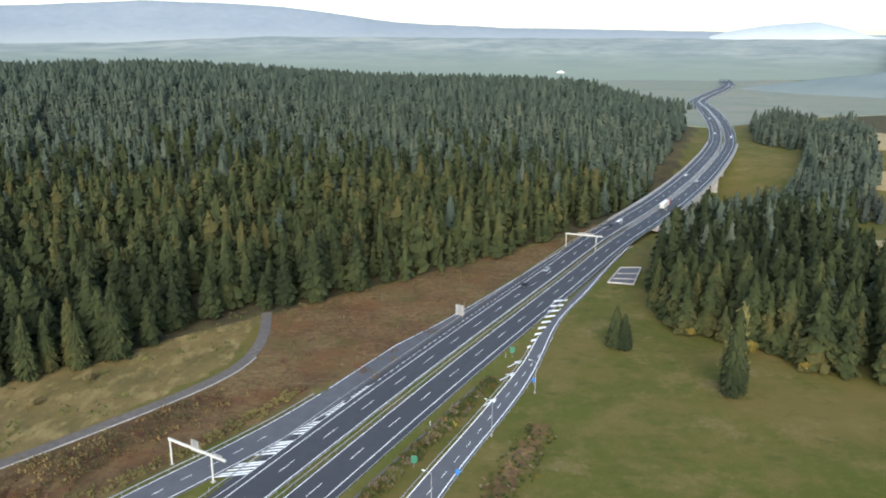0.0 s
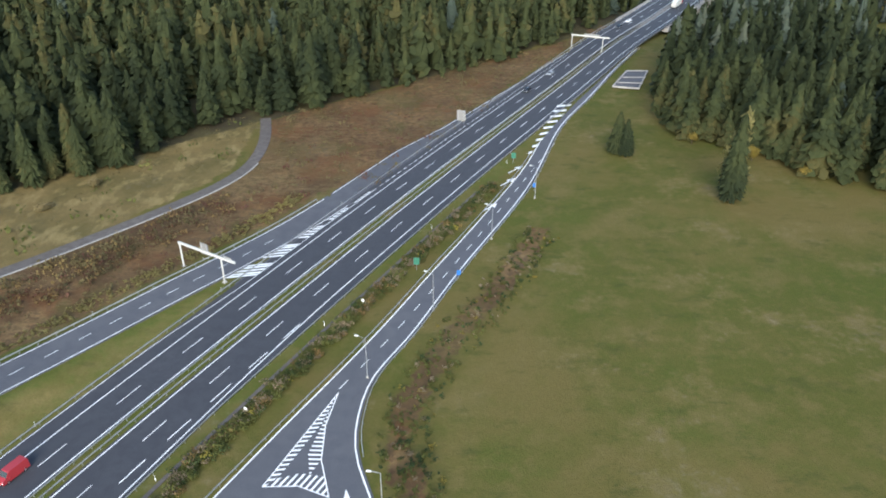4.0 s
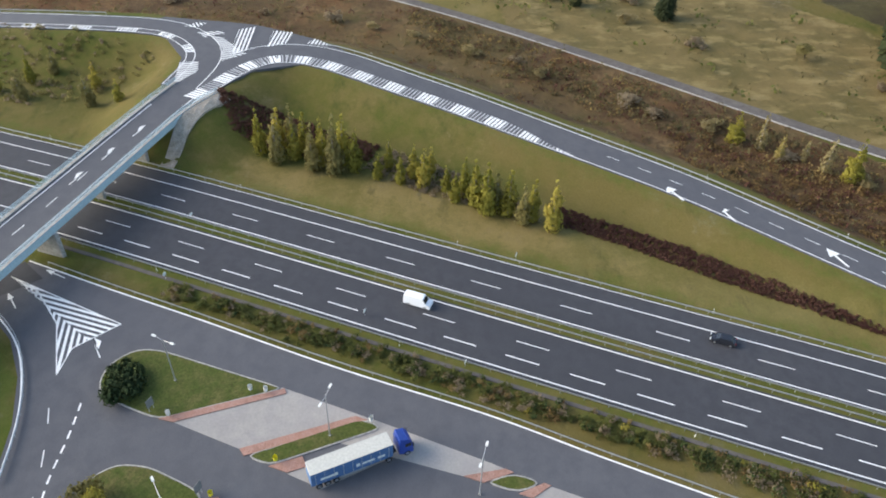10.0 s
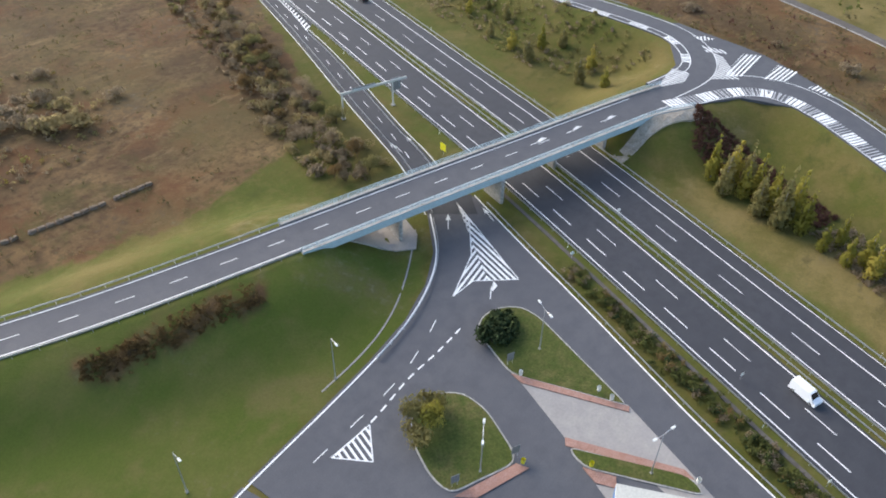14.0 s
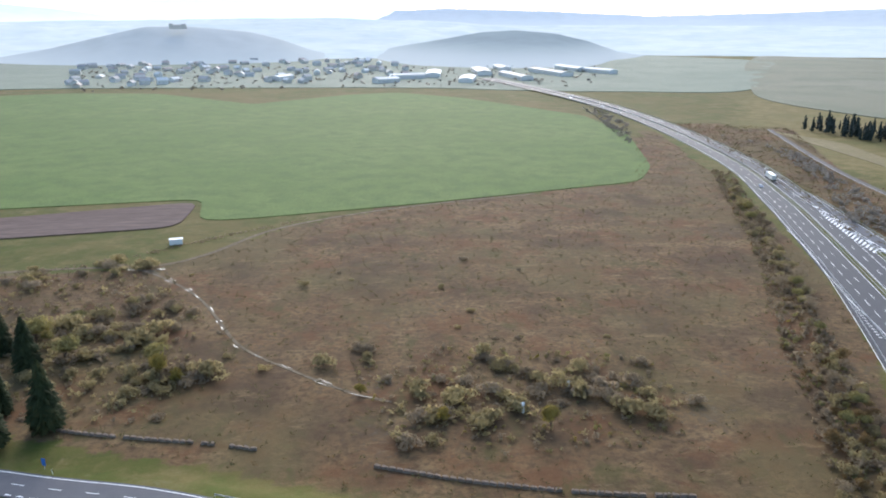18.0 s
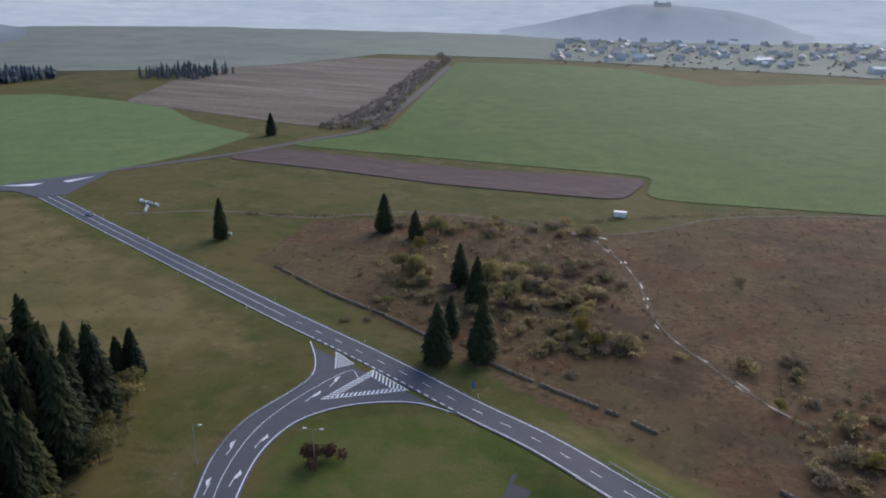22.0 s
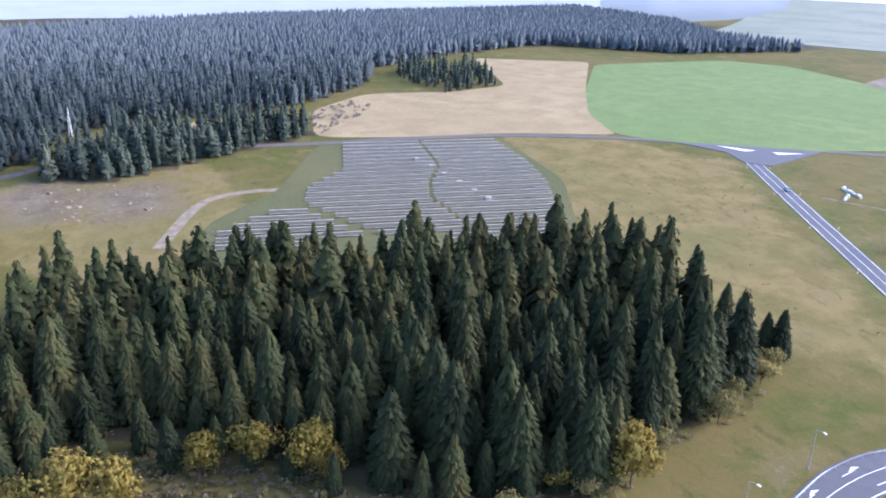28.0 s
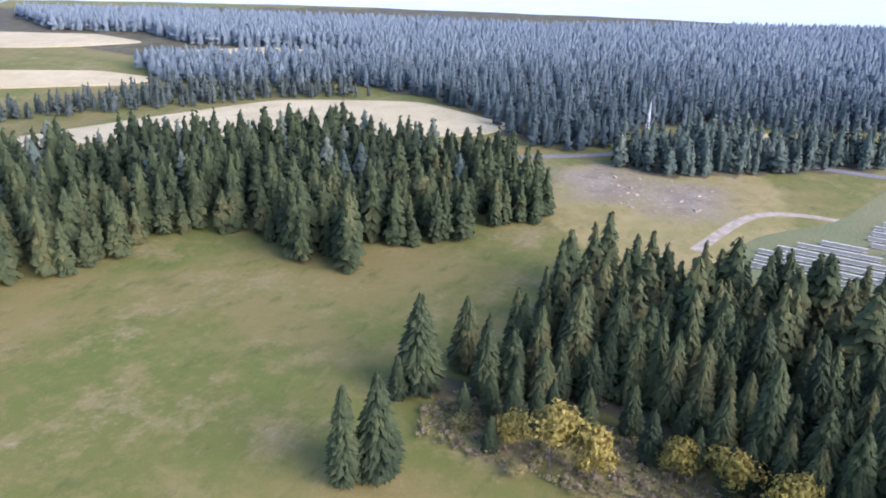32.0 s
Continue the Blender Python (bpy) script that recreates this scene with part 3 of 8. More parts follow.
litter = blend(ranged(mid, 0.4, 0.6), (0.05, 0.042, 0.025), (0.075, 0.065, 0.03))
wob = math_node("MULTIPLY", math_node("SUBTRACT", fine, 0.5), 1.1)
rag = math_node("ADD", wob, math_node("MULTIPLY", math_node("SUBTRACT", noise_node(0.035, 6), 0.5), 2.2))


def mask(ch):
    return ranged(math_node("ADD", sep.outputs[ch], wob), 0.4, 0.6)


colour = blend(ranged(math_node("ADD", att.outputs["Alpha"], rag), 0.1, 0.9), meadow, tan)
colour = blend(mask(0), colour, heath)
colour = blend(mask(1), colour, straw)
colour = blend(mask(2), colour, litter)
colour = blend(ranged(math_node("ADD", sep2.outputs[0], wob), 0.25, 0.75), colour, lawn)
colour = blend(ranged(math_node("ADD", sep2.outputs[1], rag), 0.2, 1.0), colour, rubbly)
colour = blend(1.0, colour, blend(ranged(tiny, 0.3, 0.7), (0.9, 0.9, 0.9), (1.1, 1.1, 1.1)), "MULTIPLY")
l.new(colour, b.inputs["Base Color"])
bp = n.new("ShaderNodeBump")
bp.inputs["Strength"].default_value, bp.inputs["Distance"].default_value = 0.3, 0.5
l.new(math_node("ADD", fine, tiny), bp.inputs["Height"])
l.new(bp.outputs[0], b.inputs["Normal"])

ground = mesh_object("ground", np.c_[gxy, gz], GROUND_F, ground_mat, smooth_shade=True)
tagged(ground, "autumn meadow, heath and dry grass land", "ground", kind="structure")
lay = ground.data.color_attributes.new("cover", "FLOAT_COLOR", "POINT")
WOOD_FOOT = [(112, -22), (126, -4), (139, 18), (141, 46), (130, 72), (117, 66), (117, 34), (106, 2)]
heath_c = np.maximum.reduce([cover_of(HEATH_N, 3.0), cover_of(HEATH_S, 4.0)])
SCRUB = [(26, 178), (14, 152), (3, 132), (-5, 114), (-7.5, 101), (-4.5, 88), (2, 76)]
d_sc, _ = near(gxy, spline(SCRUB, 2.0)[:, :2])
d_ls, _ = near(gxy, spline([(-32.4, -90.4), (-40.0, -87.0), (-49.3, -84.3), (-59.3, -80.4)], 2.0)[:, :2])
heath_c = np.maximum.reduce([heath_c, 0.75 * (1 - fade(1.5, 5.0, d_sc)), 1 - fade(1.0, 4.0, d_ls)])
tan_c = np.maximum.reduce([cover_of(TAN_SE, 10.0), cover_of(TAN_W, 30.0), cover_of(TAN_NW, 8.0), cover_of(HEATH_E, 6.0), 0.6 * cover_of(WOOD_FOOT, 6.0), 0.8 * cover_of([(-150, -40), (-142, 0), (-112, 58), (-78, 116), (-54, 150), (-46, 140), (-78, 86), (-106, 32), (-130, -22)], 5.0)])
straw_c = cover_of(DRY_N, 4.0)
wood_c = np.maximum.reduce([cover_of(q, 5.0) for q in (WOODLAND, WOOD_MID, WOOD_STRIP, DEEP_E)])
lay.data.foreach_set("color", np.c_[heath_c, straw_c, wood_c, tan_c].astype(np.float32).ravel())
LAWN = [(85, -95), (94, -112), (94, -128), (81, -142), (66, -148), (45, -140), (36, -130), (0, -116), (-40, -94), (-66, -82), (-92, -68), (-78, -60), (-41, -59), (-10, -59), (25, -64), (60, -74), (78, -86)]
YARD = [(322, 112), (352, 101), (345, 62), (337, 30), (306, 36), (290, 58), (296, 92)]
d_ov, _ = near(gxy, OV[::2])
d_mw, _ = near(gxy, MW[::2])
d_wr, _ = near(gxy, WR[::2])
verge = np.maximum.reduce([1 - fade(7, 11.5, d_ov), 1 - fade(17, 21, d_mw), 1 - fade(7, 11, d_wr)])
BANK = [(-132, -128), (-100, -84), (-70, -96), (-20, -124), (30, -150), (34, -162), (-20, -138), (-70, -116), (-118, -122)]
turf_c = np.maximum.reduce([cover_of(LAWN, 3.0), cover_of(BANK, 3.0) * 0.3, verge * 0.5]) * fade(0.5, 4.0, d_ls)
lay = ground.data.color_attributes.new("turf", "FLOAT_COLOR", "POINT")
lay.data.foreach_set("color", np.c_[turf_c, cover_of(YARD, 22.0), turf_c * 0, turf_c * 0 + 1].astype(np.float32).ravel())


# ---- roads ----
def road(name, line, left, right, material, label, lift=0.0, thick=0.5):
    v, f = ribbon(line, left, right, lift, thick)
    return tagged(mesh_object(name, v, f, material), label, "road", kind="structure")


def paint(name, parts, parent, material=PAINT):
    v, f = join(parts)
    return mesh_object(name, v, f, material, parent)


def stripe(line, offset, width=0.25, lift=0.035, a=None, b=None):
    if a is not None:
        line = cut(line, a, b, 3.0)
    offset = np.asarray(offset, float)
    return ribbon(line, offset + width / 2, offset - width / 2, lift)


def clip(poly, px, py, nx_, ny_):
    out = []
    for (xa, ya), (xb, yb) in zip(poly, poly[1:] + poly[:1]):
        da, db = (xa - px) * nx_ + (ya - py) * ny_, (xb - px) * nx_ + (yb - py) * ny_
        if da >= 0:
            out.append((xa, ya))
        if (da >= 0) != (db >= 0):
            t = da / (da - db)
            out.append((xa + (xb - xa) * t, ya + (yb - ya) * t))
    return out


def bars(poly, angle, width, period, z):
    """Painted bars across a convex outline."""
    a = radians(angle)
    nx_, ny_ = -math.sin(a), math.cos(a)
    d = [x * nx_ + y * ny_ for x, y in poly]
    out, s = [], min(d) + 0.1
    while s < max(d):
        q = clip(clip(poly, s * nx_, s * ny_, nx_, ny_), (s + width) * nx_, (s + width) * ny_, -nx_, -ny_)
        if len(q) >= 3:
            v = np.array([(x, y, z) for x, y in q])
            out.append((v, np.array([(0, i, i + 1) for i in range(1, len(q) - 1)])))
        s += period
    return out


def outline(poly, width, z, closed=True):
    pts = [(x, y, z) for x, y in poly] + ([(*poly[0], z)] if closed else [])
    return [quad_tris(ribbon(np.array([a, b], float), width / 2, -width / 2)) for a, b in zip(pts, pts[1:])]


def quad_tris(vf):
    v, f = vf
    return v, np.r_[f[:, [0, 1, 2]], f[:, [0, 2, 3]]]


def arrow(x, y, z, heading, length=5.0, turn=0, bold=1.0):
    """A painted lane arrow; heading in degrees, turn -1 right, 1 left, 0 straight."""
    L = length
    shaft = [(-0.1, 0), (0.1, 0), (0.1, L * 0.62), (-0.1, L * 0.62)]
    head = [(-0.55, L * 0.6), (0.55, L * 0.6), (0, L)]
    if turn:
        head = [(0.05 * turn, L * 0.5), (-0.35 * turn, L * 0.52), (-0.35 * turn, L * 0.42), (-1.15 * turn, L * 0.75), (-0.35 * turn, L * 1.0), (-0.35 * turn, L * 0.72), (0.05 * turn, L * 0.68)]
        head = [(-q[0], q[1]) for q in head]
    a = radians(heading - 90)
    c, s = math.cos(a), math.sin(a)
    out = []
    shaft, head = [[(px * bold, py) for px, py in q] for q in (shaft, head)]
    for poly in (shaft, head):
        v = np.array([(x + px * c - py * s, y + px * s + py * c, z) for px, py in poly])
        out.append((v, np.array([(0, i, i + 1) for i in range(1, len(poly) - 1)])))
    return out


def guardrail(name, line, offset, label="galvanised steel crash barrier along the carriageway", both=False, spacing=4.0):
    """A W-beam barrier on posts."""
    n = normals(line)
    z = line[:, 2] if line.shape[1] > 2 else np.zeros(len(line))
    path = np.c_[line[:, :2] + n * np.broadcast_to(offset, len(line))[:, None], z]
    rail = Matrix.Identity(4)
    root = tagged(new(name), label, "guardrail", "motorway barriers")
    prof = [(0.0, 0.45), (0.07, 0.52), (0.0, 0.6), (0.07, 0.68), (0.0, 0.76), (-0.05, 0.76), (-0.05, 0.45)]
    parts = []
    m, kk = len(path), len(prof)
    nn = normals(path)
    for sgn in ((1, -1) if both else (1,)):
        ring = np.stack([np.c_[path[:, :2] + nn * (sgn * (u + (0.16 if both else 0))), path[:, 2] + w] for u, w in prof], 1).reshape(-1, 3)
        a = np.arange(m - 1)[:, None] * kk + np.arange(kk)[None, :]
        b2 = np.arange(m - 1)[:, None] * kk + (np.arange(kk)[None, :] + 1) % kk
        parts.append((ring, np.stack([a, b2, b2 + kk, a + kk], 2).reshape(-1, 4)))
    v, f = join(parts)
    mesh_object("rail", v, f, STEEL, root)
    posts = cut(path, 0, along(path)[-1], spacing)
    base = np.array([(sx * 0.05, sy * 0.05, zz) for zz in (-0.5, 0.7) for sx, sy in ((-1, -1), (1, -1), (1, 1), (-1, 1))])
    pf = np.array([(0, 1, 5, 4), (1, 2, 6, 5), (2, 3, 7, 6), (3, 0, 4, 7), (4, 5, 6, 7)])
    close = np.hypot(posts[:, 0], posts[:, 1]) < 190
    if close.any():
        one = mesh_object("post", base, pf, STEEL, root)
        one.location = posts[close][0]
        for p in posts[close][1:]:
            other = new("post", one.data)
            other.parent, other.location = root, p
    rest = posts[~close]
    if len(rest):
        v = (rest[:, None, :] + base[None]).reshape(-1, 3)
        f = (pf[None] + np.arange(len(rest))[:, None, None] * 8).reshape(-1, 4)
        tagged(mesh_object("far_post_row", v, f, STEEL, root), kind="stuff")
    return root


carriage_n = road("carriageway_north", MW, 13.5, 1.3, ASPHALT_DARK, "dark asphalt motorway carriageway with two lanes and shoulder", 0.02)
sw = along(MW)
se_edge = -12.6 + 2.8 * fade(where(MW, -75, 65), where(MW, -30, 156), sw)
wide_s = 2.6 * fade(where(MW, -270, -450), where(MW, -250, -370), sw) * (1 - fade(where(MW, -200, -232), where(MW, -184, -194), sw))
carriage_s = road("carriageway_south", MW, -1.3, np.minimum(se_edge - 1.0, -12.2) - wide_s, ASPHALT_DARK, "dark asphalt motorway carriageway with lanes and shoulder", 0.02)
MZ = MW + (0, 0, 0.0)
PER = 17.5
GORE_TIP, MERGE_END = 1506, where(MW, 68, 342)
shoulder = cut(MZ, 0, GORE_TIP, 3.0)
paint("edge_lines", [stripe(MZ, 1.9), stripe(MZ, 9.7, 0.22), stripe(shoulder, 13.2 - 1.6 * fade(1415, 1450, along(shoulder)), 0.16), stripe(MZ, 13.2, 0.15, 0.035, MERGE_END, sw[-1])], carriage_n)
paint("lane_dashes", [dashes(MZ, 5.8, 0.17, 6.0, PER, 1263 - 71 * PER, lift=0.035)], carriage_n)
paint("edge_lines", [stripe(MZ, -1.9), stripe(MZ, se_edge - wide_s, 0.25)], carriage_s)
paint("lane_dashes", [dashes(MZ, -5.8, 0.17, 6.0, PER, 1310.5 - 74 * PER, lift=0.035), dashes(MZ, -9.6, 0.22, 6.0, 11.3, 1264.5 - 11.3 * 40, where(MW, -40, 140), lift=0.035)], carriage_s)

# overpass road with its eastern ramp, and the western ramp
so = along(OV)
bend_a, bend_b, bend_c = where(OV, -160, -53), where(OV, -186, -20), where(OV, -112, 82)
ov_right = -4.3 - 2.6 * fade(bend_a - 5, bend_a + 15, so) * (1 - fade(bend_b, bend_c, so)) - 0.6 * fade(bend_b, bend_c, so)
overpass = road("overpass_road", OV, 4.4, ov_right, ASPHALT, "grey asphalt link road with white edge lines", 0.03)
sj = where(OV, 64, -150)
paint("edge_lines", [stripe(OV, 3.7, 0.22, 0.05, 0, bend_a - 2), stripe(OV, 3.9, 0.22, 0.05, bend_a + 26, so[-1] - 2), stripe(OV, -3.7, 0.22, 0.05, 0, where(OV, 122, -172)), stripe(OV, -3.7, 0.22, 0.05, sj, bend_a + 5),
                     ribbon(cut(np.c_[OV, ov_right], bend_a + 2, so[-1] - 2)[:, :3], cut(np.c_[OV, ov_right], bend_a + 2, so[-1] - 2)[:, 3] + 0.5, cut(np.c_[OV, ov_right], bend_a + 2, so[-1] - 2)[:, 3] + 0.28, 0.05)], overpass)
paint("lane_dashes", [dashes(OV, 0, 0.16, 3.2, 9.2, where(OV, 140, -178), where(OV, -140, -62), 0.05), dashes(OV, -0.4, 0.16, 3.0, 7.4, where(OV, -140, 48), so[-1] - 25, 0.05), stripe(OV, 0.0, 0.18, 0.05, 6, where(OV, 142, -179)), dashes(OV, -3.6, 0.3, 1.6, 3.0, where(OV, 122, -172), sj, 0.05)], overpass)
blocks, faded = [], []
h_a, h_b = bend_a + 4, where(OV, -142, 41)
for q, s0 in enumerate(np.arange(h_a, h_b, 0.95)):
    worn = q % 10 > 4
    c = cut(np.c_[OV, ov_right], s0, s0 + (0.35 if worn else 0.66), 0.25)
    (faded if worn else blocks).append(ribbon(c[:, :3], c[:, 3] + 0.7 + 3.7 * (1 - fade(h_b - 22, h_b + 2, s0)), c[:, 3] + 0.6, 0.05))
paint("hatched_blocks", blocks, overpass)
paint("faded_hatching", faded, overpass, PAINT_WORN)
west_ramp = road("west_ramp", WR, 4.3, -5.6, ASPHALT, "grey asphalt slip road curving down to the motorway", 0.012)
swr = along(WR)
paint("edge_lines", [stripe(WR, 3.7, 0.22, 0.04), stripe(WR, -3.0, 0.22, 0.04), stripe(WR, -5.2, 0.2, 0.04)], west_ramp)
blocks = []
for q0 in np.arange(swr[-1] - 26, 30, -13.5):
    for q in range(7):
        c = cut(WR, q0 + q * 0.9, q0 + q * 0.9 + 0.5, 0.3)
        blocks.append(ribbon(c, -3.1, -5.1, 0.04))
paint("hatched_blocks", blocks, west_ramp)
service = tagged(slab("service_lane", rounded([(46, -143.5), (31, -136.5), (36, -126), (37, -108), (30, -80), (27, -60), (34, -60), (37, -80), (43.5, -108), (43.5, -124)], 2.0), 0.02, 0.4, ASPHALT_DARK), "short dark asphalt service lane joining the link road", "road", kind="structure")
def ramp_level(xy):
    """The road's height on the junction at the bridge's end."""
    xy = np.asarray(xy, float)
    d1, i1 = near(xy, OV)
    d2, i2 = near(xy, WR)
    w = np.clip(0.5 + (d2 - d1) / 12, 0, 1)
    return OV[i1, 2] * w + WR[i2, 2] * (1 - w)


apron = drape("junction_apron", JUNCTION_APRON, ASPHALT, -0.02, 2.5, label="grey asphalt junction with painted hatching", category="road", level=ramp_level)
hat = []
for q, ang in (([(-202.6, -57.4), (-204.9, -54.7), (-204.6, -51.8), (-201.8, -54)], 25), ([(-198.5, -53.3), (-199.6, -47.3), (-198.1, -45.9), (-195.7, -50.7)], 60), ([(-196.3, -49.3), (-196, -46.6), (-191.5, -42.8), (-185.9, -38.4), (-181.8, -44.1), (-189, -44.9)], 75), ([(-186.1, -42.6), (-187.9, -38.5), (-202.4, -38.1), (-200.5, -42.4)], 178), ([(-189.8, -34), (-192.1, -28.8), (-199.1, -27.6), (-199.9, -32.8)], 172), ([(-192.3, -23.2), (-191, -15.8), (-195.5, -21.8)], 165), ([(-169, -53.6), (-181.2, -54.5), (-181.4, -49.8), (-176.2, -49.1)], 80)):
    for v, f in bars(q, ang, 0.5, 1.0, 0.0):
        v[:, 2] = ramp_level(v[:, :2]) + 0.075
        hat.append((v, f))
paint("hatching", hat, apron)

# rest area, collector road and ramps on the south side
COLLECTOR = spline([(-113.1, -70.2), (-105, -53.5), (-96.9, -36.1), (-84.6, -10.6), (-73.9, 14), (-64.8, 31.8), (-48.9, 64.1), (-31, 99.5), (-19.9, 120.7), (-11.9, 136.8), (-2.7, 156.8), (10, 183.8), (24.7, 216.9), (33, 241)], 4.0)
RAMP_E = spline(RAMP_SE_EDGE + [(76, 326), (92, 357)], 4.0)
LOT_W = spline(LOT_W_EDGE + [(-10, -57.5), (25, -61), (55, -69), (75, -81)] + BRANCH_R[::-1], 3.0)
BR_R = spline([(-35, -48), (-10, -47.5), (25, -50), (58, -58), (80, -72)] + BRANCH_L[::-1], 3.0)
gore = [(33, 241), (38.5, 254), (53.8, 286), (73.5, 324)]
lot_poly = [tuple(p) for p in COLLECTOR] + gore[1:] + [tuple(p) for p in RAMP_E[::-1]] + [(-14, 60), (-26, 30), (-34, 0), (-38, -30), (-35, -48), (-35.1, -58.1)] + LOT_W_EDGE[::-1][1:]
lot = tagged(slab("rest_area_pavement", lot_poly, 0.0, 0.5, ASPHALT), "grey asphalt rest area with collector road and slip roads", "pavement", kind="structure")


def between(one, two, count):
    """A strip from one line to another."""
    a, c = [cut(q, 0, along(q)[-1], along(q)[-1] / count)[:count] for q in (one, two)]
    m = len(a)
    v = np.r_[np.c_[a[:, :2], np.zeros(m)], np.c_[c[:, :2], np.zeros(m)]]
    k = np.arange(m - 1)
    return v, np.stack([k, k + m, k + m + 1, k + 1], 1)


branch_in = cut(LOT_W, where(LOT_W, -35.1, -58.1), along(LOT_W)[-1], 2.0)
v, f = between(np.r_[BR_R, [BR_R[-1]]], np.r_[branch_in, [branch_in[-1]]], 90)
low = v - (0, 0, 0.5)
m = len(v) // 2
k = np.arange(m - 1)
sides = np.r_[np.stack([k, k + 1, k + 1 + 2 * m, k + 2 * m], 1), np.stack([k + m + 1, k + m, k + 3 * m, k + 3 * m + 1], 1)]
tagged(mesh_object("loop_road", np.r_[v, low], np.r_[f, sides], ASPHALT), "grey asphalt loop road between rest area and link road", "road", kind="structure")


def flat(line):
    return np.c_[line[:, :2], np.zeros(len(line))]


SWW = spline([(-217.5, -323), (-207.8, -292), (-197, -265), (-182.6, -232.5), (-170.6, -206), (-155.2, -173), (-142, -146.5), (-127.4, -118.5), (-120.2, -104.1), (-111.8, -88), (-101.7, -74.5)], 4.0)
SWE = spline([(-152.6, -156), (-146.1, -140.8), (-135.4, -119.2), (-125.6, -100.3), (-118.8, -86), (-110, -73.1)], 4.0)
sw_poly = [tuple(p) for p in SWW] + [(-108, -66), (-113, -71)] + [tuple(p) for p in SWE[::-1]] + [(-160, -160), (-172.5, -190), (-186.5, -225), (-200, -260), (-212, -292)]
sw_ramp = tagged(slab("southwest_ramp", sw_poly, 0.008, 0.5, ASPHALT_DARK), "dark asphalt slip road beside the motorway", "road", kind="structure")
gore_side = flat(spline([(-170.6, -194), (-158.4, -167.6), (-151.8, -155.4)], 3.0))
paint("edge_lines", [stripe(flat(SWW), -0.4, 0.22), stripe(flat(SWE), 0.4, 0.22), stripe(gore_side, 0, 0.3)], sw_ramp)
mid_line = spline([(-164, -185), (-152.5, -161), (-137, -130), (-123, -102), (-110, -80)], 3.0)
ticks = flat(spline([(-191, -247), (-179.3, -218.7), (-171.5, -198)], 3.0))
paint("lane_dashes", [dashes(flat(mid_line), 0, 0.16, 3, 8.6, lift=0.035), dashes(ticks, 0, 1.1, 0.5, 2.4, lift=0.04)], sw_ramp)
paint("hatching", bars([(-168.6, -187), (-159.6, -167), (-154.6, -156.4), (-152.4, -156.4), (-158.9, -168)], 20, 0.7, 1.5, 0.045), sw_ramp)
paint("merge_hatching", bars([(-256, -358), (-246, -313), (-237.8, -284), (-232.5, -282), (-239, -308), (-249, -340)], 40, 1.0, 2.2, 0.05), carriage_n)
lines = [stripe(flat(COLLECTOR), 0.0, 0.3), stripe(flat(RAMP_E), 0.6, 0.3), stripe(flat(LOT_W), 0.6, 0.28), stripe(flat(BR_R), -0.6, 0.25)]
paint("edge_lines", lines, lot)
mid_e = spline([(-20, 114.1), (-12, 129), (-2, 150), (8.5, 173), (19, 197), (30, 222), (38, 240)], 2.0)
mid_b = spline([(-43, -52.5), (-62, -52), (-74, -54.0), (-79, -55.4)], 2.0)
mid_s = spline([(96.2, -154), (100.6, -156.2), (104.2, -140.1), (104.7, -123), (100.1, -105.9), (91.3, -90.2), (77, -76), (50, -63)], 1.0)
lot_l = spline([(-78.5, -50.3), (-72, -50.3), (-64, -50.8), (-54, -50.2), (-44, -50.8)], 2.0)
lot_e = spline([(-54.3, 36.2), (-48, 49.5), (-35.5, 73.8)], 2.0)
paint("lane_dashes", [dashes(flat(mid_e), 0, 0.16, 3, 7.5, lift=0.035), dashes(flat(mid_b), 0, 0.16, 3, 8, lift=0.035), stripe(flat(mid_s), 0, 0.16), dashes(flat(lot_l), 0, 0.3, 1.5, 2.6, lift=0.035), dashes(flat(lot_e), 0, 0.25, 1.6, 3.0, lift=0.035)], lot)
tri = []
tip, lft, bot, mid3 = TRI_EAST
base_mid = (-24.0, 89.6)
tri += bars([tip, lft, (-27.6, 91.4), (-22.0, 104.5)], 8, 0.42, 1.05, 0.045) + bars([(-21.0, 108.5), (-23.4, 97.0), (-22.4, 92.0), mid3, (-21.3, 104.0)], 178, 0.42, 1.05, 0.045) + bars([(-27.8, 91.2), (-24.0, 92.4), (-19.6, 91.6), bot, base_mid, lft], 62, 0.42, 1.05, 0.045)
tri += bars([(-108.7, -72), (-104.5, -65.7), (-96.2, -59.7), (-84.5, -56.0), (-90.2, -55.3), (-92.0, -53.1)], 7, 0.5, 1.05, 0.045) + bars([(-108.7, -72), (-92.0, -53.1), (-95.7, -48.6)], 69, 0.5, 1.05, 0.045)
for q, ang in ((TRI_LOT, 70), (TRI_J1, 60)):
    tri += bars(q, ang, 0.4, 0.95, 0.045) + outline(q, 0.2, 0.05)
ja, jb, jc = [np.array(q, float) for q in TRI_J2]
jm = (ja + jb + jc) / 3
for p, q, ang in ((ja, jb, 20), (jb, jc, 115), (jc, ja, 100)):
    tri += bars([tuple(p), tuple(q), tuple(q + (jm - q) * 0.42), tuple(p + (jm - p) * 0.42)], ang, 0.45, 1.0, 0.045)
tri += outline(TRI_J2, 0.2, 0.05)
tri += outline([tip, lft, base_mid, bot, mid3, (-21.3, 104.0)], 0.2, 0.05) + outline([(-108.7, -72), (-104.5, -65.7), (-96.2, -59.7), (-84.5, -56.0), (-90.2, -55.3), (-95.7, -48.6)], 0.2, 0.05)
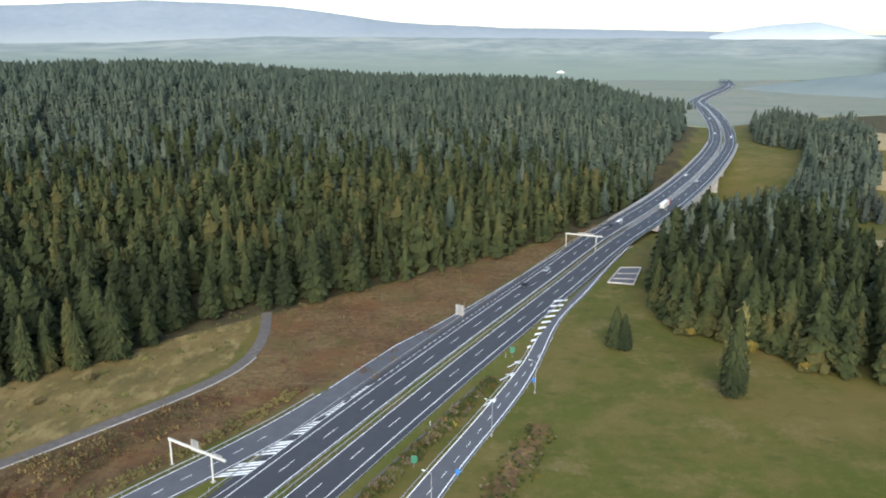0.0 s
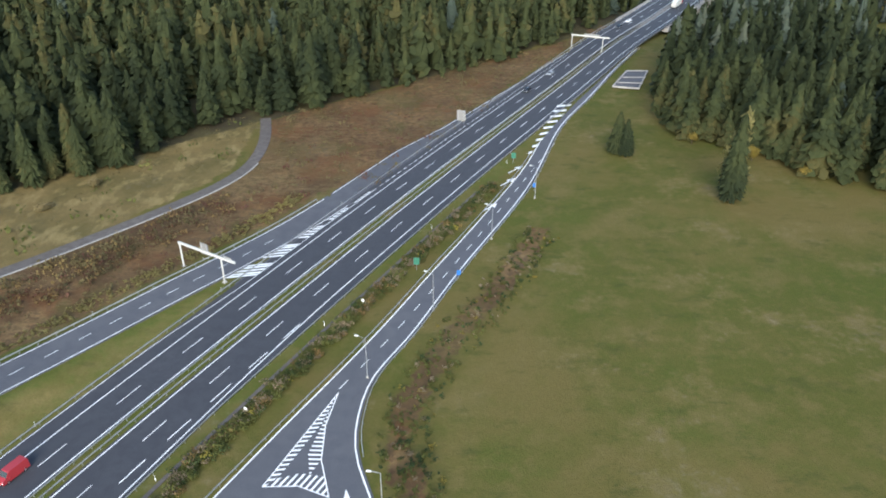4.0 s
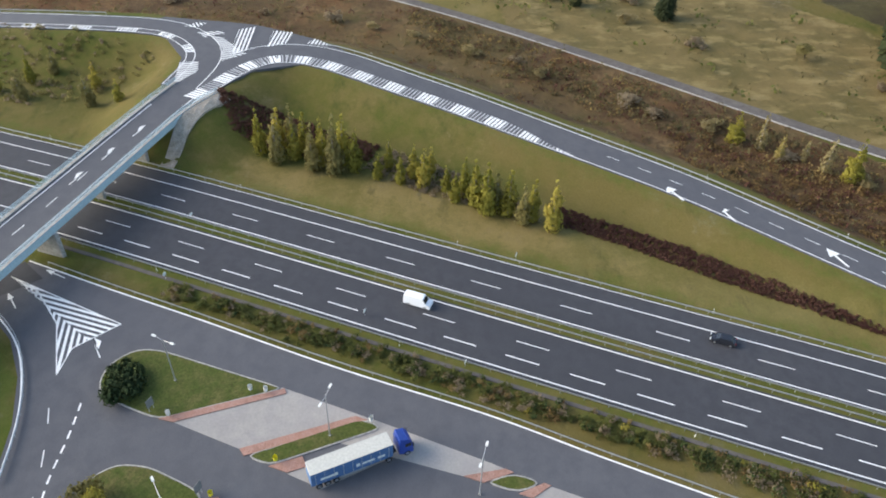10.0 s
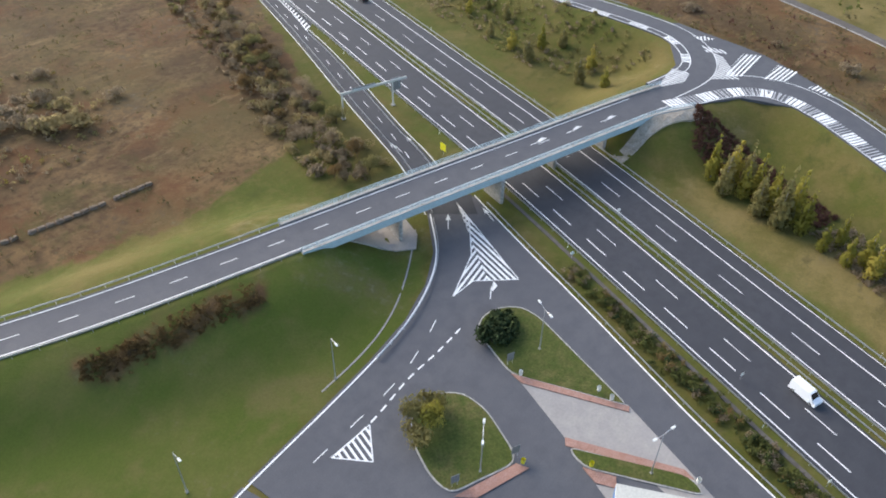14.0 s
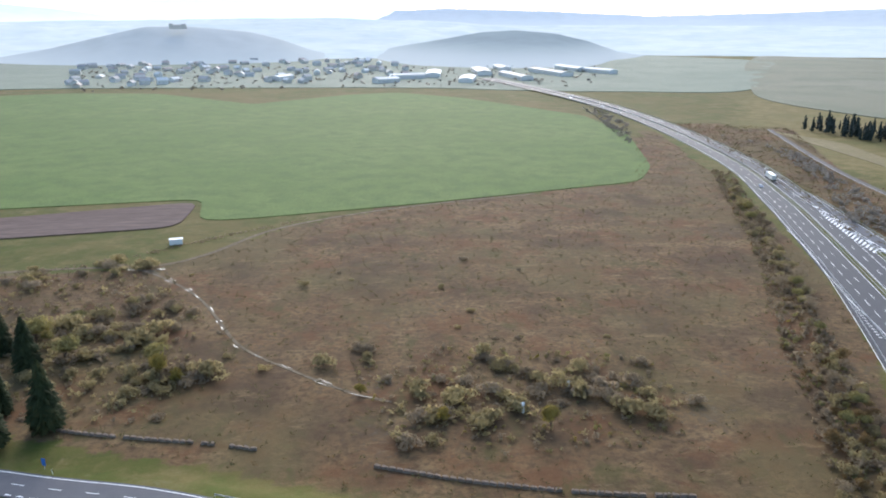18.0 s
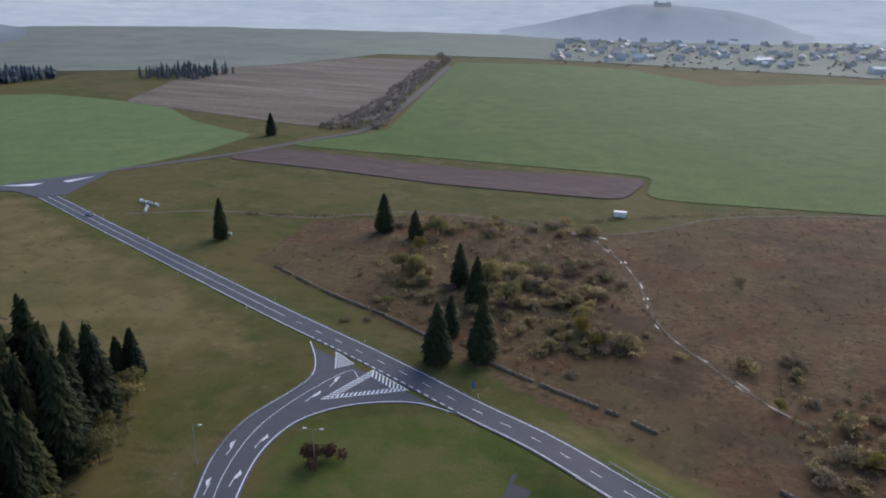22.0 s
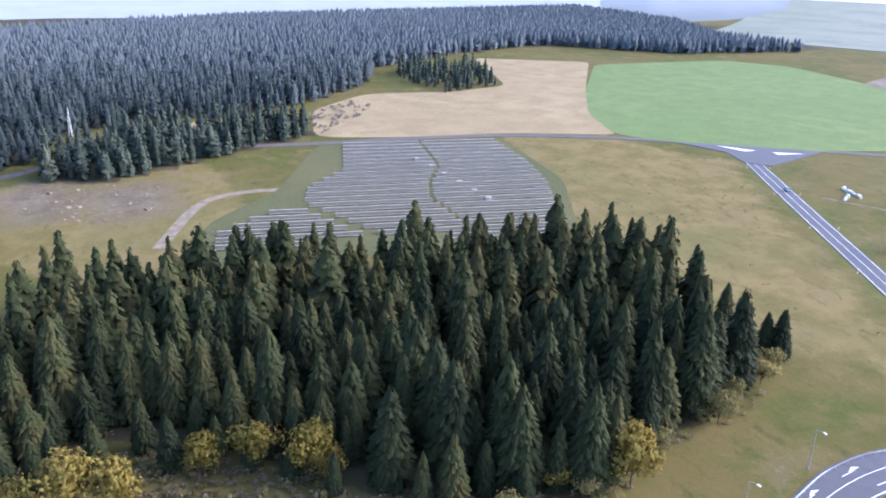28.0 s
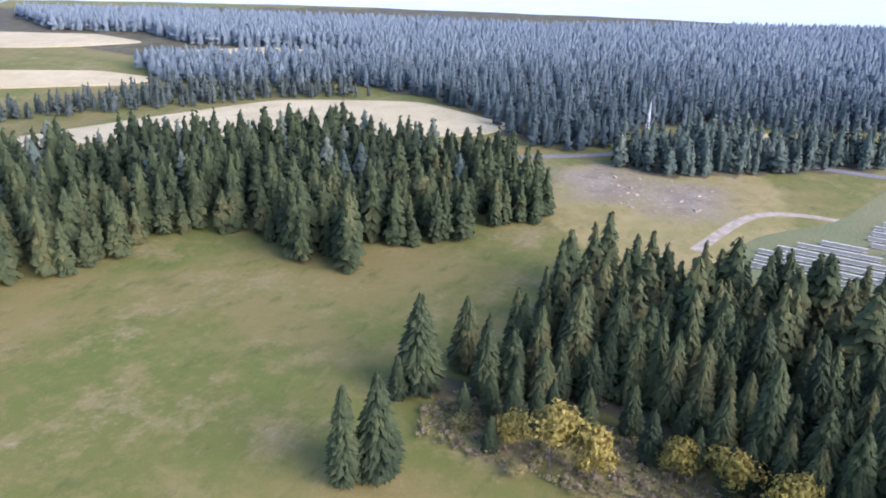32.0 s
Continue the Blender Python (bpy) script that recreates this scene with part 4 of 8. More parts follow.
for q in range(9):
    x, y, wd = 28.5 + q * 2.15, 231.0 + q * 5.7, 0.7 + 0.26 * q
    tri += bars([(x - wd, y - 1.2), (x + wd, y + 0.2), (x + wd + 0.5, y + 2.0), (x - wd + 0.5, y + 0.9)], 35, 6, 7, 0.045)
paint("hatching", tri, lot)
arw = arrow(17.3, 206, 0.045, 50, 7.5, 0, 2.2) + arrow(20.4, 215.3, 0.045, 48, 7.5, 0, 2.2) + arrow(11.3, 189.6, 0.045, 48, 6.5, 0, 2.2)
arw += arrow(-100.2, -68.1, 0.045, 215, 5) + arrow(-108, -62, 0.045, 240, 5) + arrow(-88, -50, 0.045, 210, 5, 1) + arrow(-117, -93, 0.045, 245, 5, -1) + arrow(-121, -92, 0.045, 245, 5)
arw += arrow(103.9, -110.6, 0.045, -75, 6, -1) + arrow(100, -115.6, 0.045, -78, 6, 1) + arrow(98.7, -97.6, 0.045, -68, 6, -1) + arrow(95.8, -102, 0.045, -70, 6, 1) + arrow(101.5, -137.3, 0.045, -89, 6.5, 1) + arrow(100.4, -146.6, 0.045, -90, 6, -1)
arw += arrow(-15, 84, 0.045, 100, 5) + arrow(-41, 68, 0.045, 245, 5)
paint("arrows", arw, lot)
arw = []
for x, y, hd in ((-128, -65.5, 158), (-137, -61.5, 158), (-146, -57.5, 155)):
    arw += arrow(x, y, 7.06, hd, 5, -1)
for x, y, hd in ((-124.6, 60.1, -155), (-117.6, 69, -158), (-103.9, 86.4, -161)):
    i0 = int(np.hypot(OV[:, 0] - x, OV[:, 1] - y).argmin())
    arw += arrow(x, y, OV[i0, 2] + 0.16, hd, 6.0, 0, 2.4)
paint("arrows", arw, overpass)
gore_n = []
ov_s = np.array([where(MW, x, y) for x, y, _ in OV[-40:]])
ov_off = np.array([near(np.array([[x, y]]), MW)[0][0] for x, y, _ in OV[-40:]])
for q in range(34):
    if q % 7 > 4:
        continue
    s0 = 1446 + q * 1.75
    hi = float(np.interp(s0, ov_s, ov_off)) - 4.7
    if hi > 12.0:
        top = max(hi, 12.1)
        lean = (top - 11.7) * 0.8
        c = cut(MW, s0, s0 + 1.0 + lean + 0.3, 0.1)
        q_ = normals(c)
        corner = [c[i0, :2] + q_[i0] * off for i0, off in ((int(lean * 10), 11.7), (min(len(c) - 1, int((lean + 0.9) * 10)), 11.7), (9, top), (0, top))]
        gore_n.append((np.array([(x, y, 0.06) for x, y in corner]), np.array([(0, 1, 2, 3)])))
paint("gore_hatching", gore_n, carriage_n)
merge = cut(MW, 1446, MERGE_END, 3.0)
ms = 1446 + along(merge)
edge = np.interp(ms, [1446, 1487, 1496, 1533, 1558, 1580, MERGE_END], [14.0, 14.0, 21.6, 21.2, 18.2, 16.8, 13.5])
taper_road = road("merge_lane", merge, edge, 13.4, ASPHALT, "grey asphalt merging lane", 0.014)
k0 = int(np.searchsorted(ms, 1496))
paint("edge_lines", [ribbon(merge[k0:], edge[k0:] - 0.35, edge[k0:] - 0.6, 0.06), dashes(merge, 11.6, 0.25, 1.8, 3.4, GORE_TIP - 1446 + 2, lift=0.04)], taper_road)


# farm road and country road, laid over the land
def land_road(name, pts, half, material, label, lift=0.14, step=5.0):
    line = smooth(spline(pts, step), 3)
    line = np.c_[line[:, :2], height(line[:, :2]) + lift]
    line = smooth(line, 2)
    return line, road(name, line, half, -half, material, label, 0.0, 0.4)


FARM = [(-64.3, 262), (-61.1, 247.8), (-59.8, 235.2), (-60.4, 219.6), (-65.7, 207.1), (-75.1, 193.6), (-91.1, 174.3), (-104, 159.4), (-119.2, 144.3), (-137.8, 127.8), (-154.5, 107.8), (-176, 82.6), (-195.6, 59.9), (-217.9, 32.5), (-240, 1), (-256.7, -30), (-276, -80), (-290.1, -137), (-297.5, -221.9), (-305.7, -306.5), (-334.7, -449.8), (-398.4, -639.2)]
farm_line, farm_road = land_road("farm_road", FARM, 1.9, ASPHALT_OLD, "narrow worn grey asphalt farm road")
v, f = ribbon(farm_line[8:], 2.35, 1.95, 0.06, 0.3)
mesh_object("kerb", v, f, CONCRETE_LIGHT, farm_road)
COUNTRY = [(403.3, 20), (403.3, -26.2), (407.3, -74.1), (407.7, -136.8), (392.2, -197.6), (372.5, -240.3), (352, -285), (330, -330), (312, -375), (300, -430), (290, -490), (346.7, -679), (441.9, -958.5)]
_, country_road = land_road("country_road", COUNTRY, 3.4, ASPHALT_OLD, "grey country road between fields", 0.2)
land_road("yard_road", [(340, 140), (358, 116), (374, 99), (392, 90)], 3.0, ASPHALT_OLD, "short pale yard road among the houses", 0.12)
tjunction = tagged(slab("country_junction", [(362, -262), (344, -298), (322, -250), (330, -240), (352, -243), (378, -226)], 0.16, 0.4, ASPHALT), "grey asphalt junction with white islands", "road", kind="structure")
paint("islands", [(np.array([(352, -261, 0.2), (366, -246, 0.2), (351.5, -254, 0.2)]), np.array([(0, 1, 2)])), (np.array([(347, -268, 0.2), (341, -284, 0.2), (342, -268, 0.2)]), np.array([(0, 1, 2)]))], tjunction)
for nm, pts, half, m2, lab in (("dirt_track", TRACK_A, 0.55, "lane", "brown worn dirt track across the heath"), ("gravel_track", TRACK_28, 2.2, "sand", "pale gravel track"), ("field_lane", FIELD_LANE, 1.2, "lane", "brown earth lane along the field edge")):
    mm_ = mottled(m2 + "_" + nm, [(0.25, 0.205, 0.145), (0.17, 0.135, 0.09)] if m2 == "sand" else [(0.12, 0.09, 0.055), (0.18, 0.14, 0.09)], (0.25,), 0.95, 0.3, 2.0)
    land_road(nm, pts, half, mm_, lab, 0.06)


# ---- fields, each with its own crop; the far pastures hazed by colour ----
def field(name, poly, cols, label, lift=0.14, scales=(0.01, 0.06, 0.5), bump=0.2, stretch=(1, 1, 1), turn=0.0, cell=20.0, step=8.0, times=2, wobble=0.0):
    return drape(name, rounded(poly, step, times, wobble), mottled("soil_" + name, cols, scales, 0.95, bump, 1.2, stretch, turn), lift, cell, label=label, category="field")


CROP = [(0.095, 0.145, 0.034), (0.115, 0.16, 0.042), (0.082, 0.126, 0.032)]
field("crop_field", GREEN_BIG, CROP, "large bright green field of young winter crop", 0.3)
field("crop_field_far", GREEN_FAR, [(0.13, 0.185, 0.06), (0.15, 0.20, 0.068), (0.115, 0.165, 0.055)], "bright green field beyond the country road", 0.25)
field("ploughed_field", PLOUGH, [(0.115, 0.078, 0.066), (0.145, 0.10, 0.084), (0.095, 0.066, 0.056)], "brown ploughed field strip", 0.45, (0.02, 0.3), 0.4, (0.15, 1, 1), radians(8))
field("stubble_field", TAN_FAR, [(0.28, 0.212, 0.112), (0.32, 0.245, 0.132), (0.24, 0.18, 0.092)], "pale tan stubble field behind the solar park", 0.2, (0.008, 0.05))
field("striped_field", STRIPED, [(0.165, 0.128, 0.09), (0.24, 0.20, 0.15), (0.135, 0.11, 0.075)], "striped brown and grey plots on the slope", 0.3, (0.03, 0.05), 0.3, (0.12, 1.0, 1), radians(65))
field("dry_meadow", TAN_N, [(0.20, 0.155, 0.075), (0.25, 0.195, 0.10), (0.17, 0.14, 0.06)], "dry yellowish meadow north of the motorway", 0.2, (0.02, 0.12))
field("solar_lawn", [(404, -30), (402, -132), (318, -136), (246, -114), (240, -60), (242, 26), (284, 22), (320, -6)], [(0.085, 0.092, 0.036), (0.115, 0.105, 0.044)], "mown grass under the solar park", 0.1)


def polar(az, d):
    return (-d * math.sin(radians(az)), d * math.cos(radians(az)))


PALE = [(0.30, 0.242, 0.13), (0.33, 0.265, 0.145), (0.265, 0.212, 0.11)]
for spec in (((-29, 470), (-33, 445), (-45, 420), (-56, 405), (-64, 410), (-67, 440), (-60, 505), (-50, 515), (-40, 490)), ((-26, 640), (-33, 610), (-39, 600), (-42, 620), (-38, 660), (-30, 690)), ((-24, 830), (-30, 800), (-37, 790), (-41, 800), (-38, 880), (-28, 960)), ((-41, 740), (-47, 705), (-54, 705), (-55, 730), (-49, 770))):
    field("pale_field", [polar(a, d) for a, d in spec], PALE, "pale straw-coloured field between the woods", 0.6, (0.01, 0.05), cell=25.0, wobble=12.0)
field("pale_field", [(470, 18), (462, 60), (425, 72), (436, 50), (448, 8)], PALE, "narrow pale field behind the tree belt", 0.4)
# the pale grey-greens of this far land carry the distance haze
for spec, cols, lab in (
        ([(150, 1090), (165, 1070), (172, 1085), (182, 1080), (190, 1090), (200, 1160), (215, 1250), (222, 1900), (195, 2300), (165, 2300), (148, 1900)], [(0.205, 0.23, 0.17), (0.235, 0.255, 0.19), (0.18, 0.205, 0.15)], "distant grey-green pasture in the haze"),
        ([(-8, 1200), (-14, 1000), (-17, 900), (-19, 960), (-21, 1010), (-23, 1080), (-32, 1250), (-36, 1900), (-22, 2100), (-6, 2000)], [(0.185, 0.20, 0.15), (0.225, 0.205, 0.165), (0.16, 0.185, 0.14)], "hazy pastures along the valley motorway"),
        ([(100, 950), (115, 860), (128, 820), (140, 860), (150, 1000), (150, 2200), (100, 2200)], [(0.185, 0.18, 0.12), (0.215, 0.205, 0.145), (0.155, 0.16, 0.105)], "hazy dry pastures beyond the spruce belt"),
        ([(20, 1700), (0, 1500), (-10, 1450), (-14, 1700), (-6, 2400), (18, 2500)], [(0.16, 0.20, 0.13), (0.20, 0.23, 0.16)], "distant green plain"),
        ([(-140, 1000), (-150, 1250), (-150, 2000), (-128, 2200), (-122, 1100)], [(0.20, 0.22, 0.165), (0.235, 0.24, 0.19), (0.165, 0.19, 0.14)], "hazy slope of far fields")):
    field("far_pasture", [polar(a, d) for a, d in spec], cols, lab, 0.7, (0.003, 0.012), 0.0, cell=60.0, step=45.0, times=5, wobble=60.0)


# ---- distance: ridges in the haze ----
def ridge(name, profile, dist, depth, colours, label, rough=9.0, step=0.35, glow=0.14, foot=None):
    """A long hill; profile: bearings and heights of its crest as angles over the eye's level."""
    az = np.arange(profile[0][0], profile[-1][0] + 1e-6, -step if profile[-1][0] < profile[0][0] else step)
    pa = np.array(sorted(profile))
    el = np.interp(az, pa[:, 0], pa[:, 1])
    rows = np.linspace(0, 1, 9)
    v = []
    for i, (a, e) in enumerate(zip(az, el)):
        top = 98 + dist * math.tan(radians(e))
        for q, r in enumerate(rows):
            d = dist - depth * (1 - r)
            x, y = polar(a, d)
            w = noise.noise(Vector((x / 160, y / 160, 3))) + 0.5 * noise.noise(Vector((x / 60, y / 60, 1)))
            z = -12 + (top + 12) * (r ** 1.25) + w * rough * r * (0.35 if q == 8 else 1)
            v.append((x, y, z))
        v += [(*polar(a, dist + depth * 0.03), z + 1.0), (*polar(a, dist + depth * 0.08), z - 3.0), (*polar(a, dist + depth * 0.15), -30)]
    k = len(rows) + 3
    i, j = np.meshgrid(np.arange(len(az) - 1), np.arange(k - 1))
    b0 = (i * k + j).ravel()
    f = np.stack([b0, b0 + k, b0 + k + 1, b0 + 1], 1)
    # distance haze is painted in: pale hues, and foot fades lower slopes to mist
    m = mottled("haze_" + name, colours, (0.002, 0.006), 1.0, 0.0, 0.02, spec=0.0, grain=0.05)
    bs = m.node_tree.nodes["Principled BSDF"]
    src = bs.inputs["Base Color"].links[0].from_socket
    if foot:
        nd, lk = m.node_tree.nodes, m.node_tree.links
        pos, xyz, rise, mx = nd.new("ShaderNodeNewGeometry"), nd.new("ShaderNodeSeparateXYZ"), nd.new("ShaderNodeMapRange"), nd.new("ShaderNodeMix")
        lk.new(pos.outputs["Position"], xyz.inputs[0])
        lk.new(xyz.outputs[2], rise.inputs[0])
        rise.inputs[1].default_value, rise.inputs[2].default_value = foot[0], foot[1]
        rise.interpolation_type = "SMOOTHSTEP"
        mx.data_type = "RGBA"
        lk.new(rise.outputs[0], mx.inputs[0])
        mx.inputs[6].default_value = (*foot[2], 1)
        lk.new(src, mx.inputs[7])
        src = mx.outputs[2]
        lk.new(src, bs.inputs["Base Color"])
    # the hill gives no light; this faint emission lifts it like lit haze
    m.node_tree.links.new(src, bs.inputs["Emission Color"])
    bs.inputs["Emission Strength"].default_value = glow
    ob = mesh_object(name, v, f, m, smooth_shade=True)
    return tagged(ob, label, "hill", kind="structure")


# crest colours with the haze already mixed in
HAZE_BLUE1 = [(0.70, 0.735, 0.76), (0.715, 0.745, 0.77)]
HAZE_BLUE2 = [(0.53, 0.58, 0.61), (0.55, 0.60, 0.63)]
HAZE_BLUE3 = [(0.24, 0.275, 0.275), (0.27, 0.305, 0.30)]
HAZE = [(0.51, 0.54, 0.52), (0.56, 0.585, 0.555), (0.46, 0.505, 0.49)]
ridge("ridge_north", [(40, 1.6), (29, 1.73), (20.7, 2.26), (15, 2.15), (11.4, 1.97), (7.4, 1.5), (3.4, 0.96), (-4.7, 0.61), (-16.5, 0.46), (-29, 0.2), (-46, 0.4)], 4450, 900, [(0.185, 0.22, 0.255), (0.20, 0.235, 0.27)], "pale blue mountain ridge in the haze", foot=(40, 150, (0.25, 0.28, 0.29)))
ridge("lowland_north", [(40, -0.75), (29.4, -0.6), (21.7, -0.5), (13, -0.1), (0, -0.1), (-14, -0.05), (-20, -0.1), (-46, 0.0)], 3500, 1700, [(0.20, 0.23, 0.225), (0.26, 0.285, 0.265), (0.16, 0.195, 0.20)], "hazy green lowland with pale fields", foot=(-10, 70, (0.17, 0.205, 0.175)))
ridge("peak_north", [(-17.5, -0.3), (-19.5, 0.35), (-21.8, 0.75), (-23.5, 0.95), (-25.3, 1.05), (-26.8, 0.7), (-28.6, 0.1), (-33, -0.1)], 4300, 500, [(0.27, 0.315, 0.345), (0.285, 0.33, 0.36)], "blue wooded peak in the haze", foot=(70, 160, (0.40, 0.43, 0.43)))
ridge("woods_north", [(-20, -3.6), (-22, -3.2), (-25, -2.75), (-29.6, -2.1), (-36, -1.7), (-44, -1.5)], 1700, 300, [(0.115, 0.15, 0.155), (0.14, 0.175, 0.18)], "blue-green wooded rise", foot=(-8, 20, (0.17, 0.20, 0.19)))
ridge("ridge_south", [(-118, 2.3), (-132.7, 2.1), (-136, 1.8), (-139.5, 1.9), (-143.6, 1.8), (-146.9, 2.6), (-152.8, 2.95), (-158.4, 3.2), (-162, 2.9), (-165.5, 2.75), (-169, 2.85), (-172, 3.1), (-175, 2.7), (-177.7, 1.75), (-180, 0.9), (-186, 0.3), (-191, -1.0)], 4500, 700, HAZE_BLUE1, "pale blue mountain range in the haze", glow=0.26, foot=(120, 270, (0.86, 0.87, 0.87)))
ridge("hills_south", [(-112, 1.0), (-125, 1.3), (-132, 1.3), (-137, 1.5), (-139.5, 1.9), (-143.5, 1.25), (-148, 1.75), (-153.8, 1.5), (-156.5, 1.0), (-160, 0.55), (-164, 0.15), (-168, -0.4)], 3600, 800, HAZE_BLUE2, "blue wooded hills in the haze", glow=0.24, foot=(40, 130, (0.72, 0.745, 0.745)))
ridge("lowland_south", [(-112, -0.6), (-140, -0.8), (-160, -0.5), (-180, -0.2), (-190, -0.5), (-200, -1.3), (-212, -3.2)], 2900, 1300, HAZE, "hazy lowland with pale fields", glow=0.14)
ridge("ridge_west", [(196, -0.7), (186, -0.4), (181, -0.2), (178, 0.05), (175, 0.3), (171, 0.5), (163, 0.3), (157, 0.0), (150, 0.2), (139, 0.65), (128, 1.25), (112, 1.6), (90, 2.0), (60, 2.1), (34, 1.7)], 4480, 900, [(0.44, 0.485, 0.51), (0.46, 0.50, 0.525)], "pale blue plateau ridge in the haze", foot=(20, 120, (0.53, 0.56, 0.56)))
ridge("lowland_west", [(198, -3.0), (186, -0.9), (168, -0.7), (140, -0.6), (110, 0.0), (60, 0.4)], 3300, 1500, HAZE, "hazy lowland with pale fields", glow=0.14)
ridge("wooded_hill", [(178, -2.9), (174.5, -2.2), (171, -1.65), (168.5, -1.2), (166, -1.05), (163, -1.3), (160.8, -1.8), (158.7, -2.5), (155.5, -2.9), (151, -3.1)], 2050, 700, HAZE_BLUE3, "dark wooded hill beyond the town", 4.0, foot=(4, 42, (0.42, 0.445, 0.43)))
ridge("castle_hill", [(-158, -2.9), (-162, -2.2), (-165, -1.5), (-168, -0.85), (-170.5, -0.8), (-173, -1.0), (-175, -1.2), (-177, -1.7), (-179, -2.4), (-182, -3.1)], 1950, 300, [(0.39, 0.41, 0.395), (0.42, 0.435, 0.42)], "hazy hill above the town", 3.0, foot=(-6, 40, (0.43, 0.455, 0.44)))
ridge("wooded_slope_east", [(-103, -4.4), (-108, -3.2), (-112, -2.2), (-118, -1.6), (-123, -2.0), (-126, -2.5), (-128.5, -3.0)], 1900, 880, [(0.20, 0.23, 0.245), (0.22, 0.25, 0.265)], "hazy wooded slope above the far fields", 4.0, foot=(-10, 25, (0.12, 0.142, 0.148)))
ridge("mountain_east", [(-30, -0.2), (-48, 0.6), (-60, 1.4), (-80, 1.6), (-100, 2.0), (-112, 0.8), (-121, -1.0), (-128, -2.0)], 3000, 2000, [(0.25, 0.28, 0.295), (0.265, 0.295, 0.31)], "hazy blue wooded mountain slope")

# ---- woods ----
def crown_of(rng, tall, radius, sprays, sides=8, low=0.05, size=1.0, blunt=0.66):
    """A spruce's crown: a dense uneven heart under many drooping sprays of needles."""
    def reach(u):
        return radius * (1 - u) ** blunt * (0.78 + 0.22 * min(1.0, u * 5)) + 0.05
    vs, fs = [], []
    levels = (0.0, 0.14, 0.32, 0.52, 0.72, 0.88) if sides > 6 else (0.0, 0.28, 0.62)
    for i, u in enumerate(levels):
        for q in range(sides):
            a = 6.283 * (q + 0.5 * (i % 2)) / sides
            r = reach(u) * rng.uniform(0.5, 0.74)
            vs.append((r * math.cos(a), r * math.sin(a), tall * (low + (1 - low) * (u + rng.uniform(-0.025, 0.025)))))
    for i in range(len(levels) - 1):
        for q in range(sides):
            a0, a1, b0, b1 = i * sides + q, i * sides + (q + 1) % sides, (i + 1) * sides + q, (i + 1) * sides + (q + 1) % sides
            fs += [(a0, a1, b1), (a0, b1, b0)]
    vs.append((0, 0, tall * 0.985))
    top = len(vs) - 1
    fs += [(top - sides + q, top - sides + (q + 1) % sides, top) for q in range(sides)]
    k = len(vs)
    made = 0
    while made < sprays:
        u = rng.uniform(0, 0.97)
        if rng.uniform(0, 1) > (reach(u) / radius) ** 0.8 + 0.12:
            continue
        made += 1
        a = rng.uniform(0, 6.283)
        out = reach(u)
        r = out * rng.uniform(0.82, 1.2) + 0.1
        w = size * (0.28 + 0.16 * out) * rng.uniform(0.7, 1.25)
        drop = (0.5 + 0.22 * out) * rng.uniform(0.6, 1.3)
        h = tall * (low + (1 - low) * u) + rng.uniform(-0.2, 0.5)
        tilt = w * rng.uniform(-0.7, 0.7)
        c, sn = math.cos(a), math.sin(a)
        vs += [(d * c - side * sn, d * sn + side * c, h + z) for d, side, z in ((r * 0.42, 0, drop * 0.9 + 0.3), (r * 0.78, w, tilt - drop * 0.15), (r, 0, -drop * 0.6), (r * 0.78, -w, -tilt - drop * 0.15))]
        fs += [(k, k + 1, k + 2), (k, k + 2, k + 3)]
        k += 4
    return np.array(vs), np.array(fs)


def tapered(a, b, ra, rb, sides=7):
    """A tapered round limb from a to b."""
    a, b = np.array(a, float), np.array(b, float)
    d = (b - a) / np.linalg.norm(b - a)
    u = np.cross(d, (1, 0, 0) if abs(d[0]) < 0.8 else (0, 1, 0))
    u /= np.linalg.norm(u)
    w = np.cross(d, u)
    ang = np.arange(sides) * 2 * math.pi / sides
    ring = np.outer(np.cos(ang), u) + np.outer(np.sin(ang), w)
    v = np.r_[a + ring * ra, b + ring * rb]
    i = np.arange(sides)
    q = np.stack([i, (i + 1) % sides, (i + 1) % sides + sides, i + sides], 1)
    return v, np.r_[q[:, [0, 1, 2]], q[:, [0, 2, 3]]]


def leafage(rng, lobes, count, size):
    """Small leaf sprays over several uneven lobes (x, y, z, rx, rz)."""
    vs, fs, k = [], [], 0
    wts = np.array([q[3] ** 2 * q[4] for q in lobes])
    for idx in rng.choice(len(lobes), count, p=wts / wts.sum()):
        x, y, z, rx, rz = lobes[idx]
        d = rng.normal(size=3)
        d /= np.linalg.norm(d)
        r = rng.uniform(0.55, 1.08)
        c = np.array([x + d[0] * rx * r, y + d[1] * rx * r, z + d[2] * rz * r])
        u = rng.normal(size=3)
        u -= d * (u @ d) * 0.6
        u /= np.linalg.norm(u)
        w = np.cross(d, u)
        s = size * rng.uniform(0.6, 1.4)
        vs += [c - u * s, c + w * s * 0.8 - d * 0.2 * s, c + u * s * 0.9 + d * 0.25 * s, c - w * s * 0.8 - d * 0.2 * s]
        fs += [(k, k + 1, k + 2), (k, k + 2, k + 3)]
        k += 4
    return np.array(vs), np.array(fs)


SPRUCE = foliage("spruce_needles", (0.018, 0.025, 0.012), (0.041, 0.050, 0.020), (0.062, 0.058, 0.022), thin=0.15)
# same needles made paler and greyer: distance haze put into the colour
SPRUCE_FAR = foliage("spruce_needles_far_haze", (0.029, 0.041, 0.032), (0.050, 0.064, 0.047), (0.066, 0.075, 0.052))
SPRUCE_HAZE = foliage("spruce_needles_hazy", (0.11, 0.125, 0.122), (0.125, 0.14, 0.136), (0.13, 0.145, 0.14))
